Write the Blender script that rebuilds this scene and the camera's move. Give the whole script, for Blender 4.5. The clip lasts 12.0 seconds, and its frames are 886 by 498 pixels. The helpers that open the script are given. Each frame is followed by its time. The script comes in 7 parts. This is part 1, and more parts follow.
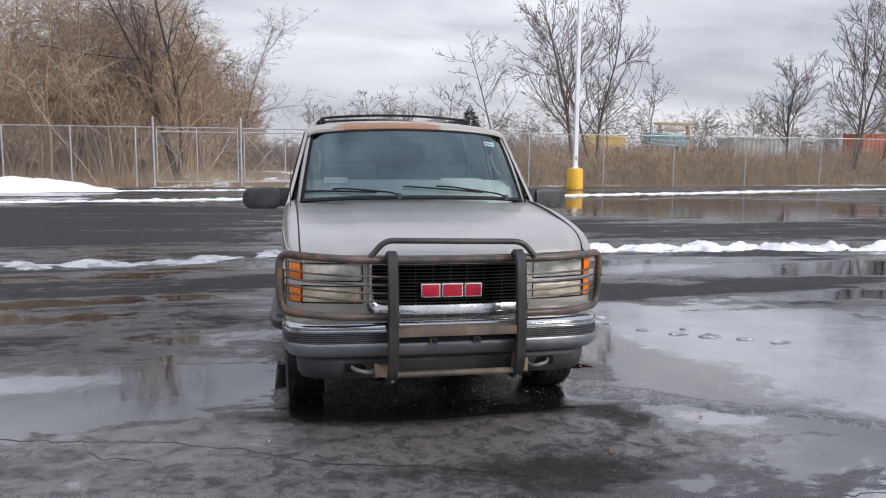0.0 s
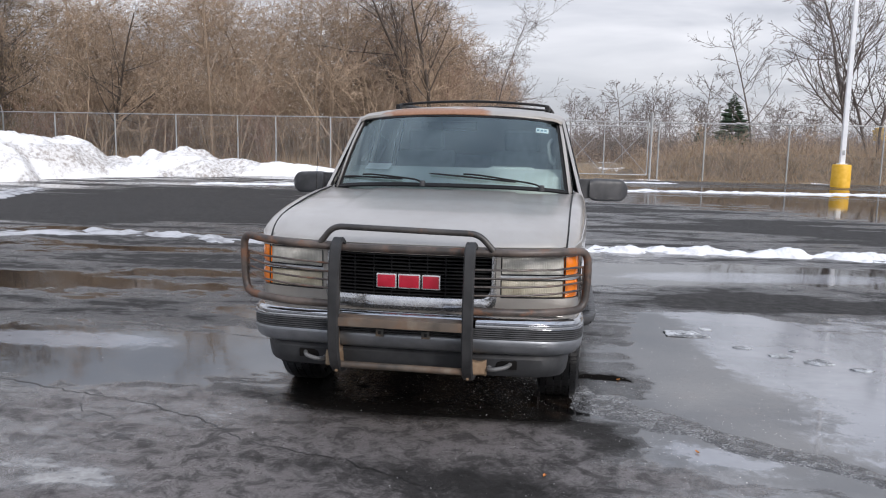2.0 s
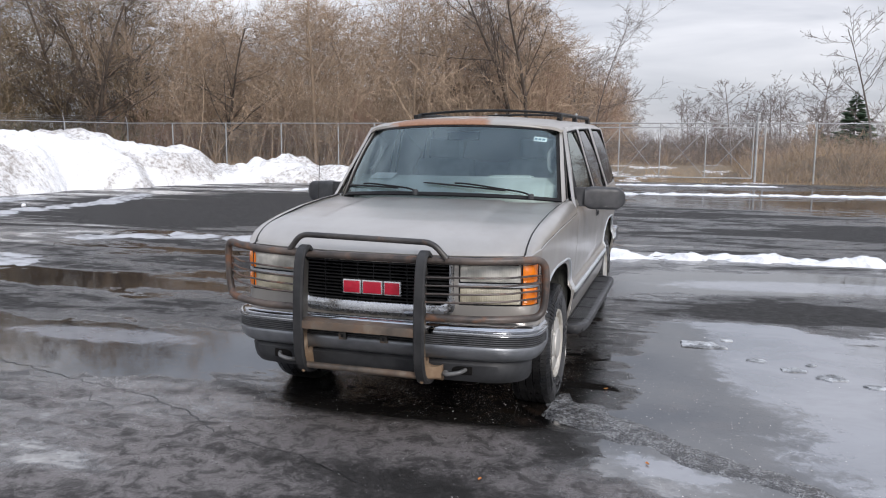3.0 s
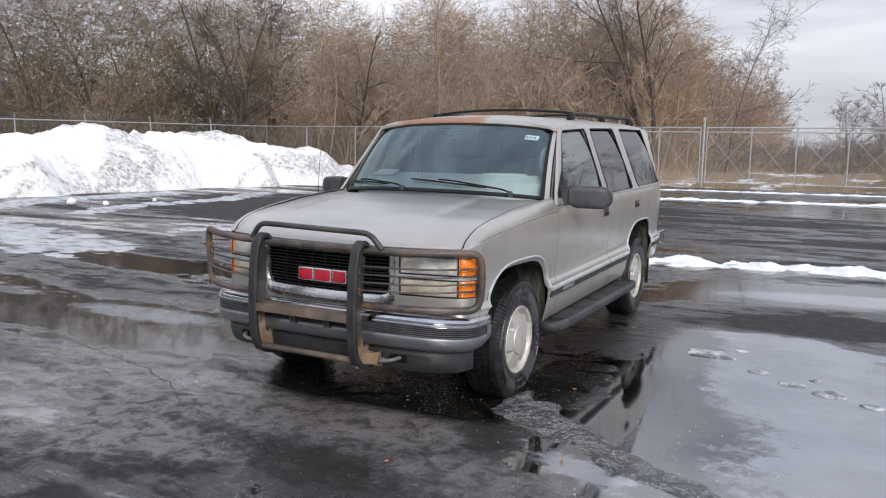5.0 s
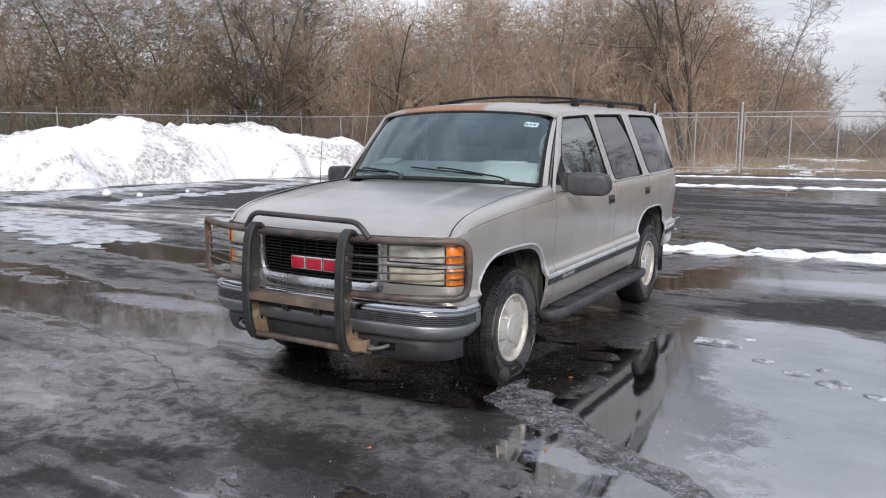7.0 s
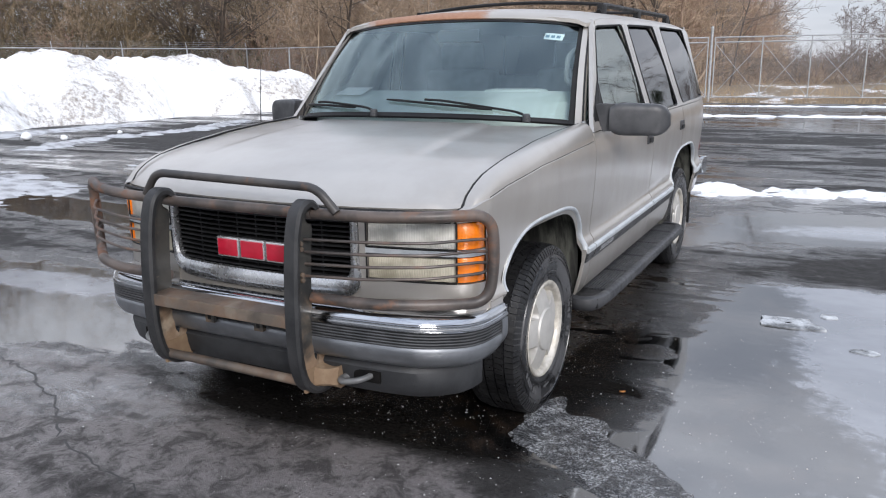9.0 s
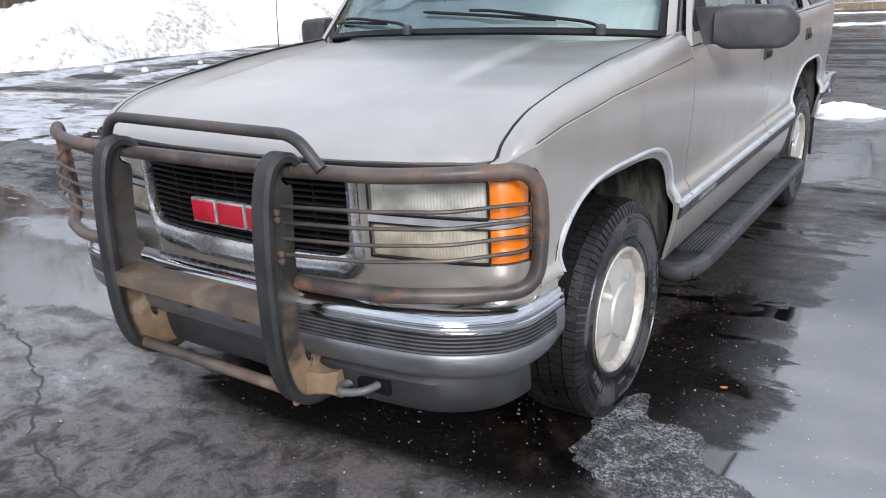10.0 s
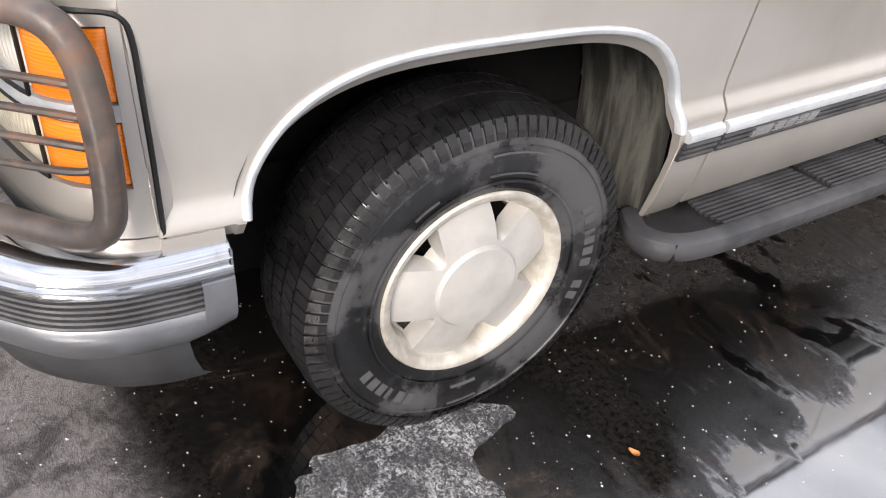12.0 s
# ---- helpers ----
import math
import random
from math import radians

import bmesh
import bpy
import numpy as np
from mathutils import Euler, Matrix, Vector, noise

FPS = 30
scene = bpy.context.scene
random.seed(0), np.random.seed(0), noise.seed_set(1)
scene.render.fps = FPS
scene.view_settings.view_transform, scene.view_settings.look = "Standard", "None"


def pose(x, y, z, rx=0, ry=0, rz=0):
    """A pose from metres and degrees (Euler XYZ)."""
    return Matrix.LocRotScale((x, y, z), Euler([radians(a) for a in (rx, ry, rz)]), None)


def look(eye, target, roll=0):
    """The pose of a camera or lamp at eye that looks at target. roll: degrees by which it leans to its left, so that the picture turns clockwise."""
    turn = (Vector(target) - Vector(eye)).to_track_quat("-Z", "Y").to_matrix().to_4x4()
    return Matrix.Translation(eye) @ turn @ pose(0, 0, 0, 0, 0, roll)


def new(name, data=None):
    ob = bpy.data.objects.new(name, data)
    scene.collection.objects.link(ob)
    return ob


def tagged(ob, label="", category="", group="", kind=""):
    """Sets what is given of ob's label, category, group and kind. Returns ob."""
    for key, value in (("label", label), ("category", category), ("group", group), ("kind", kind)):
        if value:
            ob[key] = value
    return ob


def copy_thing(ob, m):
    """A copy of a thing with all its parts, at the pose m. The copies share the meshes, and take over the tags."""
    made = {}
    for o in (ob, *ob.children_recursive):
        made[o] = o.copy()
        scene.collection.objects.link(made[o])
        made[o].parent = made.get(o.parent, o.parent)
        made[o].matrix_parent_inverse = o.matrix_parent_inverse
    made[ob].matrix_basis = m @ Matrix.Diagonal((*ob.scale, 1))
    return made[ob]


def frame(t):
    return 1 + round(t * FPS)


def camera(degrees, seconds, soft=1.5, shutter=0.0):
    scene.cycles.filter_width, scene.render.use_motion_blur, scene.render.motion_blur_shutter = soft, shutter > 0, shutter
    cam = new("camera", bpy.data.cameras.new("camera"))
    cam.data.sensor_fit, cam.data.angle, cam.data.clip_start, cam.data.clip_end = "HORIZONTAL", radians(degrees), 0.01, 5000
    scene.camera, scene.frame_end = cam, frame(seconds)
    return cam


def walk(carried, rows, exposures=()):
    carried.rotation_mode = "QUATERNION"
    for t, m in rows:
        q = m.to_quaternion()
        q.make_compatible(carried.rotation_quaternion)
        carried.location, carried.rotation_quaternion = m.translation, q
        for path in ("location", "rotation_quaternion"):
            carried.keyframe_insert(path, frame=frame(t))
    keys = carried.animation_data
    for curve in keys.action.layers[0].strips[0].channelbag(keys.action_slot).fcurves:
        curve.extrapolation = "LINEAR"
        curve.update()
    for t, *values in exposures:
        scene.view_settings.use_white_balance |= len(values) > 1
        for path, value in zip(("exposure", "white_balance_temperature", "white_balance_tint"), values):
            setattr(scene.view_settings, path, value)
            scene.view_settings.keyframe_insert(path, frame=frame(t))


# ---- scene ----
cam = camera(59.9, 12.0, soft=1.1)
PATH = [
    (0, (-0.846, -5.069, 1.583), (-0.479, -3.118, 1.338), 0.5),
    (0.5, (-0.401, -5.096, 1.588), (-0.185, -3.124, 1.336), 1.3),
    (1, (-0.004, -4.957, 1.586), (0.048, -2.975, 1.323), 1.7),
    (1.5, (0.431, -4.91, 1.576), (0.282, -2.935, 1.299), 1.4),
    (2, (0.84, -4.86, 1.567), (0.523, -2.904, 1.292), 1.1),
    (2.5, (1.231, -4.774, 1.571), (0.784, -2.841, 1.316), 1.0),
    (3, (1.678, -4.803, 1.618), (1.08, -2.914, 1.35), 0.4),
    (3.2, (1.815, -4.775, 1.612), (1.165, -2.9, 1.342), 0.5),
    (4.8, (2.708, -4.521, 1.58), (1.81, -2.753, 1.319), 1.0),
    (5, (2.763, -4.493, 1.577), (1.829, -2.743, 1.317), 0.9),
    (5.5, (2.88, -4.417, 1.583), (1.892, -2.697, 1.326), 0.8),
    (6, (3.019, -4.417, 1.586), (1.998, -2.717, 1.327), 0.6),
    (6.5, (3.071, -4.418, 1.585), (2.034, -2.729, 1.318), 0.1),
    (7, (3.016, -4.348, 1.574), (1.996, -2.652, 1.285), 0.2),
    (7.2, (2.945, -4.313, 1.565), (1.952, -2.603, 1.269), 0.3),
    (8.8, (2.153, -3.257, 1.499), (1.241, -1.526, 1.083), -0.1),
    (9, (2.051, -3.114, 1.505), (1.145, -1.39, 1.049), -0.6),
    (9.5, (1.918, -2.726, 1.462), (0.926, -1.077, 0.918), -2.3),
    (10, (1.837, -2.329, 1.433), (0.744, -0.779, 0.797), -3.0),
    (10.5, (1.737, -1.935, 1.42), (0.58, -0.471, 0.701), -3.6),
    (11, (1.834, -1.537, 1.374), (0.64, -0.182, 0.514), -0.6),
    (11.5, (1.869, -1.152, 1.332), (0.664, 0.061, 0.294), 4.3),
    (12, (1.895, -0.764, 1.327), (0.562, 0.172, 0.166), 5.8),
]
walk(cam, [(t, look(eye, target, roll)) for t, eye, target, roll in PATH],
     exposures=[(0, 0.1, 6550, 14), (7.2, 0.16, 6550, 14), (9.0, 0.32, 6400, 13), (10.5, 0.52, 6400, 13), (11.0, 0.62, 6450, 13), (11.5, 0.84, 7100, 16), (12.0, 1.05, 7100, 16)])

# ---- world and light: overcast winter day ----
world = bpy.data.worlds.new("overcast_sky")
scene.world = world
world.use_nodes = True
wt = world.node_tree
wn = wt.nodes
bg = wn["Background"]
sky = wn.new("ShaderNodeTexSky")
sky.sky_type = "NISHITA"
sky.sun_disc = False
sky.sun_elevation = radians(30)
sky.sun_rotation = radians(136)
co = wn.new("ShaderNodeTexCoord")
mp = wn.new("ShaderNodeMapping")
mp.inputs["Scale"].default_value = (1.0, 1.0, 5.0)
cl = wn.new("ShaderNodeTexNoise")
cl.inputs["Scale"].default_value = 2.6
cl.inputs["Detail"].default_value = 5
cl.inputs["Roughness"].default_value = 0.5
cl.inputs["Distortion"].default_value = 0.35
cr = wn.new("ShaderNodeValToRGB")
cr.color_ramp.elements[0].position, cr.color_ramp.elements[0].color = 0.30, (0.40, 0.435, 0.495, 1)
cr.color_ramp.elements[1].position, cr.color_ramp.elements[1].color = 0.68, (0.90, 0.925, 0.965, 1)
sc = wn.new("ShaderNodeMixRGB")
sc.blend_type = "MULTIPLY"
sc.inputs[0].default_value = 1.0
sc.inputs[2].default_value = (0.11, 0.11, 0.11, 1)
mx = wn.new("ShaderNodeMixRGB")
mx.inputs[0].default_value = 0.9
wt.links.new(co.outputs["Generated"], mp.inputs["Vector"])
wt.links.new(mp.outputs["Vector"], cl.inputs["Vector"])
wt.links.new(cl.outputs["Fac"], cr.inputs["Fac"])
wt.links.new(sky.outputs["Color"], sc.inputs[1])
wt.links.new(sc.outputs["Color"], mx.inputs[1])
wt.links.new(cr.outputs["Color"], mx.inputs[2])
# an overcast sky is brighter overhead than at the horizon
sz = wn.new("ShaderNodeSeparateXYZ")
wt.links.new(co.outputs["Generated"], sz.inputs[0])
zen = wn.new("ShaderNodeMapRange")
for i_, v_ in enumerate((0.0, 0.75, 0.98, 1.42), 1):
    zen.inputs[i_].default_value = v_
wt.links.new(sz.outputs[2], zen.inputs[0])
blue = wn.new("ShaderNodeMapRange")
for i_, v_ in enumerate((0.35, 0.95, 0.0, 1.0), 1):
    blue.inputs[i_].default_value = v_
wt.links.new(sz.outputs[2], blue.inputs[0])
tint = wn.new("ShaderNodeMixRGB")
tint.blend_type = "MULTIPLY"
tint.inputs[2].default_value = (0.90, 0.985, 1.10, 1)
wt.links.new(blue.outputs[0], tint.inputs[0])
wt.links.new(mx.outputs["Color"], tint.inputs[1])
wt.links.new(tint.outputs["Color"], bg.inputs["Color"])
wt.links.new(zen.outputs[0], bg.inputs["Strength"])

sun_data = bpy.data.lights.new("sun", "SUN")
sun_data.energy = 2.25
sun_data.angle = radians(22)
sun_data.color = (1.0, 0.975, 0.94)
sun = new("sun", sun_data)
sun.matrix_world = look((0, 0, 12), (-14.5, 15, 0))

# ---- materials ----


class Mat:
    """A node material with a few shortcuts."""

    def __init__(self, name, color, rough=0.5, metal=0.0, **extra):
        self.m = bpy.data.materials.new(name)
        self.m.use_nodes = True
        self.t = self.m.node_tree
        self.n = self.t.nodes
        self.b = self.n["Principled BSDF"]
        self.b.inputs["Base Color"].default_value = (*color, 1)
        self.b.inputs["Roughness"].default_value = rough
        self.b.inputs["Metallic"].default_value = metal
        for k, v in extra.items():
            self.b.inputs[k.replace("_", " ")].default_value = v
        g = self.n.new("ShaderNodeNewGeometry")
        self.pos = g.outputs["Position"]
        c = self.n.new("ShaderNodeTexCoord")
        self.obj = c.outputs["Object"]

    def link(self, a, b):
        self.t.links.new(a, b)

    def noise(self, scale, detail=4, rough=0.55, vec=None, stretch=None, distort=0.0):
        v = vec or self.obj
        if stretch:
            q = self.n.new("ShaderNodeMapping")
            q.inputs["Scale"].default_value = stretch
            self.link(v, q.inputs["Vector"])
            v = q.outputs["Vector"]
        x = self.n.new("ShaderNodeTexNoise")
        x.inputs["Scale"].default_value = scale
        x.inputs["Detail"].default_value = detail
        x.inputs["Roughness"].default_value = rough
        x.inputs["Distortion"].default_value = distort
        self.link(v, x.inputs["Vector"])
        return x.outputs["Fac"]

    def step(self, fac, lo, hi, a=0.0, b=1.0):
        x = self.n.new("ShaderNodeMapRange")
        x.interpolation_type = "SMOOTHSTEP"
        for i, v in enumerate((lo, hi, a, b), 1):
            x.inputs[i].default_value = v
        self.link(fac, x.inputs[0])
        return x.outputs[0]

    def calc(self, op, a, b=None, clamp=False):
        x = self.n.new("ShaderNodeMath")
        x.operation = op
        x.use_clamp = clamp
        for i, v in enumerate((a, b)):
            if v is None:
                continue
            if isinstance(v, (int, float)):
                x.inputs[i].default_value = v
            else:
                self.link(v, x.inputs[i])
        return x.outputs[0]

    def mix(self, fac, a, b):
        x = self.n.new("ShaderNodeMixRGB")
        for s, v in zip(x.inputs, (fac, a, b)):
            if isinstance(v, (int, float)):
                s.default_value = v
            elif isinstance(v, tuple):
                s.default_value = (*v, 1)
            else:
                self.link(v, s)
        return x.outputs[0]

    def color(self, c):
        self.link(c, self.b.inputs["Base Color"])
        return self

    def rough(self, r):
        self.link(r, self.b.inputs["Roughness"])
        return self

    def bump(self, h, strength=0.3, dist=0.01):
        x = self.n.new("ShaderNodeBump")
        x.inputs["Strength"].default_value = strength
        x.inputs["Distance"].default_value = dist
        self.link(h, x.inputs["Height"])
        self.link(x.outputs[0], self.b.inputs["Normal"])
        return self

    def sep(self, v):
        x = self.n.new("ShaderNodeSeparateXYZ")
        self.link(v, x.inputs[0])
        return x.outputs


def simple(name, c1, c2, rough, scale, bump=0.0, bscale=None, metal=0.0, r2=None, dist=0.01, detail=5, rand=False, **extra):
    """Two-tone surface with stains, grain and bump."""
    k = Mat(name, c1, rough, metal, **extra)
    f = k.step(k.noise(scale, detail), 0.35, 0.65)
    col = k.mix(f, c1, c2)
    if rand:
        oi = k.n.new("ShaderNodeObjectInfo")
        col = k.mix(k.calc("MULTIPLY", oi.outputs["Random"], 0.6), col, tuple(x * 0.6 for x in c1))
    k.color(col)
    if r2 is not None:
        k.rough(k.step(k.noise(scale * 3.1, 3), 0.3, 0.7, rough, r2))
    if bump:
        k.bump(k.noise(bscale or scale * 12, 3), bump, dist)
    return k.m


# pewter metallic paint, dull with road film and washed-out spots
k = Mat("pewter_paint", (0.40, 0.375, 0.34), 0.30, 0.48, Coat_Weight=1.0, Coat_Roughness=0.22, Coat_IOR=1.65)
big = k.step(k.noise(1.1, 4, 0.5), 0.35, 0.7)
film = k.step(k.noise(5, 5, 0.6, stretch=(1, 1, 0.45)), 0.40, 0.75)
c = k.mix(big, (0.375, 0.352, 0.322), (0.435, 0.411, 0.378))
c = k.mix(k.calc("MULTIPLY", film, 0.35), c, (0.30, 0.275, 0.24))
k.color(c)
k.rough(k.step(k.noise(3, 4, 0.6), 0.3, 0.75, 0.30, 0.42))
PAINT = k.m

# roof paint: the same with rust breaking through at the front edge
k = Mat("rusted_roof_paint", (0.36, 0.34, 0.315), 0.4, 0.45, Coat_Weight=0.3, Coat_Roughness=0.15)
s = k.sep(k.obj)
edge = k.calc("MULTIPLY", k.step(s[1], 0.95, 1.55, 1.0, 0.0), k.step(k.calc("ABSOLUTE", k.calc("ADD", s[0], 0.17)), 0.25, 0.62, 1.0, -0.25))
blot = k.noise(2.3, 6, 0.6, distort=0.3)
rust = k.step(k.calc("ADD", blot, k.calc("MULTIPLY", edge, 0.40)), 0.62, 0.78)
gr = k.mix(k.noise(45, 4), (0.22, 0.10, 0.05), (0.36, 0.20, 0.125))
k.color(k.mix(rust, k.mix(k.noise(3, 4), (0.36, 0.34, 0.31), (0.45, 0.42, 0.38)), gr))
k.rough(k.step(rust, 0, 1, 0.36, 0.8))
k.link(k.step(rust, 0, 1, 0.45, 0.0), k.b.inputs["Metallic"])
ROOFP = k.m

# worn chrome with water marks
k = Mat("worn_chrome", (0.72, 0.73, 0.74), 0.1, 1.0)
w_ = k.step(k.noise(26, 5, 0.65), 0.5, 0.8)
k.color(k.mix(k.calc("MULTIPLY", w_, 0.5), (0.49, 0.50, 0.515), (0.32, 0.30, 0.275)))
k.rough(k.step(k.noise(14, 4), 0.35, 0.8, 0.05, 0.26))
CHROME = k.m

SATIN = simple("dulled_grille_chrome", (0.50, 0.51, 0.53), (0.60, 0.61, 0.62), 0.20, 12, metal=0.9, r2=0.32)
TRIMW = simple("pale_arch_trim", (0.43, 0.46, 0.485), (0.53, 0.555, 0.575), 0.28, 18, metal=0.35, r2=0.45)
GREYBUMPER = simple("dull_grey_bumper_metal", (0.185, 0.195, 0.21), (0.26, 0.27, 0.285), 0.30, 5, metal=0.75, r2=0.48)
DAM = simple("grey_plastic_air_dam", (0.020, 0.021, 0.023), (0.034, 0.0355, 0.038), 0.5, 7, 0.08, 140, r2=0.62)
BLACKPL = simple("black_plastic", (0.006, 0.006, 0.0065), (0.012, 0.012, 0.0125), 0.45, 8, 0.1, 150, r2=0.6, Specular_IOR_Level=0.3)
GREYPL = simple("weathered_dark_plastic", (0.028, 0.029, 0.032), (0.052, 0.053, 0.056), 0.36, 9, 0.10, 220, r2=0.55)
STRIP = simple("dark_grey_rubber_strip", (0.030, 0.031, 0.033), (0.055, 0.056, 0.059), 0.5, 12, 0.1, 120, r2=0.62)
# near-black for underbody and openings: their shade is put into the colour
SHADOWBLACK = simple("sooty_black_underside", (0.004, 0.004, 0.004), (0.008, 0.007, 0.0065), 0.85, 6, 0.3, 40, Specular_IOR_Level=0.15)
k = Mat("muddy_wheel_well_liner", (0.03, 0.03, 0.028), 0.7)
run = k.step(k.noise(9, 6, 0.65, stretch=(2.2, 1.0, 0.28), distort=0.4), 0.42, 0.66)
k.color(k.mix(run, k.mix(k.noise(30, 5), (0.010, 0.010, 0.010), (0.026, 0.026, 0.023)), (0.095, 0.097, 0.082)))
k.bump(k.noise(40, 4), 0.3, 0.006)
LINER = k.m
GRILLE = simple("black_grille_plastic", (0.004, 0.004, 0.0045), (0.009, 0.009, 0.0095), 0.5, 12, Specular_IOR_Level=0.25)

# grille guard: black powder coat, faded and rusting
def rusty(name, amount, base=(0.024, 0.025, 0.026), base2=(0.06, 0.056, 0.052), tan=(0.33, 0.245, 0.165), low=0.0, dust=(0.33, 0.265, 0.195), soft=0.0):
    k = Mat(name, base, 0.5, 0.0)
    coat = k.mix(k.step(k.noise(6, 5, 0.6), 0.35, 0.65), base, base2)
    n1 = k.noise(5.2, 7, 0.62, distort=0.4)
    if low:
        n1 = k.calc("ADD", n1, k.step(k.sep(k.obj)[2], 0.36, 0.66, low, 0.0))
    r = k.step(n1, 0.60 - amount - soft, 0.74 - amount + soft)
    spot = k.step(k.noise(42, 4, 0.6), 0.66, 0.74)
    r = k.calc("MAXIMUM", r, k.calc("MULTIPLY", spot, 0.35))
    rc = k.mix(k.noise(22, 5, 0.65), tan, (0.125, 0.070, 0.042))
    rc = k.mix(k.step(k.noise(9, 4), 0.5, 0.7), rc, dust)
    k.color(k.mix(r, coat, rc))
    k.rough(k.step(r, 0, 1, 0.42, 0.85))
    k.bump(k.calc("ADD", k.noise(90, 4), k.calc("MULTIPLY", r, 0.6)), 0.25, 0.002)
    return k.m


GUARD = rusty("faded_black_guard_tube", 0.09, (0.040, 0.034, 0.031), (0.105, 0.082, 0.070), (0.20, 0.095, 0.058), dust=(0.16, 0.125, 0.105))
GUARDB = rusty("worn_black_hoop_tube", -0.02, (0.026, 0.025, 0.025), (0.060, 0.054, 0.050), (0.12, 0.075, 0.055), dust=(0.12, 0.10, 0.085))
GUARD_RUST = rusty("rusted_guard_plate", 0.0, (0.020, 0.021, 0.021), (0.055, 0.052, 0.046), (0.30, 0.215, 0.14), low=0.42, soft=0.05)
GUARD_LOW = rusty("rusted_guard_step", 0.16, (0.045, 0.040, 0.035), (0.10, 0.082, 0.066), (0.165, 0.122, 0.088), dust=(0.19, 0.155, 0.12), soft=0.10)
GUARD_FOOT = rusty("rusted_casting", 0.40, (0.10, 0.075, 0.055), (0.16, 0.12, 0.085), (0.25, 0.18, 0.11), dust=(0.29, 0.225, 0.15), soft=0.10)
RUBBER = simple("black_guard_rubber_strip", (0.013, 0.0135, 0.0145), (0.027, 0.027, 0.028), 0.5, 10, 0.15, 90, r2=0.65)
HOOKM = rusty("rusty_tow_hook_steel", 0.0, (0.085, 0.088, 0.09), (0.15, 0.15, 0.148), (0.12, 0.10, 0.08), dust=(0.14, 0.13, 0.12))

# tyre rubber, wet and dusty in patches
k = Mat("tyre_rubber", (0.02, 0.02, 0.021), 0.5)
d = k.step(k.noise(6, 6, 0.6), 0.44, 0.58)
k.color(k.mix(d, (0.008, 0.008, 0.0085), (0.058, 0.058, 0.060)))
k.rough(k.step(d, 0.0, 1.0, 0.22, 0.42))
k.bump(k.noise(150, 3), 0.15, 0.002)
TYRE = k.m
TREAD = simple("wet_black_tread_rubber", (0.0055, 0.0055, 0.006), (0.013, 0.013, 0.0135), 0.26, 12, 0.15, 150, r2=0.5)
k = Mat("tyre_raised_lettering", (0.075, 0.077, 0.08), 0.55)
k.color(k.mix(k.noise(30, 3), (0.045, 0.045, 0.046), (0.085, 0.085, 0.088)))
TYRELET = k.m
ALLOY = simple("dusty_silver_alloy", (0.395, 0.384, 0.362), (0.475, 0.462, 0.435), 0.42, 9, 0.05, 120, metal=0.3, r2=0.58)
ALLOYLIP = simple("corroded_alloy_lip", (0.44, 0.41, 0.355), (0.60, 0.57, 0.51), 0.4, 26, 0.12, 90, metal=0.45, r2=0.6)
RED = simple("red_emblem_enamel", (0.34, 0.007, 0.022), (0.42, 0.011, 0.032), 0.28, 15, Coat_Weight=0.4)
SILVER = simple("emblem_silver_edge", (0.7, 0.7, 0.71), (0.78, 0.78, 0.79), 0.25, 20, metal=0.8)

# lamp lenses
k = Mat("hazed_headlamp_lens", (0.60, 0.605, 0.56), 0.3, Coat_Weight=0.6, Coat_Roughness=0.12)
wv = k.n.new("ShaderNodeTexWave")
wv.inputs["Scale"].default_value = 34
wv.inputs["Distortion"].default_value = 0.4
k.link(k.obj, wv.inputs["Vector"])
hz = k.step(k.noise(9, 4), 0.35, 0.7)
k.color(k.mix(k.calc("MULTIPLY", wv.outputs["Fac"], 0.22), k.mix(hz, (0.34, 0.335, 0.30), (0.66, 0.645, 0.59)), (0.30, 0.285, 0.25)))
k.bump(wv.outputs["Fac"], 0.25, 0.004)
LENS = k.m
k = Mat("yellowed_headlamp_lens", (0.60, 0.56, 0.45), 0.3, Coat_Weight=0.6, Coat_Roughness=0.12)
wv = k.n.new("ShaderNodeTexWave")
wv.inputs["Scale"].default_value = 34
k.link(k.obj, wv.inputs["Vector"])
hz = k.step(k.noise(9, 4), 0.35, 0.7)
k.color(k.mix(k.calc("MULTIPLY", wv.outputs["Fac"], 0.22), k.mix(hz, (0.34, 0.305, 0.22), (0.63, 0.58, 0.455)), (0.29, 0.255, 0.18)))
k.bump(wv.outputs["Fac"], 0.25, 0.004)
LENSY = k.m
k = Mat("amber_lens", (0.85, 0.21, 0.01), 0.22, Coat_Weight=0.6, Coat_Roughness=0.08)
wv = k.n.new("ShaderNodeTexWave")
wv.inputs["Scale"].default_value = 60
wv.bands_direction = "Z"
k.link(k.obj, wv.inputs["Vector"])
k.color(k.mix(k.calc("MULTIPLY", wv.outputs["Fac"], 0.3), (0.86, 0.22, 0.012), (0.66, 0.13, 0.005)))
k.bump(wv.outputs["Fac"], 0.15, 0.003)
AMBER = k.m
TAILRED = simple("red_tail_lens", (0.35, 0.015, 0.012), (0.28, 0.01, 0.01), 0.2, 20)


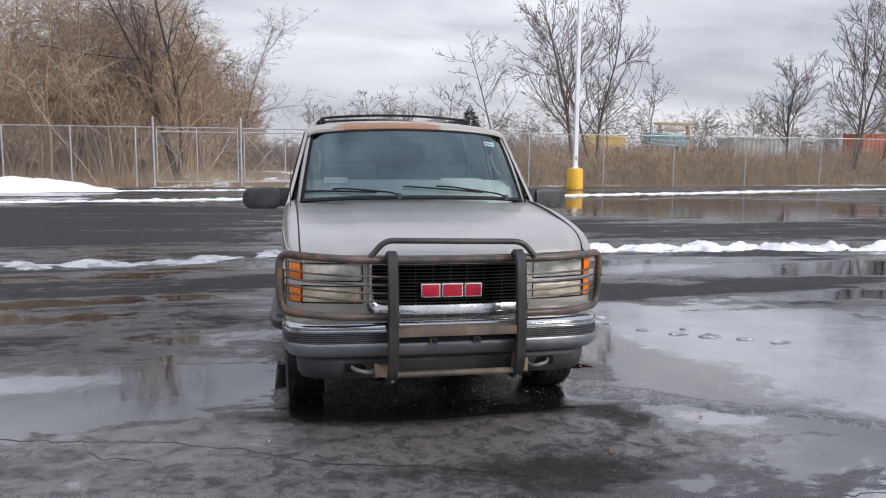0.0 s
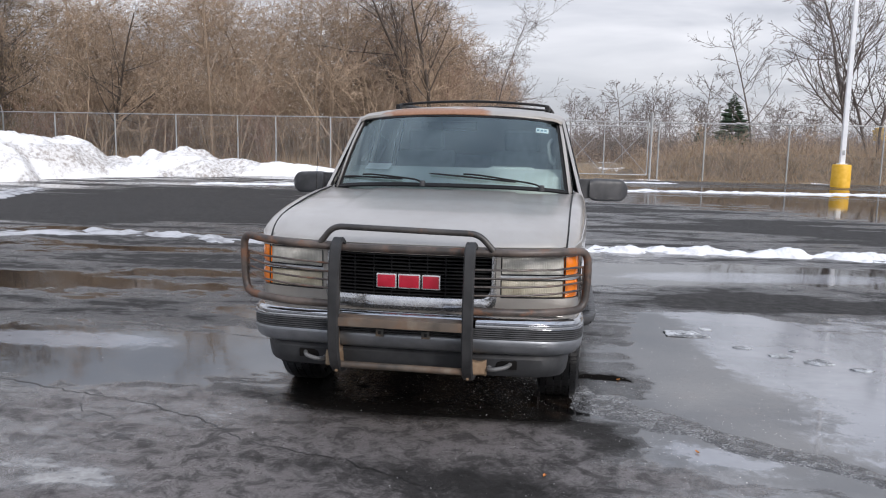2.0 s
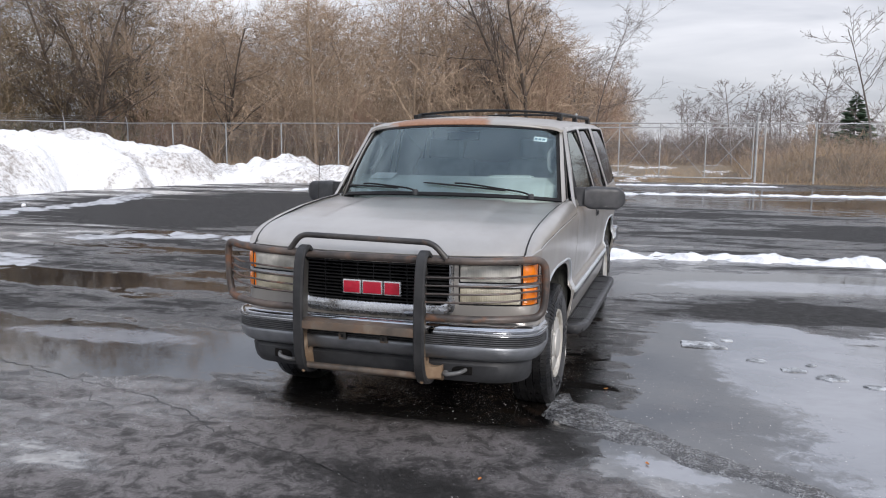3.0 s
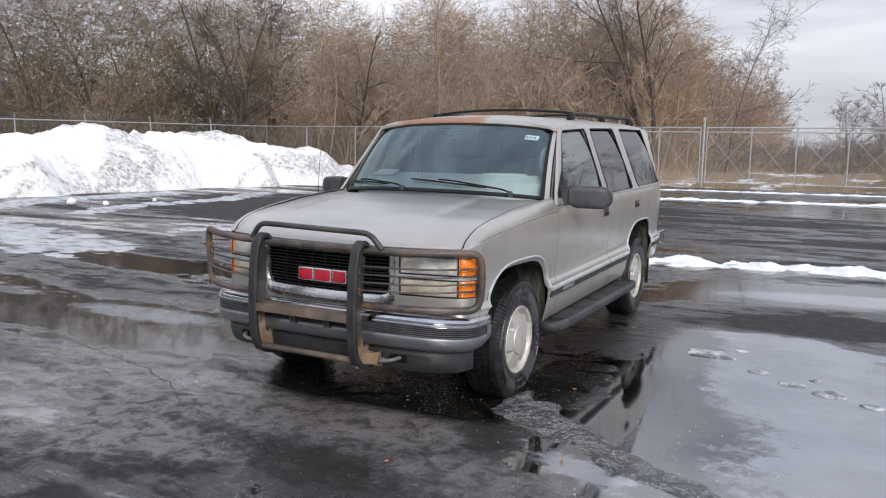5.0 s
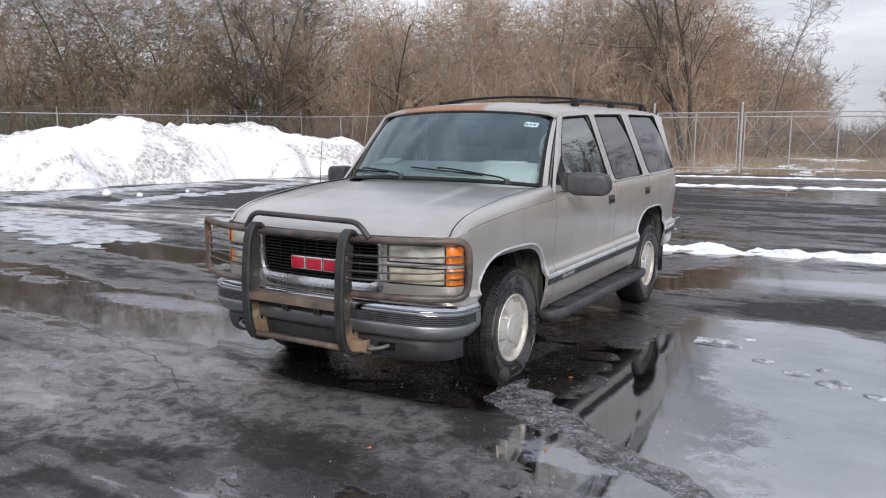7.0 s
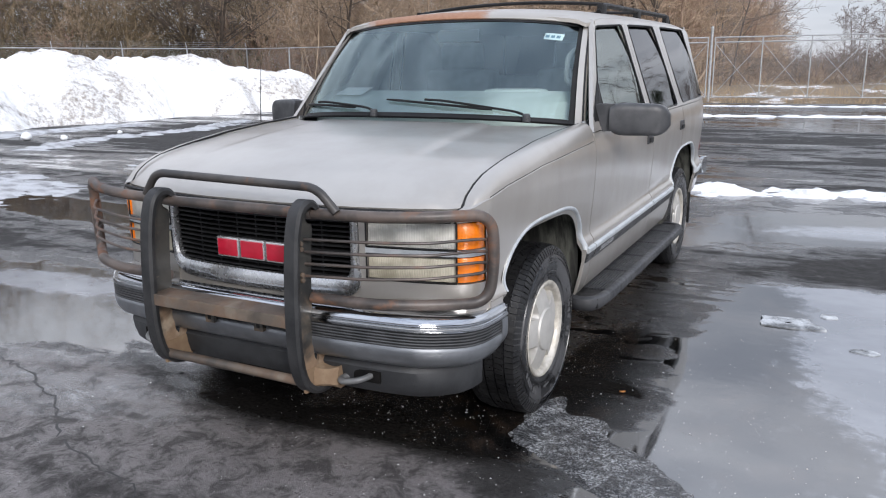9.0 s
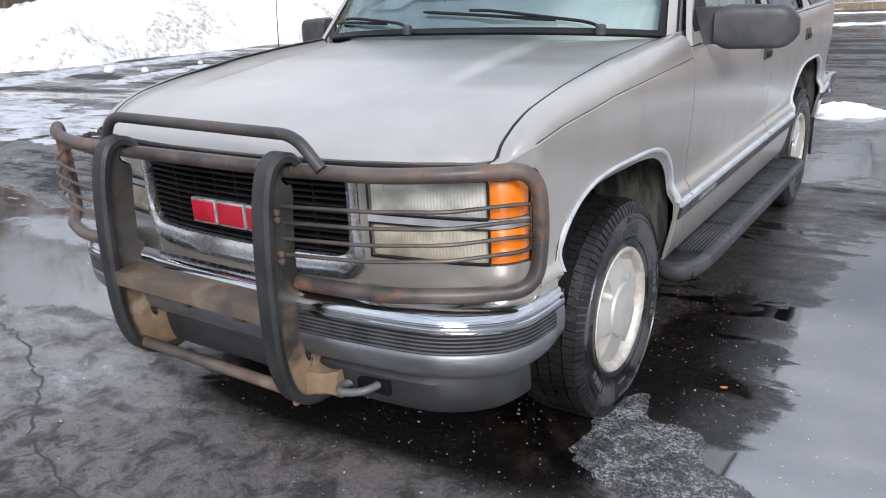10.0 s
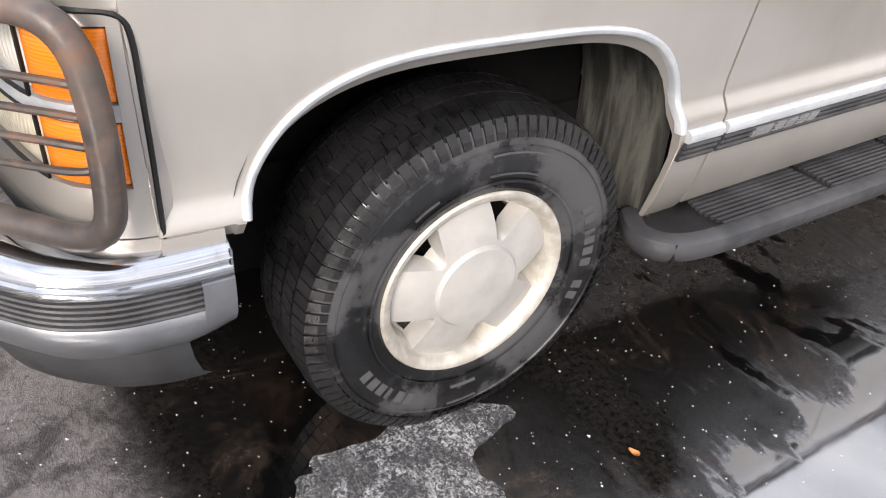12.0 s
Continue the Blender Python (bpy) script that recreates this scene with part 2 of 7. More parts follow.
def glass(name, tint, rough=0.02, ior=1.45, shine=(0.80, 0.97, 1.0)):
    m = bpy.data.materials.new(name)
    m.use_nodes = True
    t = m.node_tree
    n = t.nodes
    n.clear()
    out = n.new("ShaderNodeOutputMaterial")
    tr = n.new("ShaderNodeBsdfTransparent")
    tr.inputs[0].default_value = (*tint, 1)
    gl = n.new("ShaderNodeBsdfGlossy")
    gl.inputs["Roughness"].default_value = rough
    gl.inputs["Color"].default_value = (*shine, 1)
    fr = n.new("ShaderNodeFresnel")
    fr.inputs[0].default_value = ior
    mixs = n.new("ShaderNodeMixShader")
    t.links.new(fr.outputs[0], mixs.inputs[0])
    t.links.new(tr.outputs[0], mixs.inputs[1])
    t.links.new(gl.outputs[0], mixs.inputs[2])
    t.links.new(mixs.outputs[0], out.inputs[0])
    return m


WSGLASS = glass("windscreen_glass", (0.90, 0.98, 0.975), 0.03, 2.1)
SIDEGLASS = glass("green_side_glass", (0.84, 0.95, 0.92), 0.015, 3.5, (0.92, 0.98, 0.95))
DARKGLASS = glass("privacy_glass", (0.14, 0.14, 0.14), 0.03, 2.5, (0.84, 0.84, 0.85))
SEAT = simple("grey_cloth_seat", (0.38, 0.395, 0.405), (0.46, 0.475, 0.48), 0.9, 14, 0.3, 120)
DASH = simple("pale_grey_dashboard", (0.44, 0.49, 0.465), (0.52, 0.57, 0.545), 0.7, 6, 0.15, 90)
CABIN = simple("grey_cabin_lining", (0.26, 0.275, 0.285), (0.33, 0.345, 0.355), 0.85, 8)
HEADLINER = simple("pale_headliner", (0.32, 0.33, 0.33), (0.38, 0.385, 0.38), 0.9, 10)
PAPER = simple("white_paper", (0.75, 0.78, 0.78), (0.82, 0.84, 0.84), 0.6, 30)
PRINT = simple("blue_grey_print", (0.12, 0.22, 0.30), (0.18, 0.28, 0.35), 0.6, 30)

# snow: packed, dirty in folds of noise
k = Mat("snow", (0.86, 0.87, 0.9), 0.75, Subsurface_Weight=0.0)
dn = k.noise(0.34, 8, 0.72, vec=k.pos, distort=0.7)
dirt = k.step(dn, 0.445, 0.575)
fine = k.step(k.noise(7, 5, 0.7, vec=k.pos), 0.42, 0.62)
c = k.mix(k.noise(3, 4, vec=k.pos), (0.88, 0.885, 0.895), (0.93, 0.932, 0.936))
k.color(k.mix(k.calc("MULTIPLY", dirt, k.calc("ADD", k.calc("MULTIPLY", fine, 0.62), 0.30)), c, (0.30, 0.265, 0.235)))
k.bump(k.calc("ADD", k.noise(4, 6, vec=k.pos), k.calc("MULTIPLY", k.noise(24, 4, vec=k.pos), 0.3)), 0.7, 0.2)
SNOW = k.m
k = Mat("clean_snow", (0.86, 0.87, 0.9), 0.7)
k.color(k.mix(k.step(k.noise(5, 6, 0.7, vec=k.pos), 0.45, 0.70), (0.82, 0.835, 0.86), (0.54, 0.545, 0.56)))
k.bump(k.noise(25, 5, vec=k.pos), 0.5, 0.03)
SNOWC = k.m
k = Mat("grey_slush", (0.5, 0.5, 0.52), 0.5)
sl = k.step(k.noise(3.2, 7, 0.62, vec=k.pos, stretch=(0.6, 1.4, 1)), 0.36, 0.56)
sf = k.noise(40, 5, 0.7, vec=k.pos)
k.color(k.mix(sl, k.mix(sf, (0.16, 0.16, 0.168), (0.30, 0.30, 0.31)), k.mix(sf, (0.38, 0.39, 0.41), (0.60, 0.61, 0.63))))
k.bump(k.noise(25, 6, vec=k.pos), 0.6, 0.03)
SLUSH = k.m
k = Mat("grainy_ice", (0.5, 0.52, 0.54), 0.3, Coat_Weight=0.4, Coat_Roughness=0.15)
sp = k.step(k.noise(95, 8, 0.85, vec=k.pos, distort=0.9), 0.46, 0.60)
lg = k.step(k.noise(11, 7, 0.7, vec=k.pos, distort=0.8), 0.43, 0.56)
k.color(k.mix(k.calc("MULTIPLY", sp, k.calc("ADD", k.calc("MULTIPLY", lg, 0.85), 0.12)), (0.030, 0.031, 0.034), (0.50, 0.51, 0.52)))
k.rough(k.step(sp, 0, 1, 0.10, 0.40))
k.bump(sp, 0.6, 0.008)
ICE = k.m
SHARD = simple("clear_grey_ice", (0.10, 0.105, 0.11), (0.50, 0.52, 0.54), 0.12, 9, 0.3, 60, r2=0.4)

GALV = simple("galvanised_steel", (0.36, 0.37, 0.38), (0.46, 0.47, 0.475), 0.45, 7, metal=0.6, r2=0.6)
GALVW = simple("chain_link_wire", (0.20, 0.20, 0.20), (0.27, 0.27, 0.27), 0.5, 5, metal=0.5)
POLEW = simple("white_painted_pole", (0.74, 0.76, 0.79), (0.82, 0.83, 0.85), 0.45, 3, r2=0.6)
YELLOW = simple("yellow_painted_concrete", (0.72, 0.40, 0.02), (0.80, 0.47, 0.05), 0.6, 5, 0.25, 40)
PLANK = simple("yellow_pine_lumber", (0.62, 0.42, 0.12), (0.70, 0.50, 0.18), 0.8, 3, rand=True)
TEAL = simple("teal_tarpaulin", (0.16, 0.40, 0.46), (0.26, 0.52, 0.56), 0.55, 2, 0.4, 4, dist=0.1)
TRAILER = simple("grey_white_steel", (0.27, 0.30, 0.30), (0.36, 0.39, 0.385), 0.6, 1.5, r2=0.75)
ORANGE = simple("faded_orange_steel", (0.27, 0.085, 0.045), (0.36, 0.13, 0.075), 0.65, 1.2, r2=0.8)
WOODF = simple("weathered_timber", (0.33, 0.25, 0.15), (0.42, 0.32, 0.2), 0.85, 4)

BARK_T = simple("tan_bark", (0.27, 0.195, 0.135), (0.38, 0.29, 0.21), 0.9, 2.5, 0.5, 14, dist=0.02, rand=True)
BARK_D = simple("dark_bark", (0.075, 0.058, 0.046), (0.13, 0.10, 0.08), 0.9, 2.5, 0.5, 14, dist=0.02, rand=True)
BARK_M = simple("grey_brown_bark", (0.12, 0.10, 0.09), (0.19, 0.16, 0.145), 0.9, 2.5, rand=True)
BARK_R = simple("red_brown_twigs", (0.25, 0.155, 0.115), (0.34, 0.23, 0.17), 0.9, 2.5, rand=True)
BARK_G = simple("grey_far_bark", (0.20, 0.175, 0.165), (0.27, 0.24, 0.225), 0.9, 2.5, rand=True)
NEEDLE = simple("dark_green_needles", (0.028, 0.055, 0.03), (0.05, 0.085, 0.045), 0.85, 6)
k = Mat("dry_grass", (0.38, 0.27, 0.15), 0.9)
gi = k.n.new("ShaderNodeNewGeometry")
k.color(k.mix(gi.outputs["Random Per Island"], (0.27, 0.19, 0.115), (0.50, 0.37, 0.23)))
GRASS = k.m
k = Mat("brown_brush", (0.2, 0.14, 0.1), 0.9)
gi = k.n.new("ShaderNodeNewGeometry")
k.color(k.mix(gi.outputs["Random Per Island"], (0.22, 0.155, 0.105), (0.47, 0.35, 0.245)))
BRUSH = k.m
k = Mat("dark_brush", (0.1, 0.08, 0.06), 0.9)
gi = k.n.new("ShaderNodeNewGeometry")
k.color(k.mix(gi.outputs["Random Per Island"], (0.066, 0.048, 0.029), (0.235, 0.172, 0.10)))
BRUSHD = k.m
k = Mat("green_brown_creeper", (0.05, 0.055, 0.03), 0.9)
gi = k.n.new("ShaderNodeNewGeometry")
k.color(k.mix(gi.outputs["Random Per Island"], (0.046, 0.052, 0.018), (0.145, 0.146, 0.056)))
CREEPER = k.m
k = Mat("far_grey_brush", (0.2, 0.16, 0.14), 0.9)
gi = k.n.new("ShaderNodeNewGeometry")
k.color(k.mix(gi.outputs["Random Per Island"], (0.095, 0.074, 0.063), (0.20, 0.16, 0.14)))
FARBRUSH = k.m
BANK = simple("brown_bank_earth", (0.105, 0.075, 0.048), (0.20, 0.15, 0.10), 0.95, 1.6, 0.7, 7, dist=0.12)
LEAF = simple("orange_dead_leaf", (0.5, 0.2, 0.05), (0.36, 0.13, 0.04), 0.7, 40)
GRIT = simple("pale_grit", (0.26, 0.25, 0.245), (0.62, 0.62, 0.62), 0.6, 30)
CRACK = simple("wet_black_crack", (0.012, 0.012, 0.012), (0.02, 0.02, 0.02), 0.4, 20)

# field earth behind the fence, with old snow lying in patches
k = Mat("field_earth", (0.16, 0.12, 0.08), 0.95)
e1 = k.mix(k.noise(0.5, 6, 0.65, vec=k.pos), (0.12, 0.09, 0.06), (0.26, 0.20, 0.13))
sn = k.step(k.noise(0.3, 8, 0.72, vec=k.pos, stretch=(1, 0.35, 1)), 0.52, 0.57)
k.color(k.mix(sn, e1, (0.80, 0.81, 0.83)))
k.bump(k.noise(3, 6, vec=k.pos), 0.6, 0.1)
EARTH = k.m

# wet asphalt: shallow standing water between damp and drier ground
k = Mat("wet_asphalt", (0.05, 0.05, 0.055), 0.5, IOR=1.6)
s = k.sep(k.pos)


def field(name):
    """How wet, darkened, sheened or silted the ground is at this place of the plan."""
    q = k.n.new("ShaderNodeAttribute")
    q.attribute_name = name
    return q.outputs["Fac"]


WATER = [(1.86, 0.95, 0.37, 1.7, 0), (1.55, -0.88, 0.38, 0.16, -25), (3.2, 0.5, 1.5, 1.7, 0), (4.6, -0.6, 2.4, 1.3, 0), (6.5, -0.6, 3.6, 1.7, 0), (-2.7, 0.2, 1.7, 0.6, 8), (-1.5, -1.72, 0.42, 0.14, -18), (-0.62, -2.38, 0.18, 0.13, 0), (3.0, 5.0, 2.6, 0.6, 10), (8.5, 4.6, 3.4, 0.8, 0), (-5.4, 2.6, 1.4, 0.35, 0), (9, 17, 8, 4, 0), (12, 25, 9, 1.8, 0), (2.35, 2.0, 0.35, 0.8, 0), (2.8, -2.3, 1.0, 0.4, 0), (4.5, -3.1, 1.6, 0.7, 0), (-6.5, -0.5, 2.0, 0.6, 0)]
DRY = [(0.2, -0.85, 0.85, 0.45, 0), (0.62, -0.85, 0.5, 0.25, 0), (1.2, -0.7, 0.4, 0.2, 0), (0.1, -1.5, 1.2, 0.30, 0), (5.0, 3.5, 2.2, 0.45, 6), (2.5, 3.2, 0.9, 0.40, 20), (-6.5, 11, 5, 2, 0), (-7.5, 9.5, 4, 1.8, 0), (-5.0, 15.0, 7, 2.2, 0), (-11, 12, 4, 3, 0), (4.0, 15.0, 3.0, 3.0, 0), (9, 10.5, 7, 1.6, 0), (-3.2, 4.4, 2.0, 0.45, 0), (6.2, 1.2, 0.8, 0.3, 0), (-6, 17.5, 6, 1.2, 0), (-1.3, -2.5, 1.0, 0.35, 0), (-0.5, -2.0, 0.7, 0.2, 0)]
# wet asphalt, with the car's dark reflection and shade put into the colour
WET_SHADE = [(1.05, 0.65, 0.18, 0.8, 0), (0.0, -0.1, 1.0, 0.45, 0), (0.0, 1.6, 0.60, 1.5, 0), (0.55, -0.28, 0.75, 0.22, 0), (-0.4, -0.42, 0.6, 0.28, 0), (1.14, 0.42, 0.26, 0.6, 0), (0.5, -0.42, 0.75, 0.22, 0)]
# puddles of grey ice under water, paled by sky sheen put into the colour
ICE_SHEEN = [(3.45, 0.5, 1.25, 1.9, 0), (5.6, -0.6, 2.2, 1.5, 0), (2.7, -2.3, 1.2, 0.6, 0), (-2.9, 0.45, 0.9, 0.22, 4), (2.35, 1.9, 0.45, 1.2, 0), (1.65, -0.95, 0.36, 0.12, -25), (3.3, 4.9, 2.0, 0.35, 10), (6.8, 1.0, 2.4, 1.2, 0), (2.6, 3.0, 1.2, 0.6, 0)]
# dried silt left where the water has gone, paled by painted sky sheen
SILT_SHEEN = [(0.50, -0.90, 0.42, 0.20, 8), (-0.35, -1.05, 0.8, 0.30, -5), (-1.3, -0.80, 0.7, 0.25, -10), (-0.9, -1.15, 0.5, 0.25, 0), (0.35, -0.95, 0.5, 0.2, 0), (1.35, -1.3, 0.6, 0.25, 0), (2.6, -2.2, 0.6, 0.2, 10), (-1.8, -0.85, 0.9, 0.25, 0), (-1.5, -1.9, 0.9, 0.35, 0), (-0.7, -1.7, 0.8, 0.22, 0), (-1.9, -1.4, 0.7, 0.28, 0)]
wet = k.noise(0.62, 6, 0.60, vec=k.pos, stretch=(0.38, 1.9, 1), distort=0.7)
wet2 = k.noise(2.3, 5, 0.65, vec=k.pos, distort=0.5)
wet3 = k.noise(5.0, 8, 0.72, vec=k.pos, stretch=(0.7, 1.5, 1), distort=0.6)
lvl = k.calc("ADD", k.calc("MULTIPLY", k.calc("SUBTRACT", wet, 0.1), 0.75), k.calc("MULTIPLY", wet2, 0.22))
lvl = k.calc("ADD", lvl, k.calc("MULTIPLY", wet3, 0.26))
lvl = k.calc("ADD", lvl, field("wetness"))
soak = field("soak")
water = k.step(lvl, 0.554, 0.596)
damp = k.step(lvl, 0.43, 0.545)
agg = k.noise(210, 3, 0.7, vec=k.pos)
agg2 = k.noise(60, 6, 0.75, vec=k.pos)
stone = k.step(k.noise(120, 2, 0.6, vec=k.pos), 0.52, 0.62)
pits = k.step(agg2, 0.30, 0.62)
rag = k.noise(6.5, 9, 0.8, vec=k.pos, distort=0.3)
blot = k.noise(1.7, 8, 0.72, vec=k.pos)
dryc = k.mix(pits, (0.005, 0.005, 0.005), (0.036, 0.0335, 0.032))
dryc = k.mix(k.calc("MULTIPLY", stone, 0.4), dryc, (0.058, 0.055, 0.053))
dryc = k.mix(k.step(blot, 0.46, 0.66), dryc, (0.018, 0.017, 0.016))
silt = k.calc("ADD", k.calc("MULTIPLY", field("silt"), 0.75), k.calc("MULTIPLY", rag, 2.4))
silt = k.step(silt, 1.25, 2.05)
crumb = k.step(agg2, 0.36, 0.58)
vein = k.step(k.noise(8, 8, 0.74, vec=k.pos, distort=0.6), 0.38, 0.58)
silt = k.calc("MULTIPLY", silt, k.calc("ADD", k.calc("MULTIPLY", k.calc("MULTIPLY", k.calc("ADD", k.calc("MULTIPLY", crumb, 0.45), 0.55), vein), 0.80), 0.20))
# pale tone of the silt, lifted for the sky sheen on its film
dryc = k.mix(silt, dryc, (0.185, 0.169, 0.166))
dampc = k.mix(pits, (0.0015, 0.0015, 0.0015), (0.024, 0.0225, 0.0215))
dampc = k.mix(k.calc("MULTIPLY", stone, 0.3), dampc, (0.030, 0.029, 0.028))
stain = k.step(k.noise(2.6, 9, 0.78, vec=k.pos, distort=0.8), 0.52, 0.66)
dampc = k.mix(k.calc("MULTIPLY", stain, k.calc("ADD", k.calc("MULTIPLY", crumb, 0.6), 0.25)), dampc, (0.050, 0.037, 0.029))
dampc = k.mix(k.calc("MULTIPLY", silt, 0.7), dampc, (0.185, 0.169, 0.166))
salt = k.step(k.noise(46, 6, 0.85, vec=k.pos), 0.66, 0.72)
wet_shaded = k.step(k.calc("ADD", soak, k.calc("MULTIPLY", rag, 1.1)), 0.75, 1.65)
# blacker where the car would mirror and shade the ground, ragged by noise
dampc = k.mix(k.calc("MULTIPLY", wet_shaded, 0.8), dampc, k.mix(stain, (0.004, 0.0037, 0.0035), (0.038, 0.026, 0.019)))
dryc = k.mix(k.calc("MULTIPLY", wet_shaded, 0.9), dryc, k.mix(pits, (0.001, 0.001, 0.001), (0.011, 0.010, 0.009)))
base = k.mix(damp, dryc, dampc)
base = k.mix(k.calc("MULTIPLY", salt, 0.5), base, (0.5, 0.5, 0.5))
frozen = k.calc("ADD", field("frozen"), k.calc("MULTIPLY", wet, 1.5))
frozen = k.calc("ADD", frozen, k.calc("MULTIPLY", rag, 2.0))
frozen = k.step(frozen, 2.12, 2.55)
pool = k.mix(k.step(k.noise(3.3, 7, 0.7, vec=k.pos, distort=0.8), 0.5, 0.68), (0.003, 0.003, 0.003), (0.026, 0.018, 0.013))
# pale bluish base colour stands in for sky mirrored by the puddles
pool = k.mix(k.calc("MULTIPLY", frozen, 0.9), pool, k.mix(k.step(k.noise(1.6, 5, 0.6, vec=k.pos, stretch=(0.8, 1.2, 1), distort=0.3), 0.36, 0.64), (0.19, 0.20, 0.222), (0.26, 0.27, 0.295)))
base = k.mix(water, base, pool)
k.color(base)
dapple = k.step(k.noise(11, 8, 0.78, vec=k.pos), 0.35, 0.65, 0.0, 0.20)
fineg = k.step(agg2, 0.35, 0.65, -0.06, 0.16)
r = k.calc("ADD", k.calc("ADD", k.step(damp, 0, 1, 0.50, 0.18), dapple), fineg)
r = k.calc("MULTIPLY", r, k.step(silt, 0.0, 0.8, 1.0, 0.48))
wetfilm = k.calc("MULTIPLY", wet_shaded, 0.85)
r = k.calc("ADD", k.calc("MULTIPLY", r, k.calc("SUBTRACT", 1.0, wetfilm)), k.calc("MULTIPLY", wetfilm, 0.14))
rr = k.n.new("ShaderNodeMixRGB")
k.link(water, rr.inputs[0])
k.link(r, rr.inputs[1])
k.link(k.mix(frozen, (0.055, 0.055, 0.055), (0.10, 0.10, 0.10)), rr.inputs[2])
k.rough(rr.outputs[0])
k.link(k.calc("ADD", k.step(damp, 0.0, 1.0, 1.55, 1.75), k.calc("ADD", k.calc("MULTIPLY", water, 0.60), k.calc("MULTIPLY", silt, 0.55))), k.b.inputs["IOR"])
k.link(k.calc("SUBTRACT", k.step(k.calc("ADD", damp, water), 0.0, 2.0, 0.17, 1.0), k.calc("MULTIPLY", wetfilm, 0.22)), k.b.inputs["Specular IOR Level"])
hb = k.calc("SUBTRACT", k.calc("ADD", agg, k.calc("MULTIPLY", agg2, 1.1)), 1.05)
hb = k.calc("MULTIPLY", hb, k.calc("SUBTRACT", 1.0, k.calc("MAXIMUM", k.calc("MAXIMUM", water, k.calc("MULTIPLY", wetfilm, 0.93)), k.calc("MULTIPLY", damp, 0.45))))
rip = k.calc("MULTIPLY", k.calc("SUBTRACT", k.noise(5, 2, vec=k.pos), 0.5), k.calc("MULTIPLY", water, 0.13))
k.bump(k.calc("ADD", hb, rip), 0.7, 0.006)
ASPHALT = k.m

# ---- mesh helpers ----


class Geo:
    """Collects vertices and faces of one mesh."""

    def __init__(self):
        self.v, self.f = [], []

    def add(self, verts, faces):
        o = len(self.v)
        self.v += [tuple(p) for p in verts]
        self.f += [tuple(i + o for i in q) for q in faces]
        return self

    def grid(self, rows, skirt=None, closed=False, skip=None):
        """Quads over rows of points; skirt: a vector or function that drops the border inwards."""
        n, m = len(rows), len(rows[0])
        vs = [p for r_ in rows for p in r_]
        fs = []
        for i in range(n - 1):
            for j in range(m if closed else m - 1):
                if skip and skip(i, j):
                    continue
                jj = (j + 1) % m
                fs.append((i * m + j, i * m + jj, (i + 1) * m + jj, (i + 1) * m + j))
        if skirt:
            loop = [j for j in range(m)] + [i * m + m - 1 for i in range(1, n)] + [(n - 1) * m + j for j in range(m - 2, -1, -1)] + [i * m for i in range(n - 2, 0, -1)]
            base = len(vs)
            for i in loop:
                d = skirt(vs[i]) if callable(skirt) else skirt
                vs.append(tuple(a + b for a, b in zip(vs[i], d)))
            L = len(loop)
            for i in range(L):
                j = (i + 1) % L
                fs.append((loop[j], loop[i], base + i, base + j))
        return self.add(vs, fs)

    def tube(self, path, r, n=10, cap=True, closed=False):
        """A round tube along a path; r: a number or one for each point."""
        path = [Vector(p) for p in path]
        m = len(path)
        rs = r if isinstance(r, (list, tuple)) else [r] * m
        up = None
        rings = []
        for i, p in enumerate(path):
            a = path[(i - 1) % m] if closed else path[max(i - 1, 0)]
            b = path[(i + 1) % m] if closed else path[min(i + 1, m - 1)]
            t = (b - a).normalized()
            if up is None:
                up = Vector((0, 0, 1)) if abs(t.z) < 0.9 else Vector((0, 1, 0))
            up = (up - t * up.dot(t)).normalized()
            s = t.cross(up)
            rings.append([p + (up * math.cos(2 * math.pi * j / n) + s * math.sin(2 * math.pi * j / n)) * rs[i] for j in range(n)])
        o = len(self.v)
        vs = [q for ring in rings for q in ring]
        fs = []
        for i in range(m if closed else m - 1):
            ii = (i + 1) % m
            for j in range(n):
                jj = (j + 1) % n
                fs.append((i * n + j, i * n + jj, ii * n + jj, ii * n + j))
        if cap and not closed:
            fs.append(tuple(range(n - 1, -1, -1)))
            fs.append(tuple((m - 1) * n + j for j in range(n)))
        return self.add(vs, fs)

    def sweep(self, path, section, closed=False, cap=True):
        """Closed section points (a function of the path index or a list of 3D offsets lists) joined along a path."""
        n = len(section[0])
        m = len(section)
        vs = [q for ring in section for q in ring]
        fs = []
        for i in range(m if closed else m - 1):
            ii = (i + 1) % m
            for j in range(n):
                jj = (j + 1) % n
                fs.append((i * n + j, i * n + jj, ii * n + jj, ii * n + j))
        if cap and not closed:
            fs.append(tuple(range(n - 1, -1, -1)))
            fs.append(tuple((m - 1) * n + j for j in range(n)))
        return self.add(vs, fs)

    def lathe(self, prof, n=48, axis="x", centre=(0, 0, 0), cap=False):
        """Turns a profile of (along, radius) about an axis."""
        rows = []
        for a, r_ in prof:
            ring = []
            for j in range(n):
                c_, s_ = math.cos(2 * math.pi * j / n) * r_, math.sin(2 * math.pi * j / n) * r_
                p = (a, c_, s_) if axis == "x" else (c_, s_, a)
                ring.append(tuple(p[i] + centre[i] for i in range(3)))
            rows.append(ring)
        o = len(self.v)
        self.grid(rows, closed=True)
        if cap:
            self.f.append(tuple(o + j for j in range(n - 1, -1, -1)))
            self.f.append(tuple(o + (len(rows) - 1) * n + j for j in range(n)))
        return self

    def box(self, lo, hi, bevel=0.0, seg=2):
        bm = bmesh.new()
        bmesh.ops.create_cube(bm, size=1)
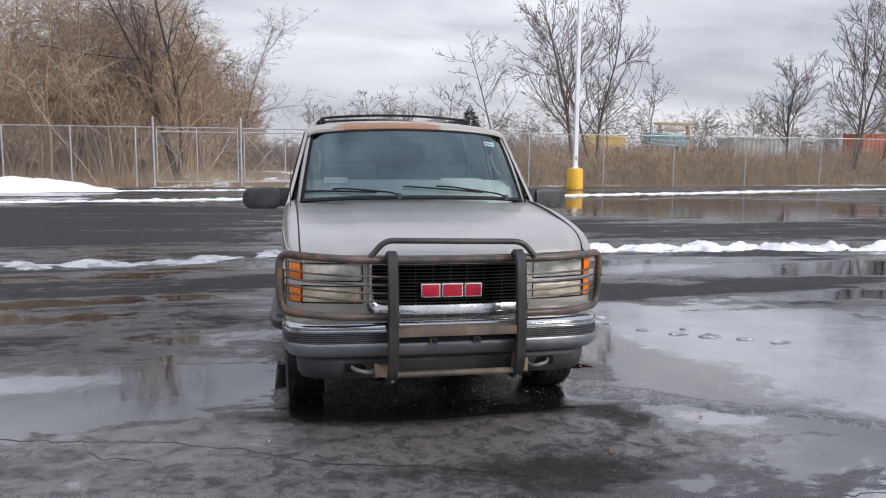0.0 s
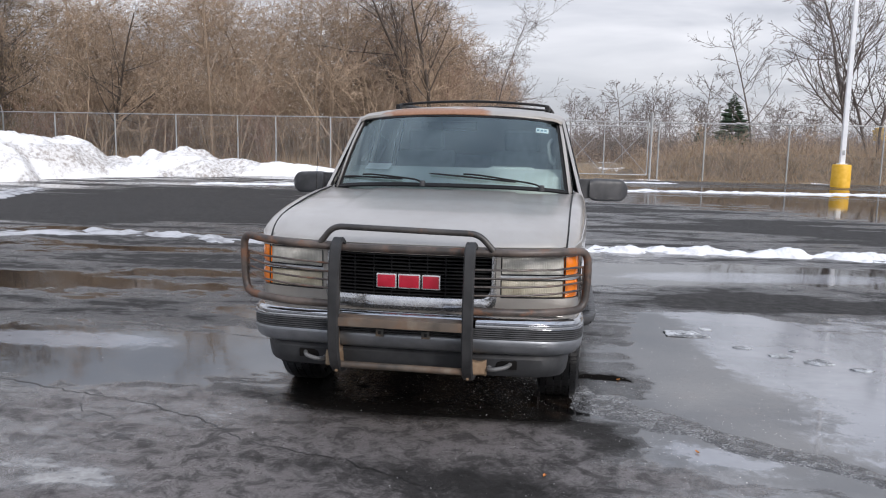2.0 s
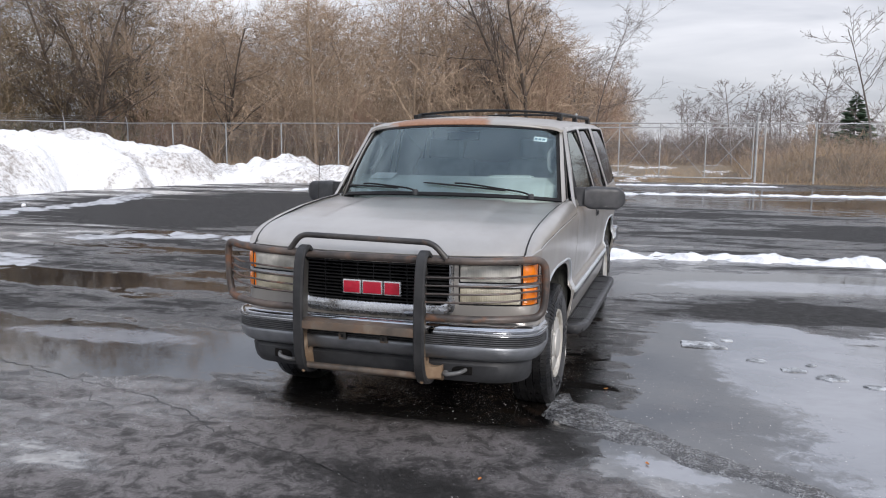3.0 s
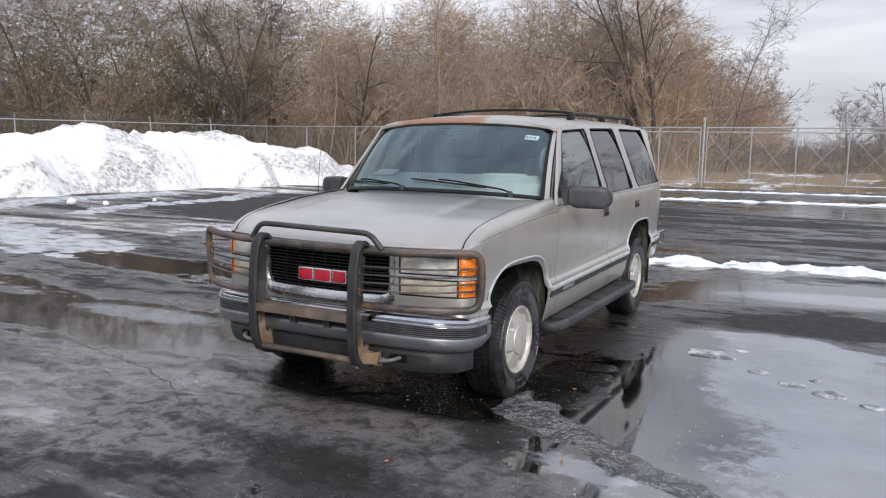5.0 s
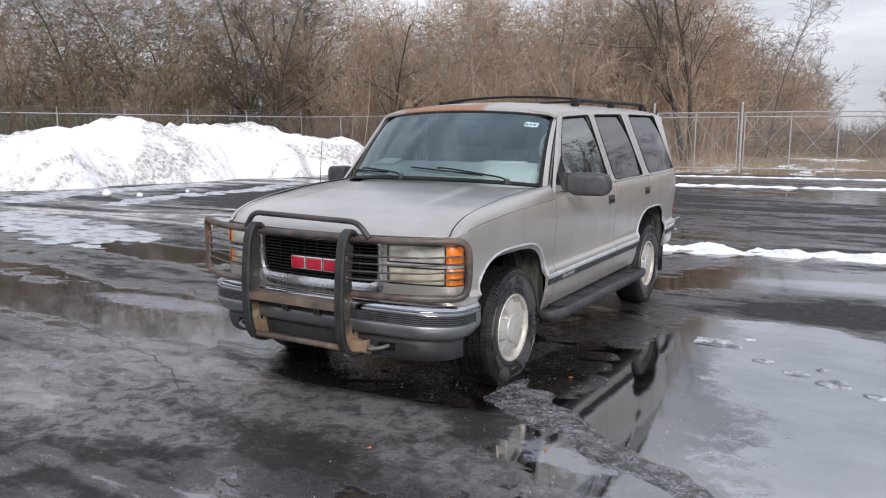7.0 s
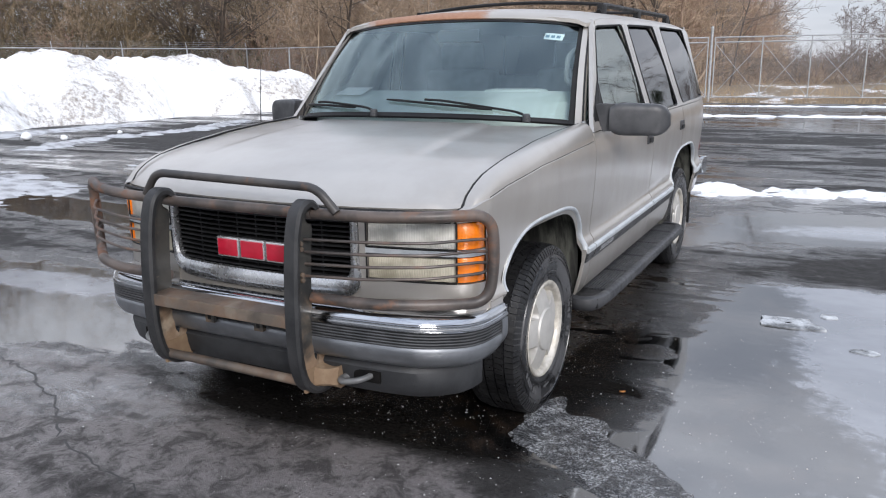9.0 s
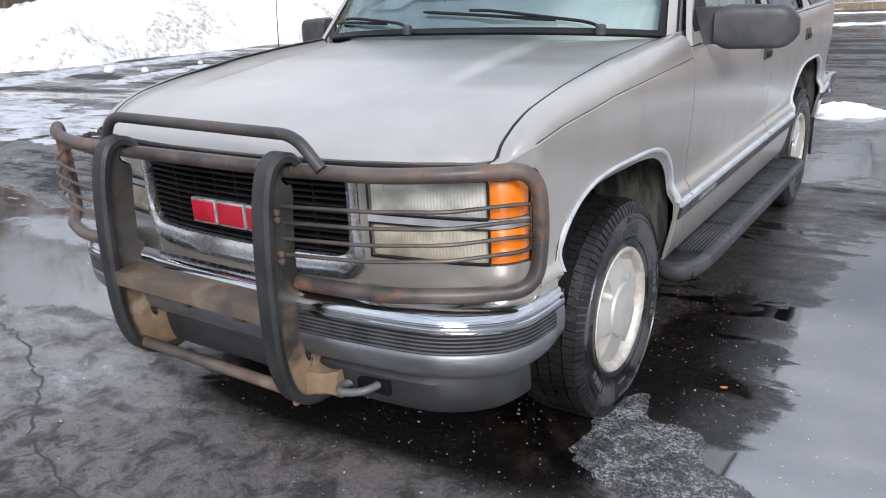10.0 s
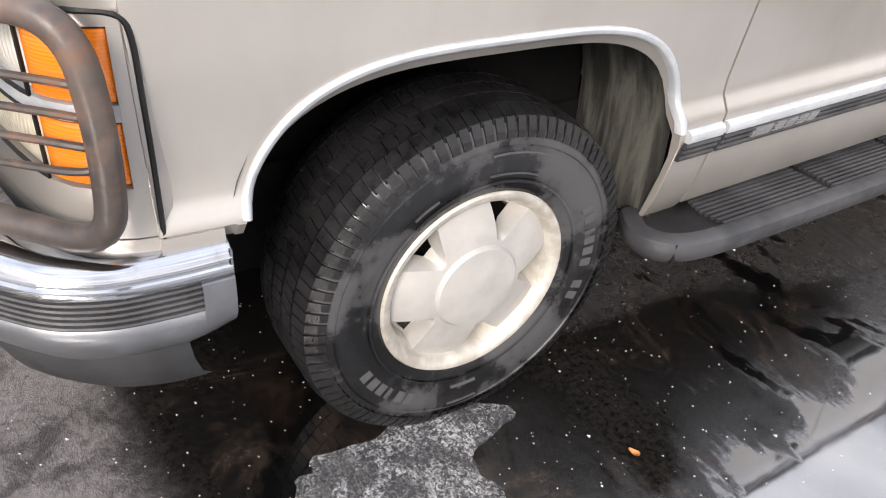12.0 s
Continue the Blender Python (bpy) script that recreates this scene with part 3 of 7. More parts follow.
        for v in bm.verts:
            v.co = Vector([(lo[i] + hi[i]) / 2 + v.co[i] * (hi[i] - lo[i]) for i in range(3)])
        if bevel:
            bmesh.ops.bevel(bm, geom=bm.edges[:], offset=bevel, segments=seg, profile=0.7, affect="EDGES")
        bm.verts.index_update()
        self.add([tuple(v.co) for v in bm.verts], [tuple(v.index for v in f.verts) for f in bm.faces])
        bm.free()
        return self

    def map(self, fn):
        self.v = [tuple(fn(*p)) for p in self.v]
        return self

    def flipped(self):
        self.f = [tuple(reversed(q)) for q in self.f]
        return self

    def mirrored(self):
        g = Geo()
        g.v = [(-x, y, z) for x, y, z in self.v]
        g.f = [tuple(reversed(q)) for q in self.f]
        return g

    def mesh(self, name, mat, smooth=38):
        me = bpy.data.meshes.new(name)
        me.from_pydata(self.v, [], self.f)
        if mat:
            me.materials.append(mat)
        if smooth:
            me.polygons.foreach_set("use_smooth", [True] * len(me.polygons))
            me.set_sharp_from_angle(angle=radians(smooth))
        me.update()
        return me


def part(name, geo, mat, parent=None, label="", smooth=38):
    """One mesh object under a thing or a part."""
    ob = new(name, geo.mesh(name, mat, smooth) if isinstance(geo, Geo) else geo)
    if parent:
        ob.parent = parent
    if label:
        ob["label"] = label
    return ob


def thing(name, label, category, group="", at=(0, 0, 0)):
    ob = new(name)
    ob.empty_display_size = 0.1
    ob.location = at
    return tagged(ob, label, category, group)


def single(name, geo, mat, label, category, group="", kind="", smooth=38):
    return tagged(part(name, geo, mat, None, "", smooth), label, category, group, kind)


def fillet(points, r, n=6):
    """A path with its corners rounded."""
    P = [Vector(p) for p in points]
    out = [P[0]]
    for a, b, c_ in zip(P, P[1:], P[2:]):
        d1, d2 = (a - b), (c_ - b)
        k1 = min(r, d1.length * 0.49)
        k2 = min(r, d2.length * 0.49)
        p1, p2 = b + d1.normalized() * k1, b + d2.normalized() * k2
        for i in range(n + 1):
            t = i / n
            out.append(p1 * (1 - t) ** 2 + b * 2 * t * (1 - t) + p2 * t * t)
    return out + [P[-1]]


def lerp_table(x, table):
    """Smooth lookup in a table of (x, value) pairs."""
    if x <= table[0][0]:
        return table[0][1]
    for (a, va), (b, vb) in zip(table, table[1:]):
        if x <= b:
            t = (x - a) / (b - a)
            return va + (vb - va) * t
    return table[-1][1]


def spline(points, n):
    """Catmull-Rom samples through points."""
    P = [np.array(p, float) for p in points]
    P = [2 * P[0] - P[1]] + P + [2 * P[-1] - P[-2]]
    out = []
    for i in range(1, len(P) - 2):
        for j in range(n):
            t = j / n
            a, b, c_, d_ = P[i - 1], P[i], P[i + 1], P[i + 2]
            out.append(tuple(0.5 * ((2 * b) + (c_ - a) * t + (2 * a - 5 * b + 4 * c_ - d_) * t * t + (3 * b - a - 3 * c_ + d_) * t ** 3)))
    out.append(tuple(P[-2]))
    return out


def steps(a, b, n):
    return [a + (b - a) * i / n for i in range(n + 1)]

# ---- the vehicle: origin under the front axle, nose towards -y ----
car = thing("sport_utility_vehicle", "pewter grey four-door sport utility vehicle with rust on the roof", "car")

SIDE = [(0.30, 0.865), (0.36, 0.893), (0.42, 0.925), (0.50, 0.944), (0.575, 0.953), (0.60, 0.962), (0.64, 0.966), (0.662, 0.964), (0.672, 0.958), (0.692, 0.944), (0.72, 0.941), (0.78, 0.946), (0.90, 0.957), (1.02, 0.963), (1.10, 0.962), (1.16, 0.955), (1.21, 0.940), (1.24, 0.927), (1.74, 0.787), (1.80, 0.765)]
AXLE2 = 2.985


def rake(y, z):
    return z + 0.014 * max(0.0, y - 0.5)


def side_x(y, z):
    x = lerp_table(z, SIDE)
    if y < 0.35:
        x -= 0.042 * ((0.35 - y) / 0.95) ** 2
    if y > 3.3:
        x -= 0.05 * ((y - 3.3) / 0.65) ** 2
    return x


def arch(y, c0):
    d = abs(y - c0) / 0.475
    return 0.37 + 0.521 * max(0.0, 1 - d ** 3.5) ** (1 / 3.5) if d < 1 else 0.0


def bp(y, z, out=0.0):
    """A point of the body side."""
    return (side_x(y, z) + out, y, rake(y, z))


def both(name, geo, mat, parent=car, label="", smooth=38):
    """The part on the driver's side and its mirror image."""
    return part(name, geo, mat, parent, label, smooth), part(name, geo.mirrored(), mat, parent, label, smooth)


def cols(a, b, n, c0=None):
    """Column positions, closer together near the ends of a wheel arch."""
    ys = set(steps(a, b, n))
    if c0 is not None:
        for e in (-0.475, 0.475):
            for d in (0.0005, 0.003, 0.008, 0.016, 0.028, 0.045, 0.07, 0.1, 0.14):
                y = c0 + e - math.copysign(d, e)
                if a < y < b:
                    ys.add(y)
    return sorted(ys)


def levels(z0, z1, n):
    """Heights of a body column, with extra rows where the side steps in above the moulding."""
    out = [z0 + (max(z0, 0.655) - z0) * i / 6 for i in range(6)]
    out += [max(z0, z) for z in (0.655, 0.662, 0.672, 0.682, 0.692, 0.705, 0.73)]
    a = max(z0, 0.75)
    return out + [a + (z1 - a) * i / n for i in range(n + 1)]


def side_panel(a, b, n, lo, hi, rows=22, c0=None):
    g = []
    for y in cols(a, b, n, c0):
        z0, z1 = lo(y), hi(y)
        g.append([bp(y, z) for z in (levels(z0, z1, 16) if rows > 10 else steps(z0, z1, rows))])
    return g


INWARD = lambda p: (-0.022, 0, 0)
BELT = 1.19

# hood gap and fender shoulder
def gap_x(y):
    return lerp_table(y, [(-0.735, 0.822), (-0.70, 0.836), (-0.60, 0.842), (0.0, 0.852), (0.62, 0.868)])


LIP = 1.018
RISE = [(-0.02, -0.004), (0.0, 0.0), (0.012, 0.016), (0.03, 0.030), (0.06, 0.047), (0.11, 0.073), (0.20, 0.103), (0.30, 0.124), (0.40, 0.142), (0.70, 0.182), (1.0, 0.207), (1.30, 0.223)]


def gap_z(y):
    return LIP + lerp_table(lerp_table(y, [(-0.72, -0.02), (-0.66, 0.0), (-0.63, 0.05), (-0.56, 0.13), (-0.50, 0.20), (0.60, 1.30)]), RISE)


CREASE = [(-0.705, 1.002), (-0.66, 1.020), (-0.615, 1.038), (-0.44, 1.072), (-0.118, 1.110), (0.3, 1.135), (0.60, 1.15)]


def fender_lo(y):
    if y < -0.474:
        return 0.655
    if y < 0.474:
        return max(arch(y, 0), 0.43 if y > 0 else 0.652)
    return 0.405


fend = []
for y in steps(-0.712, -0.592, 9) + cols(-0.585, 0.585, 46, 0.0):
    z0 = fender_lo(y) if y > -0.588 else 0.990
    gx, gz = gap_x(y) + 0.010, gap_z(y)
    zs = lerp_table(y, CREASE)
    tuck = lerp_table(y, [(-0.712, 0.068), (-0.69, 0.046), (-0.66, 0.026), (-0.62, 0.009), (-0.585, 0.0)])
    zs = max(zs, z0 + 0.006)
    gz = max(gz, zs + 0.003)
    col = [bp(y, z, -tuck) for z in levels(z0, zs, 14)] if z0 < 0.9 else [bp(y, z, -tuck) for z in steps(z0, zs, len(levels(0.5, zs, 14)) - 1)]
    # a crease line parts the side from the rounded shoulder
    sx = side_x(y, zs) - 0.009 - tuck
    col.append((sx + 0.0015, y, rake(y, zs + 0.0015)))
    for i in range(1, 11):
        a = math.pi / 2 * i / 10
        col.append((gx + (sx - gx) * math.cos(a) ** 0.85, y, rake(y, zs + (gz - zs) * math.sin(a) ** 0.9)))
    fend.append(col)
both("fender", Geo().grid(fend, skirt=lambda p: (-0.02, 0, -0.03)), PAINT)
crease = [(side_x(y, lerp_table(y, CREASE)) - 0.0085, y, rake(y, lerp_table(y, CREASE) + 0.0012)) for y in steps(-0.58, 0.583, 44)]
both("fender_crease", Geo().tube(crease, 0.0026, 6), BLACKPL)
seam = fillet([(0.9205, -0.578, 0.652), (0.9215, -0.578, 0.80), (0.9215, -0.580, 0.955), (0.9175, -0.588, 0.987), (0.897, -0.648, 0.989), (0.874, -0.688, 0.990), (0.840, -0.712, 0.990)], 0.03, 5)
both("fender_seam", Geo().tube(seam, 0.0042, 6), BLACKPL)
both("fender_filler", Geo().grid(side_panel(-0.585, -0.492, 6, lambda y: 0.585, lambda y: 0.651, 4), skirt=INWARD), PAINT)

# doors and quarter panel
fd = Geo().grid(side_panel(0.592, 1.862, 22, lambda y: 0.405, lambda y: BELT, 26), skirt=INWARD)
front_doors = both("front_door", fd, PAINT)
rd = Geo().grid(side_panel(1.870, 2.786, 22, lambda y: max(0.405, arch(y, AXLE2)), lambda y: BELT, 26, AXLE2), skirt=INWARD)
rear_doors = both("rear_door", rd, PAINT)
qp = Geo().grid(side_panel(2.794, 3.90, 26, lambda y: max(0.44, arch(y, AXLE2)), lambda y: BELT + 0.0, 26, AXLE2), skirt=INWARD)
both("quarter_panel", qp, PAINT)
rk_ = Geo().grid([[(0.87 - 0.10 * j / 4, y, rake(y, 0.405 - 0.05 * math.sin(math.pi * j / 8))) for j in range(5)] for y in steps(0.50, 2.50, 12)])
both("rocker_panel", rk_, GREYPL)

# windows: corners (y, z) in the order bottom front, top front, top rear, bottom rear
WIN = [
    ("front_door_window", [(0.715, 1.215), (1.05, 1.712), (1.612, 1.735), (1.735, 1.212)], SIDEGLASS, front_doors),
    ("rear_door_window", [(1.885, 1.206), (1.738, 1.737), (2.43, 1.746), (2.665, 1.206)], DARKGLASS, rear_doors),
    ("quarter_window", [(2.86, 1.206), (2.63, 1.748), (3.46, 1.748), (3.865, 1.212)], DARKGLASS, None),
]


def quad_point(c4, u, v):
    (a, b, c_, d_) = c4
    return tuple((a[i] * (1 - v) + b[i] * v) * (1 - u) + (d_[i] * (1 - v) + c_[i] * v) * u for i in range(2))


for nm, c4, gm, doors in WIN:
    g = Geo().grid([[bp(*quad_point(c4, u, v), -0.014 - 0.010 * v + 0.016 * math.sin(math.pi * v)) for v in steps(0, 1, 10)] for u in steps(0, 1, 8)], skirt=(-0.005, 0, 0)).flipped()
    for sgn in (0, 1):
        ob = part(nm, g if not sgn else g.mirrored(), gm, doors[sgn] if doors else car)
    # black rubber seal round the pane
    ring_in = [quad_point(c4, u, v) for u, v in [(0, 0), (0, 1), (1, 1), (1, 0)]]
    path = fillet([bp(*ring_in[3], -0.006)] + [bp(*q, -0.006) for q in ring_in] + [bp(*ring_in[0], -0.006)], 0.05, 5)[1:-1]
    corner = [Vector(bp(*q, -0.006)) for q in ring_in]
    path = []
    for i in range(4):
        a, b, c_ = corner[i - 1], corner[i], corner[(i + 1) % 4]
        p1, p2 = b + (a - b).normalized() * 0.05, b + (c_ - b).normalized() * 0.05
        path += [p1 * (1 - t) ** 2 + b * 2 * t * (1 - t) + p2 * t * t for t in steps(0, 1, 5)]
    sg = Geo().tube(path, 0.008, 6, closed=True)
    for sgn in (0, 1):
        part("window_seal", sg if not sgn else sg.mirrored(), BLACKPL, doors[sgn] if doors else car)

# greenhouse metal: pillars between the windows, header above
def pillar(e0, e1, name):
    """A strip of body side between two edges, each (y_bottom, z_bottom, y_top, z_top)."""
    rows = []
    for u in steps(0, 1, 6):
        col = []
        for v in steps(0, 1, 14):
            ya = e0[0] + (e0[2] - e0[0]) * v
            yb = e1[0] + (e1[2] - e1[0]) * v
            za = e0[1] + (e0[3] - e0[1]) * v
            zb = e1[1] + (e1[3] - e1[1]) * v
            col.append(bp(ya + (yb - ya) * u, za + (zb - za) * u))
        rows.append(col)
    both(name, Geo().grid(rows, skirt=INWARD), PAINT)


pillar((0.60, 1.194, 1.035, 1.748), (0.715, 1.196, 1.055, 1.714), "windscreen_pillar")
pillar((1.735, 1.196, 1.608, 1.735), (1.806, 1.196, 1.668, 1.738), "door_frame")
pillar((1.812, 1.196, 1.674, 1.738), (1.885, 1.196, 1.736, 1.738), "door_frame")
pillar((2.665, 1.196, 2.428, 1.746), (2.755, 1.196, 2.52, 1.748), "door_frame")
pillar((2.762, 1.196, 2.527, 1.748), (2.86, 1.196, 2.632, 1.748), "middle_pillar")
pillar((3.865, 1.196, 3.46, 1.748), (3.90, 1.196, 3.83, 1.735), "rear_pillar")
# sill of each window
for a, b in ((0.715, 1.735), (1.885, 2.665), (2.86, 3.865)):
    both("window_sill", Geo().grid([[bp(y, z) for z in (1.194, 1.202, 1.211)] for y in steps(a, b, 8)], skirt=INWARD), PAINT)
# header rail and roof skin
ROOF_E = [(0.985, 1.752), (1.10, 1.775), (1.4, 1.792), (2.2, 1.80), (3.2, 1.795), (3.75, 1.775), (3.95, 1.735)]


def header_lo(y):
    return lerp_table(y, [(1.035, 1.746), (1.055, 1.714), (1.61, 1.737), (2.43, 1.748), (3.46, 1.75), (3.83, 1.728)])


both("roof_side_rail", Geo().grid([[bp(y, header_lo(y) + (lerp_table(y, ROOF_E) - 0.028 - header_lo(y)) * v) for v in steps(0, 1, 5)] for y in steps(1.06, 3.84, 34)], skirt=INWARD), PAINT)
roof = []
for y in steps(0.985, 3.93, 48):
    ze = lerp_table(y, ROOF_E) - 0.026
    xe = side_x(y, ze) if y > 1.0 else 0.765
    crown = 0.05 if y > 1.3 else 0.028 + 0.022 * (y - 0.985) / 0.315
    row = []
    bow = 0.105 * (1 - (y - 0.985) / 0.8) if y < 1.785 else 0.0
    for u in steps(-1, 1, 36):
        a = abs(u)
        x = u * xe
        zz = ze + (0.03 + crown) * (1 - a ** 2.3) if a < 1 else ze
        zz = ze + 0.026 * (1 - a ** 9) ** 0.5 + crown * (1 - a * a)
        row.append((x, y - bow * (1 - a * a) ** 1.0, rake(y, zz)))
    roof.append(row)
part("roof", Geo().grid(roof, skirt=(0, 0, -0.02)), ROOFP, car, "grey roof with brown rust along the front edge")
part("roof_lining", Geo().grid([[(u * 0.73, y, rake(y, 1.745 + 0.03 * (1 - u * u))) for u in steps(-1, 1, 10)] for y in steps(1.08, 3.8, 8)]), HEADLINER, car)

# windscreen: bowed sheet between cowl and roof
WS_B = [(-0.865, 0.655, 1.222), (-0.70, 0.485, 1.245), (-0.42, 0.375, 1.262), (0, 0.335, 1.268), (0.42, 0.375, 1.262), (0.70, 0.485, 1.245), (0.865, 0.655, 1.222)]
WS_T = [(-0.762, 1.065, 1.742), (-0.62, 0.985, 1.766), (-0.36, 0.915, 1.785), (0, 0.885, 1.793), (0.36, 0.915, 1.785), (0.62, 0.985, 1.766), (0.762, 1.065, 1.742)]
wb, wtp = spline(WS_B, 6), spline(WS_T, 6)


def ws_point(i, v, lift=0.0):
    a, b = wb[i], wtp[i]
    belly = 0.03 * math.sin(math.pi * v)
    return (a[0] + (b[0] - a[0]) * v, a[1] + (b[1] - a[1]) * v - belly * 0.75 - lift * 0.72, a[2] + (b[2] - a[2]) * v + belly * 0.6 + lift * 0.62)


NW = len(wb) - 1
screen = part("windscreen", Geo().grid([[ws_point(i, v) for v in steps(0.0, 1, 10)] for i in range(NW + 1)], skirt=(0, 0.008, -0.006)).flipped(), WSGLASS, car, "bowed windscreen with a black border")
for lo_v, hi_v, i0, i1 in ((0.0, 0.035, 0, NW), (0.922, 0.958, 0, NW), (0.0, 1.0, 1, 2), (0.0, 1.0, NW - 2, NW - 1)):
    n_ = i1 - i0
    part("windscreen_border", Geo().grid([[ws_point(i, v, 0.003) for v in steps(lo_v, hi_v, 6)] for i in range(i0, i1 + 1)], skirt=(0, 0.004, -0.003)), BLACKPL, screen)
seal = [ws_point(i, 0, 0.004) for i in range(NW + 1)] + [ws_point(NW, v, 0.004) for v in steps(0.1, 0.9, 8)] + [ws_point(i, 1, 0.004) for i in range(NW, -1, -1)] + [ws_point(0, v, 0.004) for v in steps(0.9, 0.1, 8)]
part("windscreen_seal", Geo().tube(seal, 0.009, 6, closed=True), BLACKPL, screen)
part("roof_header", Geo().grid([[Vector(ws_point(i, v, l_)) + Vector((0, 0, d_)) for v, l_, d_ in ((0.948, 0.002, 0.0), (0.950, 0.010, 0.0), (0.962, 0.015, 0.0), (0.985, 0.016, 0.0), (1.0, 0.014, 0.002), (1.02, 0.006, 0.004))] for i in range(NW + 1)]), ROOFP, car)
# painted faces of the windscreen pillars
for sgn in (0, 1):
    i0, i1 = (NW, NW - 1) if not sgn else (0, 1)
    face = []
    for v in steps(-0.02, 1, 14):
        a, b = Vector(ws_point(i0, v, 0.012)), Vector(ws_point(i1, v, 0.016))
        e_ = a + (a - b) * 0.45
        face.append([e_ + Vector((0, 0.012, -0.012)), a + (a - b) * 0.2, a, (a + b) * 0.5 + Vector((0, -0.002, 0.002)), b, b + Vector((0, 0.010, -0.008))])
    fg = Geo().grid(face)
    part("pillar_face", fg if not sgn else fg.flipped(), PAINT, car)
# inspection sticker, top driver's corner
def ws_at(x, v, lift=0.004):
    i = min(range(NW + 1), key=lambda q: abs(ws_point(q, v)[0] - x))
    j = i + 1 if ws_point(i, v)[0] < x and i < NW else i - 1
    a, b = Vector(ws_point(i, v, lift)), Vector(ws_point(j, v, lift))
    t = (x - a.x) / (b.x - a.x)
    return a + (b - a) * t


st = Geo().grid([[ws_at(x, v, -0.006) for v in (0.755, 0.79, 0.825)] for x in steps(0.585, 0.675, 3)], skirt=(0, 0.001, 0))
stick = part("sticker", st, PAPER, screen, "small white sticker with blue print")
for x0 in (0.592, 0.618, 0.644):
    part("print_bar", Geo().grid([[ws_at(x, v, -0.003) for v in (0.772, 0.80)] for x in steps(x0, x0 + 0.018, 2)], skirt=(0, 0.001, 0)), PRINT, stick)
# papers lying on the dashboard behind the glass
part("paper", Geo().box((-0.66, 0.70, 1.352), (-0.48, 0.83, 1.355)).map(lambda x, y, z: (x, y, z + (y - 0.66) * 0.28)), PAPER, car, "white paper lying on the dashboard")

# cowl and wipers
part("cowl", Geo().grid([[(x, lerp_table(abs(x), [(0, 0.30), (0.42, 0.34), (0.7, 0.45), (0.87, 0.62)]) - 0.055 + 0.085 * v, lerp_table(abs(x), [(0, 1.246), (0.5, 1.236), (0.87, 1.2)]) - 0.024 + 0.012 * v) for v in steps(0, 1, 3)] for x in steps(-0.86, 0.86, 30)]), BLACKPL, car)


def wiper(px, tip_x, v0, v1):
    base = ws_at(px, 0.02, 0.02)
    tip = ws_at(tip_x, v1, 0.022)
    mid = ws_at(px * 0.42 + tip_x * 0.58, v1 * 0.78, 0.045)
    w_ = part("wiper", Geo().tube(fillet([base + Vector((0.02, -0.03, -0.015)), base + Vector((-0.02, 0, 0.02)), mid, ws_at(px * 0.3 + tip_x * 0.7, v1 * 0.9, 0.03)], 0.08), [0.011] * 2 + [0.0065] * 14, 8), BLACKPL, car, "black wiper arm")
    blade = [ws_at(px + (tip_x - px) * (0.22 + 0.80 * t), v0 + (v1 - v0) * (0.35 + 0.65 * t), 0.016) for t in steps(0, 1, 14)]
    part("wiper_blade", Geo().tube(blade, [0.004] + [0.0065] * 13 + [0.004], 6), BLACKPL, w_)
    part("wiper_pivot", Geo().lathe([(-0.012, 0.02), (0.02, 0.019), (0.026, 0.012)], 14, "z", base + Vector((0.01, -0.02, -0.01)), True), GREYPL, w_)


wiper(-0.16, -0.80, 0.03, 0.115)
wiper(0.645, -0.10, 0.03, 0.13)

# hood: crowned sheet with two soft creases and a rolled front lip
def hood_front(x):
    return lerp_table(abs(x), [(0, -0.848), (0.25, -0.842), (0.5, -0.815), (0.7, -0.772), (0.80, -0.736), (0.84, -0.712), (0.868, -0.675)])


def hood_rear(x):
    return lerp_table(abs(x), [(0, 0.262), (0.42, 0.30), (0.7, 0.41), (0.87, 0.585)])


def hood_z(x, y, d):
    crown = lerp_table(y, [(-0.85, 0.0), (-0.6, 0.004), (-0.2, 0.010), (0.3, 0.020)])
    u = min(1.0, abs(x) / gap_x(max(y, -0.69)))
    z = LIP + lerp_table(d, RISE) + crown * (1 - u ** 2.4)
    if u > 0.9:
        z += (gap_z(y) - z) * ((u - 0.9) / 0.1) ** 1.5
    # crease lines fading to the nose
    cx = 0.50 - 0.03 * (y + 0.1)
    fade = min(1.0, max(0.0, (y + 0.55) / 0.6))
    e_ = abs(x) - cx
    z -= 0.013 * fade * (1 / (1 + math.exp(-e_ / 0.007)))
    return z


hood = []
for s in [0, 0.004, 0.009, 0.015, 0.023, 0.033, 0.045, 0.06, 0.08, 0.10] + steps(0.125, 1, 38):
    row = []
    for u in steps(-1, 1, 72):
        yr = 0.0
        x = u * 0.868
        yf, yb = hood_front(x), hood_rear(x)
        y = yf + (yb - yf) * s
        xx = u * gap_x(y)
        z = hood_z(xx, y, y - yf)
        row.append((xx, y, z))
    hood.append(row)
part("hood", Geo().grid(hood, skirt=lambda p: (0, 0.012 if p[1] < -0.5 else 0, -0.035)), PAINT, car, "grey hood with two faint creases")

# black tube draws the shadow line in the gap under the hood lip
part("hood_lip_shadow", Geo().tube([(x, hood_front(x) + 0.006, 1.004) for x in steps(-0.83, 0.83, 40)], 0.009, 6), BLACKPL, car)
both("hood_gap_seal", Geo().tube([(gap_x(y) + 0.005, y, gap_z(y) - 0.0045) for y in steps(-0.70, 0.58, 40)], 0.0055, 6), BLACKPL)

# ---- front face: a plan curve that wraps round the corners ----
FACE = spline([(0.0, -0.815), (0.25, -0.808), (0.50, -0.778), (0.70, -0.742), (0.83, -0.706), (0.884, -0.668), (0.908, -0.622), (0.918, -0.575)], 8)
FLEN = [0.0]
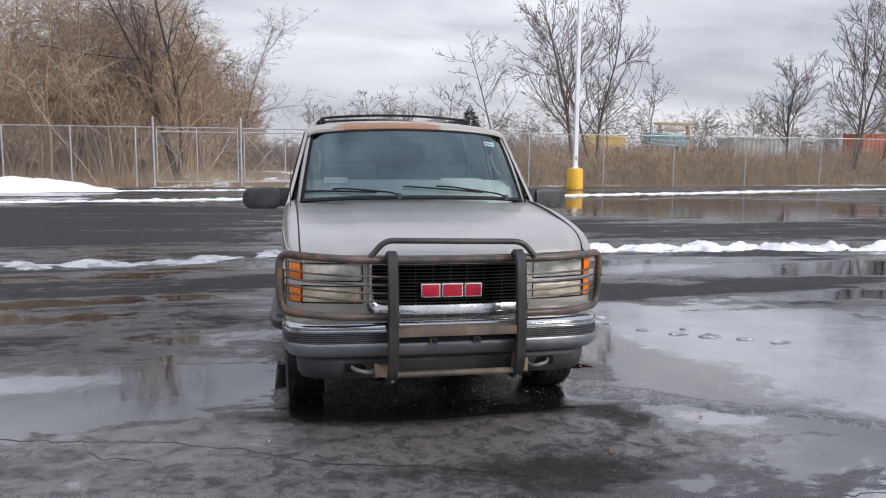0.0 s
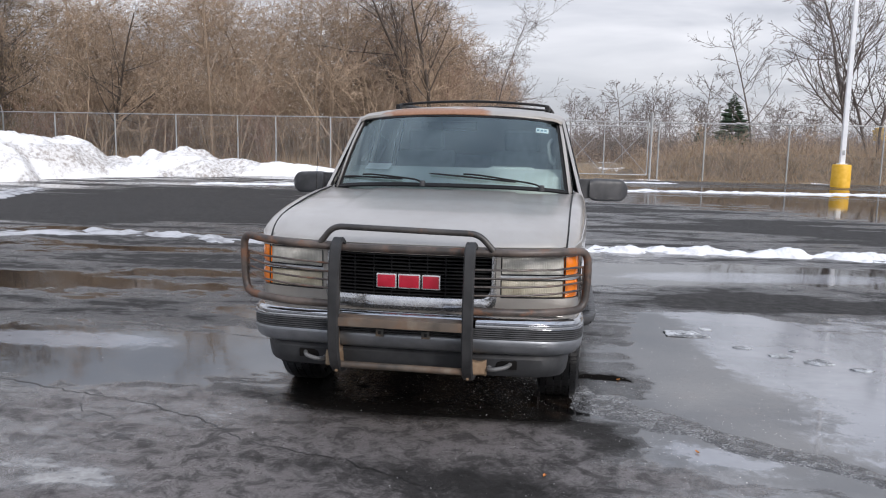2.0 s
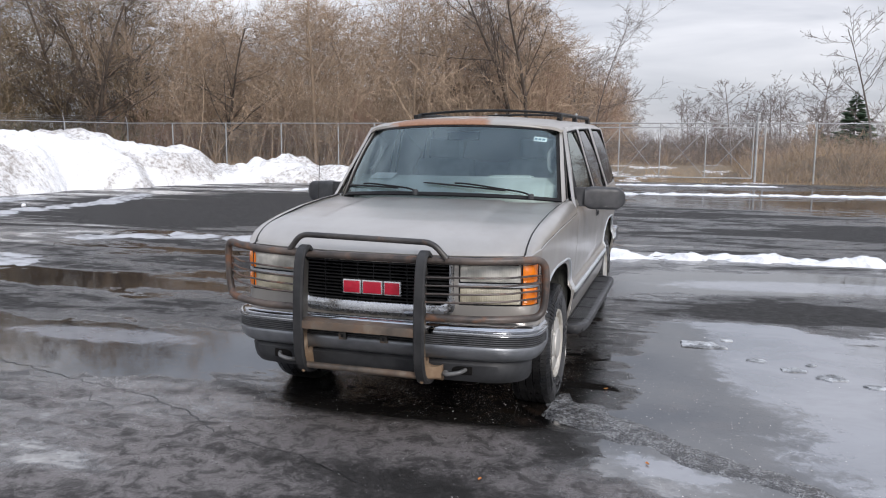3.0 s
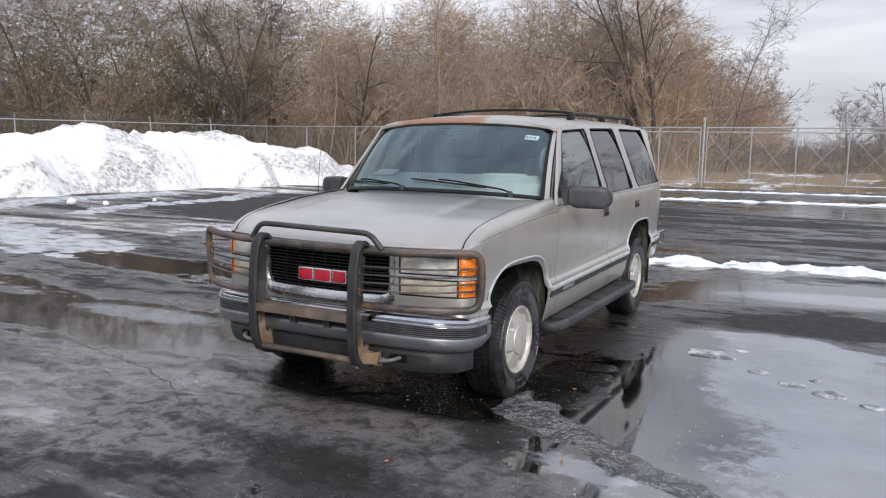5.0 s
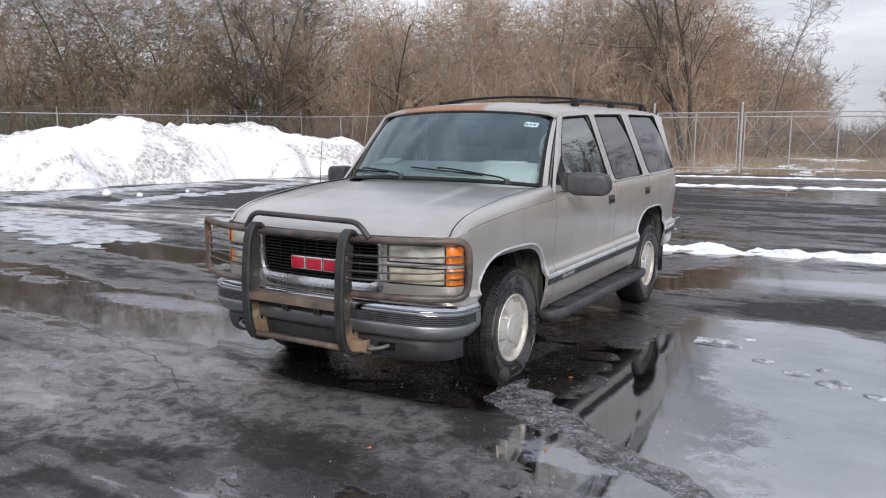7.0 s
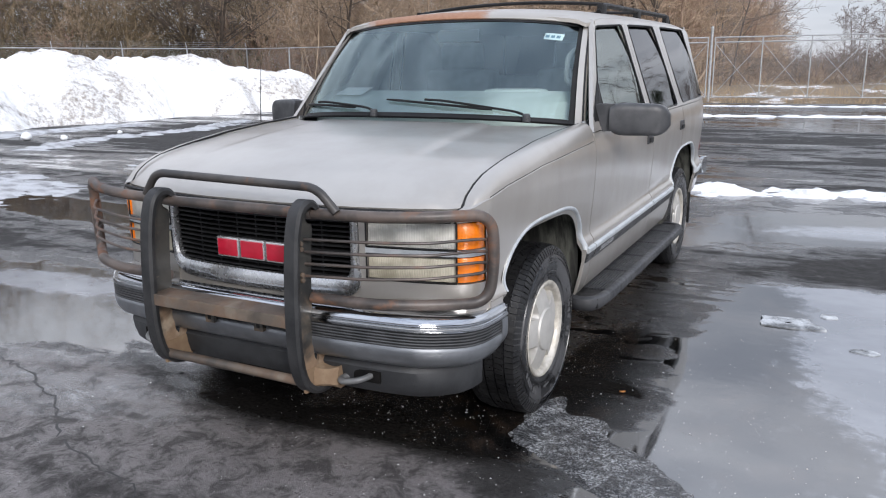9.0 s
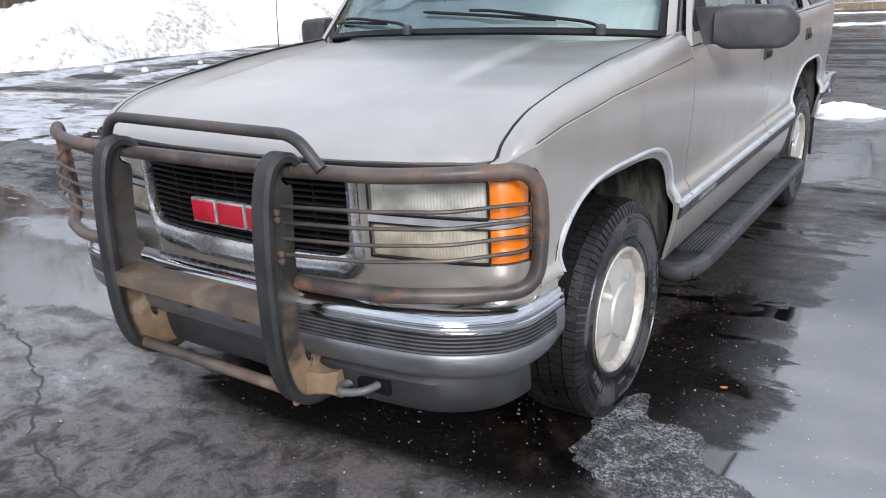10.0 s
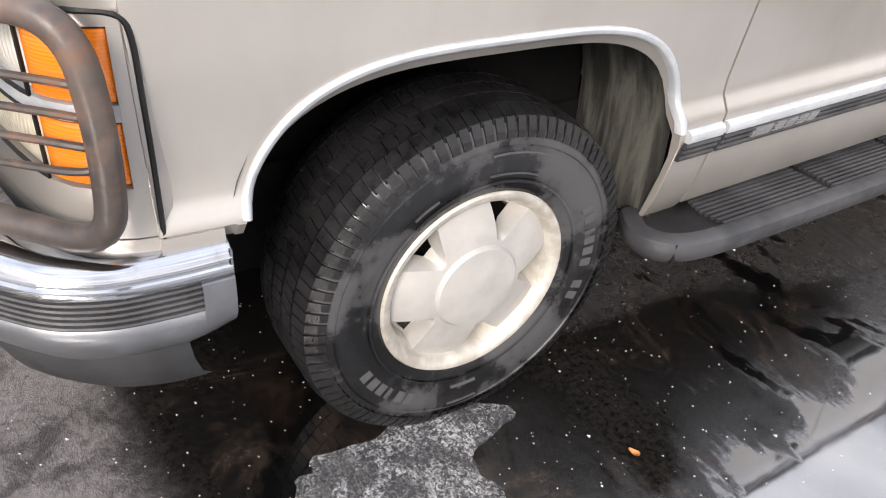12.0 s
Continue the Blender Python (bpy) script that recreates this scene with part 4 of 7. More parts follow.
for a, b in zip(FACE, FACE[1:]):
    FLEN.append(FLEN[-1] + math.dist(a, b))


def face_at(s, out=0.0):
    for i in range(len(FACE) - 1):
        if s <= FLEN[i + 1] or i == len(FACE) - 2:
            t = (s - FLEN[i]) / (FLEN[i + 1] - FLEN[i])
            a, b = Vector(FACE[i]), Vector(FACE[i + 1])
            d_ = (b - a).normalized()
            p = a + (b - a) * t
            return p.x + d_.y * out * -1 * -1, p.y - d_.x * out
    return FACE[-1]


def face_s(x):
    i = min(range(len(FACE)), key=lambda q: abs(FACE[q][0] - x))
    return FLEN[i]


def face_patch(s0, s1, z0, z1, out=0.0, thick=0.02, n=10, m=4, pillow=0.0):
    rows = []
    for s in steps(s0, s1, n):
        col = []
        for i, z in enumerate(steps(z0, z1, m)):
            u = (s - s0) / (s1 - s0)
            o = out + pillow * math.sin(math.pi * u) ** 0.5 * math.sin(math.pi * i / m) ** 0.5
            x, y = face_at(s, o)
            col.append((x, y, z))
        rows.append(col)
    return Geo().grid(rows, skirt=lambda p: (0 if p[0] < 0.7 else -thick * 0.7, thick, 0))


S_G, S_HI, S_HO = face_s(0.468), face_s(0.505), face_s(0.838)
S_END = FLEN[-1]
# body-coloured bezel strips round the lamps
for (a, b, z0, z1) in ((S_G, S_END, 0.600, 0.652), (S_G, S_END, 0.655, 0.738), (S_G, S_END, 0.969, 0.988), (S_G, S_HI - 0.004, 0.738, 0.969), (S_HI - 0.004, S_END - 0.03, 0.840, 0.864), (S_END - 0.033, S_END, 0.738, 0.969)):
    both("lamp_bezel", face_patch(a, b, z0, z1, 0.0, 0.03, 14, 4), TRIMW if z0 == 0.840 else PAINT)
both("fascia_corner", face_patch(face_s(0.405), S_G + 0.004, 0.60, 0.722, -0.006, 0.02, 6, 4), PAINT)
both("bezel_backing", face_patch(S_G, S_END - 0.01, 0.66, 0.97, -0.03, 0.01, 14, 4), BLACKPL)
for (z0, z1, mt, lb) in ((0.868, 0.965, LENS, "hazy clear headlamp"), (0.744, 0.836, LENSY, "yellowed clear headlamp")):
    for o in both("headlamp", face_patch(S_HI + 0.004, S_HO - 0.006, z0, z1, -0.012, 0.02, 12, 6, 0.012), mt, car, lb):
        pass
    for o in both("turn_signal", face_patch(S_HO + 0.002, S_END - 0.036, z0, z1, -0.004, 0.02, 10, 6, 0.008), AMBER, car, "orange wraparound turn signal"):
        pass
    # dark gasket round each lamp
    ring = []
    for s_, z_ in [(S_HI, z0 - 0.003), (S_HO - 0.002, z0 - 0.003), (S_HO - 0.002, z1 + 0.003), (S_HI, z1 + 0.003)]:
        ring.append((s_, z_))
    pth = []
    for i in range(4):
        (sa, za), (sb, zb) = ring[i], ring[(i + 1) % 4]
        for t in steps(0, 0.94, 10):
            x, y = face_at(sa + (sb - sa) * t, 0.0)
            pth.append((x, y, za + (zb - za) * t))
    both("lamp_gasket", Geo().tube(pth, 0.0034, 5, closed=True), BLACKPL)
# grille: chrome frame, deep black opening with fine bars
gw = 0.457
frame_path = fillet([(-gw, -0.800, 0.972), (-gw, -0.800, 0.695), (gw, -0.800, 0.695), (gw, -0.800, 0.972)], 0.075, 8)
frame_path = [(p[0], lerp_table(abs(p[0]), [(0, -0.835), (0.25, -0.827), (0.44, -0.797)]), p[2]) for p in frame_path]
dense = []
for a, b in zip(frame_path, frame_path[1:]):
    n_ = max(1, int(math.dist(a, b) / 0.05))
    for i in range(n_):
        x_ = a[0] + (b[0] - a[0]) * i / n_
        dense.append((x_, lerp_table(abs(x_), [(0, -0.835), (0.25, -0.827), (0.44, -0.797)]), a[2] + (b[2] - a[2]) * i / n_))
dense.append(frame_path[-1])
rings = []
for i, p in enumerate(dense):
    a, b = Vector(dense[max(i - 1, 0)]), Vector(dense[min(i + 1, len(dense) - 1)])
    t = (b - a).normalized()
    inw = Vector((0, -1, 0)).cross(t).normalized() * -1
    low = 0.5 - 0.5 * max(-1, min(1, (p[2] - 0.75) / 0.05))
    wd = 0.011 + 0.025 * low
    P_ = Vector(p)
    rings.append([P_ + inw * -wd + Vector((0, 0.02, 0)), P_ + inw * -wd + Vector((0, -0.004, 0)), P_ + inw * -wd * 0.5 + Vector((0, -0.013, 0)), P_ + inw * wd * 0.4 + Vector((0, -0.012, 0)), P_ + inw * wd + Vector((0, 0.006, 0)), P_ + inw * wd + Vector((0, 0.03, 0))])
grille = part("grille", Geo().sweep(None, rings), SATIN, car, "chrome grille frame round black bars")
# black sheet stands in for the shade behind the bars
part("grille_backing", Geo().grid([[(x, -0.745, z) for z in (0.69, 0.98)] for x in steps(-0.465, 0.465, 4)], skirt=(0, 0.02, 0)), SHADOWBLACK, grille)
for i in range(13):
    z = 0.722 + i * 0.0193
    g = Geo()
    rows = []
    for x in steps(-0.446, 0.446, 16):
        y = lerp_table(abs(x), [(0, -0.818), (0.25, -0.81), (0.44, -0.785)])
        rows.append([(x, y + dy, z + dz) for dy, dz in ((0, -0.0035), (0, 0.0035), (0.05, 0.006), (0.05, -0.002))])
    part("grille_bar", g.sweep(None, rows), GRILLE, grille)
for x in (-0.31, -0.2, -0.1, 0.0, 0.1, 0.2, 0.31):
    y = lerp_table(abs(x), [(0, -0.818), (0.25, -0.81), (0.44, -0.785)])
    part("grille_upright", Geo().box((x - 0.004, y + 0.01, 0.715), (x + 0.004, y + 0.06, 0.965)), GRILLE, grille)
# emblem: three plain red blocks with silver edges
for x0, x1 in ((-0.175, -0.063), (-0.055, 0.068), (0.076, 0.178)):
    e = part("emblem_edge", Geo().box((x0, -0.846, 0.776), (x1, -0.826, 0.857), 0.006), SILVER, grille, "silver edge of the red emblem")
    part("emblem_face", Geo().box((x0 + 0.007, -0.851, 0.783), (x1 - 0.007, -0.84, 0.850), 0.004), RED, e, "plain red block")
# panel under the hood lip
part("header_panel", Geo().grid([[(x, lerp_table(abs(x), [(0, -0.822), (0.25, -0.815), (0.5, -0.787), (0.84, -0.70)]) + dy, z) for dy, z in ((0.0, 0.962), (-0.004, 0.980), (0.012, 0.992))] for x in steps(-0.83, 0.83, 30)], skirt=(0, 0.03, 0)), PAINT, car)
part("fascia_panel", Geo().grid([[(x, lerp_table(abs(x), [(0, -0.815), (0.25, -0.808), (0.45, -0.786)]), z) for z in (0.60, 0.64, 0.664)] for x in steps(-0.45, 0.45, 20)], skirt=(0, 0.05, 0)), PAINT, car)

# ---- front bumper: plan curve and profile ----
BUMP = spline([(0.0, -0.958), (0.30, -0.955), (0.55, -0.935), (0.76, -0.885), (0.885, -0.785), (0.935, -0.69), (0.950, -0.585), (0.953, -0.490)], 6)
BUMP = [(-x, y) for x, y in reversed(BUMP)][:-1] + BUMP


def bumper_band(profile, skirt=(0, 0.0, 0), mat=CHROME, name="band", parent=None, label="", thick=0.015):
    """profile: (setback, z) pairs swept along the bumper's plan."""
    rows = []
    for i, (x, y) in enumerate(BUMP):
        a, b = Vector(BUMP[max(i - 1, 0)]), Vector(BUMP[min(i + 1, len(BUMP) - 1)])
        t = (b - a).normalized()
        nx, ny = -t.y, t.x
        drop = -0.030 * min(1, (abs(x) / 0.95)) ** 5
        lift = 0.30 * min(1.0, max(0.0, (y + 0.60) / 0.11)) ** 2
        rows.append([(x + nx * s, y + ny * s, z + drop + (max(0.0, 0.55 - z)) * lift) for s, z in profile])
    g = Geo().grid(rows, skirt=lambda p: (-p[0] * 0.012, thick if p[1] < -0.6 else 0.0, 0))
    return part(name, g, mat, parent or car, label)


bumper = bumper_band([(0.075, 0.655), (0.05, 0.660), (0.022, 0.657), (0.009, 0.648), (0.003, 0.637), (0.006, 0.630), (0.010, 0.627), (0.002, 0.622), (0.0, 0.614), (0.002, 0.606), (0.008, 0.602)], name="front_bumper", label="chrome topped front bumper with a ribbed grey strip")
for i in range(5):
    z = 0.6015 - i * 0.0112
    bumper_band([(0.010, z), (0.004, z - 0.0015), (0.002, z - 0.0045), (0.004, z - 0.008), (0.010, z - 0.0095)], mat=STRIP, name="rub_strip", parent=bumper)
bumper_band([(0.0085, 0.548), (0.004, 0.543), (0.002, 0.53), (0.005, 0.51), (0.013, 0.49), (0.027, 0.472), (0.05, 0.459), (0.08, 0.455)], mat=GREYBUMPER, name="bumper_lower", parent=bumper, label="grey lower half of the bumper")
both("bumper_end", Geo().grid([[(0.949 - 0.045 * u, -0.489 + 0.008 * u * u, z) for u in steps(0, 1, 3)] for z in steps(0.500, 0.620, 5)], skirt=(0, -0.004, 0)), GREYBUMPER, bumper)
# bright cap where the ribbed strip stops short of the end
capr = []
for t in steps(0, 1, 6):
    y = -0.540 + 0.051 * t
    x = lerp_table(y, [(-0.585, 0.950), (-0.490, 0.953)])
    lift = 0.30 * min(1.0, max(0.0, (y + 0.60) / 0.11)) ** 2
    o = 0.0012 - 0.010 * max(0.0, t - 0.7) ** 2
    capr.append([(x - d_ + o, y, z - 0.030 + max(0.0, 0.55 - z) * lift) for d_, z in ((0.008, 0.604), (0.002, 0.600), (0.0, 0.585), (0.0, 0.56), (0.001, 0.54), (0.003, 0.52), (0.009, 0.502), (0.018, 0.488))])
both("bumper_end_cap", Geo().grid(capr, skirt=(-0.004, 0, 0)), GREYBUMPER, bumper)
dam_rows = []
for x, y in BUMP:
    xx = x * (0.978 - 0.055 * min(1, abs(x) / 0.95) ** 3)
    yy = y + 0.085 - 0.035 * min(1, abs(x) / 0.9)
    dz = -0.03 * min(1, (abs(x) / 0.95)) ** 5
    dam_rows.append([(xx, yy + 0.01, 0.452 + dz), (xx, yy - 0.006, 0.43 + dz), (xx * 0.997, yy + 0.0, 0.385 + dz), (xx * 0.990, yy + 0.012, 0.345 + dz), (xx * 0.980, yy + 0.03, 0.325 + dz)])
part("air_dam", Geo().grid(dam_rows[8:-8], skirt=(0, 0.02, 0)), DAM, bumper, "dark grey plastic air dam")
# plate brackets on the bumper
for x in (-0.124, 0.124):
    br = part("plate_bracket", Geo().box((x - 0.022, -0.972, 0.535), (x + 0.022, -0.952, 0.575), 0.003), GUARD_RUST, bumper, "rusty plate bracket")
    part("bracket_hole", Geo().box((x - 0.008, -0.974, 0.548), (x + 0.008, -0.970, 0.566), 0.002), BLACKPL, br)
# tow hooks and their slots
for sx in (-1, 1):
    # black box stands in for the shade inside the slot
    part("hook_slot_shade", Geo().box((min(sx * 0.49, sx * 0.605), -0.878, 0.372), (max(sx * 0.49, sx * 0.605), -0.862, 0.418), 0.006), SHADOWBLACK, bumper)
    hk = fillet([(sx * 0.575, -0.82, 0.404), (sx * 0.568, -0.885, 0.400), (sx * 0.545, -0.925, 0.394), (sx * 0.485, -0.940, 0.384), (sx * 0.452, -0.915, 0.378), (sx * 0.452, -0.875, 0.378), (sx * 0.485, -0.850, 0.382)], 0.026, 6)
    part("tow_hook", Geo().tube(hk, 0.0115, 10), HOOKM, car, "grey steel tow hook")

# ---- grille guard ----
LOOP = fillet([(0.36, -0.905, 1.0), (0.62, -0.875, 1.0), (0.80, -0.79, 1.0), (0.955, -0.652, 1.0), (0.962, -0.640, 0.84), (0.945, -0.650, 0.672), (0.80, -0.795, 0.680), (0.62, -0.90, 0.687), (0.36, -0.935, 0.692)], 0.075, 7)


def bent(p):
    """The passenger's half of the guard has been knocked forwards and a little up."""
    x, y, z = p
    f = max(0.0, abs(x) - 0.36) / 0.6
    return (-abs(x), y - 0.142 * f, z + 0.038 * f)


guard = part("grille_guard", Geo().tube(LOOP, 0.0215, 14), GUARD, car, "rusting black tubular grille guard")
part("guard_loop", Geo().tube([bent(p) for p in LOOP], 0.0215, 14), GUARD, guard)
part("guard_top_bar", Geo().tube([(x, -0.908, 1.0) for x in steps(-0.36, 0.36, 6)], 0.0215, 14), GUARD, guard)
part("guard_hoop", Geo().tube(fillet([(-0.468, -0.920, 1.022), (-0.39, -0.932, 1.114), (0.39, -0.918, 1.098), (0.468, -0.912, 1.012)], 0.05, 7), 0.0165, 12), GUARDB, guard)
part("guard_low_bar", Geo().tube([(x, -0.992, 0.378) for x in steps(-0.352, 0.352, 6)], 0.0185, 12), GUARD_LOW, guard, "rusty lower cross tube")
step_ = Geo().box((-0.345, -1.052, 0.640), (0.345, -0.955, 0.648), 0.003)
step_.box((-0.345, -1.056, 0.602), (0.345, -1.048, 0.648), 0.003)
part("guard_step", step_, GUARD_LOW, guard, "rusty bent steel step plate")
UP = spline([(-0.895, 1.020), (-0.925, 1.046), (-0.965, 1.050), (-1.005, 1.022), (-1.030, 0.955), (-1.045, 0.85), (-1.055, 0.70), (-1.056, 0.56), (-1.046, 0.46), (-1.020, 0.385), (-0.975, 0.340), (-0.915, 0.322), (-0.86, 0.322), (-0.80, 0.338)], 5)
for sx in (-1, 1):
    # flat web plate behind the rubber-faced front edge
    rows = []
    for i, (y, z) in enumerate(UP):
        f_ = i / (len(UP) - 1)
        back = lerp_table(f_, [(0, 0.01), (0.12, 0.07), (0.3, 0.115), (0.5, 0.118), (0.64, 0.105), (0.76, 0.125), (0.86, 0.15), (0.94, 0.12), (1, 0.07)])
        t = Vector((UP[min(i + 1, len(UP) - 1)][0] - UP[max(i - 1, 0)][0], UP[min(i + 1, len(UP) - 1)][1] - UP[max(i - 1, 0)][1])).normalized()
        ny, nz = -t.y, t.x
        rows.append([(sx * 0.356, y + ny * back * s, z + nz * back * s) for s in (0, 0.33, 0.66, 1)])
    web = Geo().grid(rows)
    web.v = [(x - sx * 0.004, y, z) for x, y, z in web.v]
    w2 = Geo().add(web.v, web.f)
    w2.add([(x + sx * 0.008, y, z) for x, y, z in web.v], [tuple(reversed(q)) for q in web.f])
    part("guard_upright", w2, GUARD_RUST, guard, "rusted upright plate")
    rings = []
    for i, (y, z) in enumerate(UP):
        t = Vector((UP[min(i + 1, len(UP) - 1)][0] - UP[max(i - 1, 0)][0], UP[min(i + 1, len(UP) - 1)][1] - UP[max(i - 1, 0)][1])).normalized()
        ny, nz = t.y, -t.x
        sec = [(-0.028, -0.020), (-0.030, -0.004), (-0.022, 0.007), (0.022, 0.007), (0.030, -0.004), (0.028, -0.020), (0.022, -0.020), (0.022, -0.004), (-0.022, -0.004), (-0.022, -0.020)]
        rings.append([(sx * 0.356 + a, y + ny * b, z + nz * b) for a, b in sec])
    part("guard_face_strip", Geo().sweep(None, rings), RUBBER, guard, "black rubber face of the upright")
    # foot bracket bolted to the frame
    ft = Geo().box((sx * 0.356 - 0.007, -1.00, 0.335), (sx * 0.356 + 0.007, -0.80, 0.425), 0.004)
    rows = []
    for t in steps(0, 1, 6):
        h_ = 0.044 - 0.010 * math.sin(math.pi * t)
        yf = -0.955 + 0.045 * t
        rows.append([(sx * (0.358 + 0.085 * t), y_, z_) for y_, z_ in ((-0.80, 0.378 + h_), (yf + 0.012, 0.378 + h_), (yf, 0.378 + h_ * 0.55), (yf, 0.378 - h_ * 0.65), (yf + 0.014, 0.378 - h_), (-0.80, 0.378 - h_))])
    cast = Geo().sweep(None, rows)
    ft.add(cast.v, cast.f if sx > 0 else [tuple(reversed(q)) for q in cast.f])
    part("guard_foot", ft, GUARD_FOOT, guard, "tan rusted cast mounting foot")
    for z_ in (0.905, 0.885, 0.79, 0.77):
        part("guard_bolt", Geo().lathe([(0, 0.0), (0, 0.010), (sx * 0.008, 0.009), (sx * 0.010, 0)], 8, "x", (sx * 0.362, -0.99, z_)), GUARD_LOW, guard)
    # four thin lamp rods and the upright rod that joins them
    ends = []
    for z_, zc in ((0.916, 0.912), (0.871, 0.868), (0.826, 0.826), (0.781, 0.784)):
        pr = fillet([(sx * 0.358, -0.965, z_), (sx * 0.60, -0.915, z_), (sx * 0.79, -0.825, zc), (sx * 0.925, -0.672, zc), (sx * 0.934, -0.645, zc - 0.008 if zc > 0.8 else zc + 0.008)], 0.05, 5)
        part("lamp_rod", Geo().tube([bent(p) for p in pr] if sx < 0 else pr, 0.0058, 8), GUARD, guard)
    pr = [(sx * 0.934, -0.646, z_) for z_ in steps(0.784, 0.912, 4)]
    part("lamp_rod_end", Geo().tube([bent(p) for p in pr] if sx < 0 else pr, 0.0055, 8), GUARD, guard)

# ---- arch trims, mouldings, badges ----
def arch_path(c0, y_front, y_rear):
    pts = []
    for a in steps(0, 1, 60):
        th = math.pi * a
        yy = c0 - 0.475 * math.copysign(abs(math.cos(th)) ** (2 / 3.5), math.cos(th))
        zz = 0.37 + 0.521 * math.sin(th) ** (2 / 3.5) if 0 < th < math.pi else 0.37
        if (yy < c0 and zz < y_front) or (yy > c0 and zz < y_rear):
            continue
        pts.append((yy, zz))
    return pts


for c0, zf, zr in ((0.0, 0.655, 0.615), (AXLE2, 0.615, 0.60)):
    pts = arch_path(c0, zf, zr)
    rings = []
    for i, (y, z) in enumerate(pts):
        a, b = pts[max(i - 1, 0)], pts[min(i + 1, len(pts) - 1)]
        t = Vector((b[0] - a[0], b[1] - a[1])).normalized()
        ny, nz = -t.y, t.x
        sec = [(-0.014, -0.010), (0.003, -0.007), (0.007, -0.003), (0.008, 0.003), (0.005, 0.008), (-0.004, 0.009)]
        rings.append([(side_x(y, z) + o, y + ny * w, rake(y, z + nz * w)) for o, w in sec])
    both("wheel_arch_trim", Geo().sweep(None, rings), TRIMW, car, "pale bright wheel arch trim")


def moulding(a, b):
    ys = steps(a, b, max(3, int((b - a) / 0.08)))
    top = [[(side_x(y, z) + o, y, rake(y, z)) for o, z in ((-0.002, 0.640), (0.006, 0.639), (0.013, 0.634), (0.016, 0.624), (0.013, 0.613), (0.001, 0.611))] for y in ys]
    for o in both("side_moulding", Geo().sweep(None, top), TRIMW, car, "bright strip above ribbed grey side moulding"):
        for i in range(3):
            z0 = 0.6105 - 0.0165 * i
            low = [[(side_x(y, z) + o_, y, rake(y, z)) for o_, z in ((0.001, z0), (0.010, z0 - 0.002), (0.013, z0 - 0.008), (0.010, z0 - 0.0145), (0.001, z0 - 0.0155))] for y in ys]
            g = Geo().sweep(None, low)
            part("moulding_rib", g if o.name.endswith("g") or o.data.vertices[0].co.x > 0 else g.mirrored(), STRIP, o)


moulding(0.478, 0.583)
moulding(0.596, 1.856)
moulding(1.876, 2.495)
moulding(3.462, 3.86)
for y0, y1 in ((0.70, 0.76), (0.775, 0.805), (0.815, 0.845), (0.855, 0.885), (0.895, 0.925)):
    g = Geo().grid([[(side_x(y, z) + 0.015, y, rake(y, z)) for z in (0.578, 0.592, 0.605)] for y in steps(y0, y1, 2)], skirt=(-0.006, 0, 0))
    both("badge_bar", g, SILVER, car, "plain badge on the side moulding")

# door handles
for y0 in (1.665, 2.675):
    hd = Geo().box((0.946, y0, rake(y0, 1.025)), (0.972, y0 + 0.125, rake(y0, 1.092)), 0.008)
    hs = both("door_handle", hd, GREYPL, car, "black pull handle")
    cup = Geo().box((0.969, y0 + 0.015, rake(y0, 1.034)), (0.979, y0 + 0.11, rake(y0, 1.062)), 0.005)
    part("handle_lever", cup, BLACKPL, hs[0])
    part("handle_lever", cup.mirrored(), BLACKPL, hs[1])

# door mirrors
mr = Geo()
rows = []
for i, u in enumerate(steps(0, 0.7, 9) + steps(0.74, 1, 10)):
    x = 0.985 + 0.272 * u
    h = 0.083 * (1 - 0.06 * u) * (1 - 0.62 * max(0, (u - 0.72) / 0.28) ** 2.6) * (1 - 0.25 * max(0, (0.18 - u) / 0.18) ** 2)
    w_ = 0.062 * (1 - 0.25 * u) * (1 - 0.6 * max(0, (u - 0.72) / 0.28) ** 2.6)
    yc, zc = 0.775 + 0.075 * u, 1.252 - 0.008 * u
    rows.append([(x, yc + math.copysign(abs(math.cos(a)) ** 0.45, math.cos(a)) * w_, zc + math.copysign(abs(math.sin(a)) ** 0.45, math.sin(a)) * h) for a in steps(0, 2 * math.pi * 23 / 24, 23)])
mr.sweep(None, rows)
mirrors = both("door_mirror", mr, GREYPL, car, "black plastic door mirror housing")
arm = Geo().grid([[(0.90 + 0.10 * u, 0.72 + 0.09 * v + 0.02 * u, 1.19 + 0.135 * w) for v, w in ((0, 0), (1, 0), (1, 1), (0, 1))] for u in steps(0, 1, 3)], closed=True)
sail = Geo().grid([[bp(0.66 + 0.20 * u, 1.24 + v * (0.03 + 0.17 * u), 0.004) for v in steps(0, 1, 3)] for u in steps(0, 1, 5)], skirt=(-0.01, 0, 0))
mface = Geo().grid([[(1.01 + 0.225 * u, 0.839 + 0.045 * u, 1.252 + 0.066 * v) for v in (-1, 1)] for u in (0, 1)])
for o, mi in zip(mirrors, (0, 1)):
    part("mirror_arm", arm.mirrored() if mi else arm, GREYPL, o)
    part("mirror_sail", sail.mirrored() if mi else sail, BLACKPL, o)
    part("mirror_glass", mface.mirrored() if mi else mface, CHROME, o)

# antenna on the passenger's fender
part("antenna", Geo().tube([(-0.905, 0.30, 1.13), (-0.902, 0.305, 1.20), (-0.900, 0.315, 1.36), (-0.895, 0.33, 1.55)], [0.012, 0.003, 0.0024, 0.0018], 6), BLACKPL, car, "thin black whip antenna")

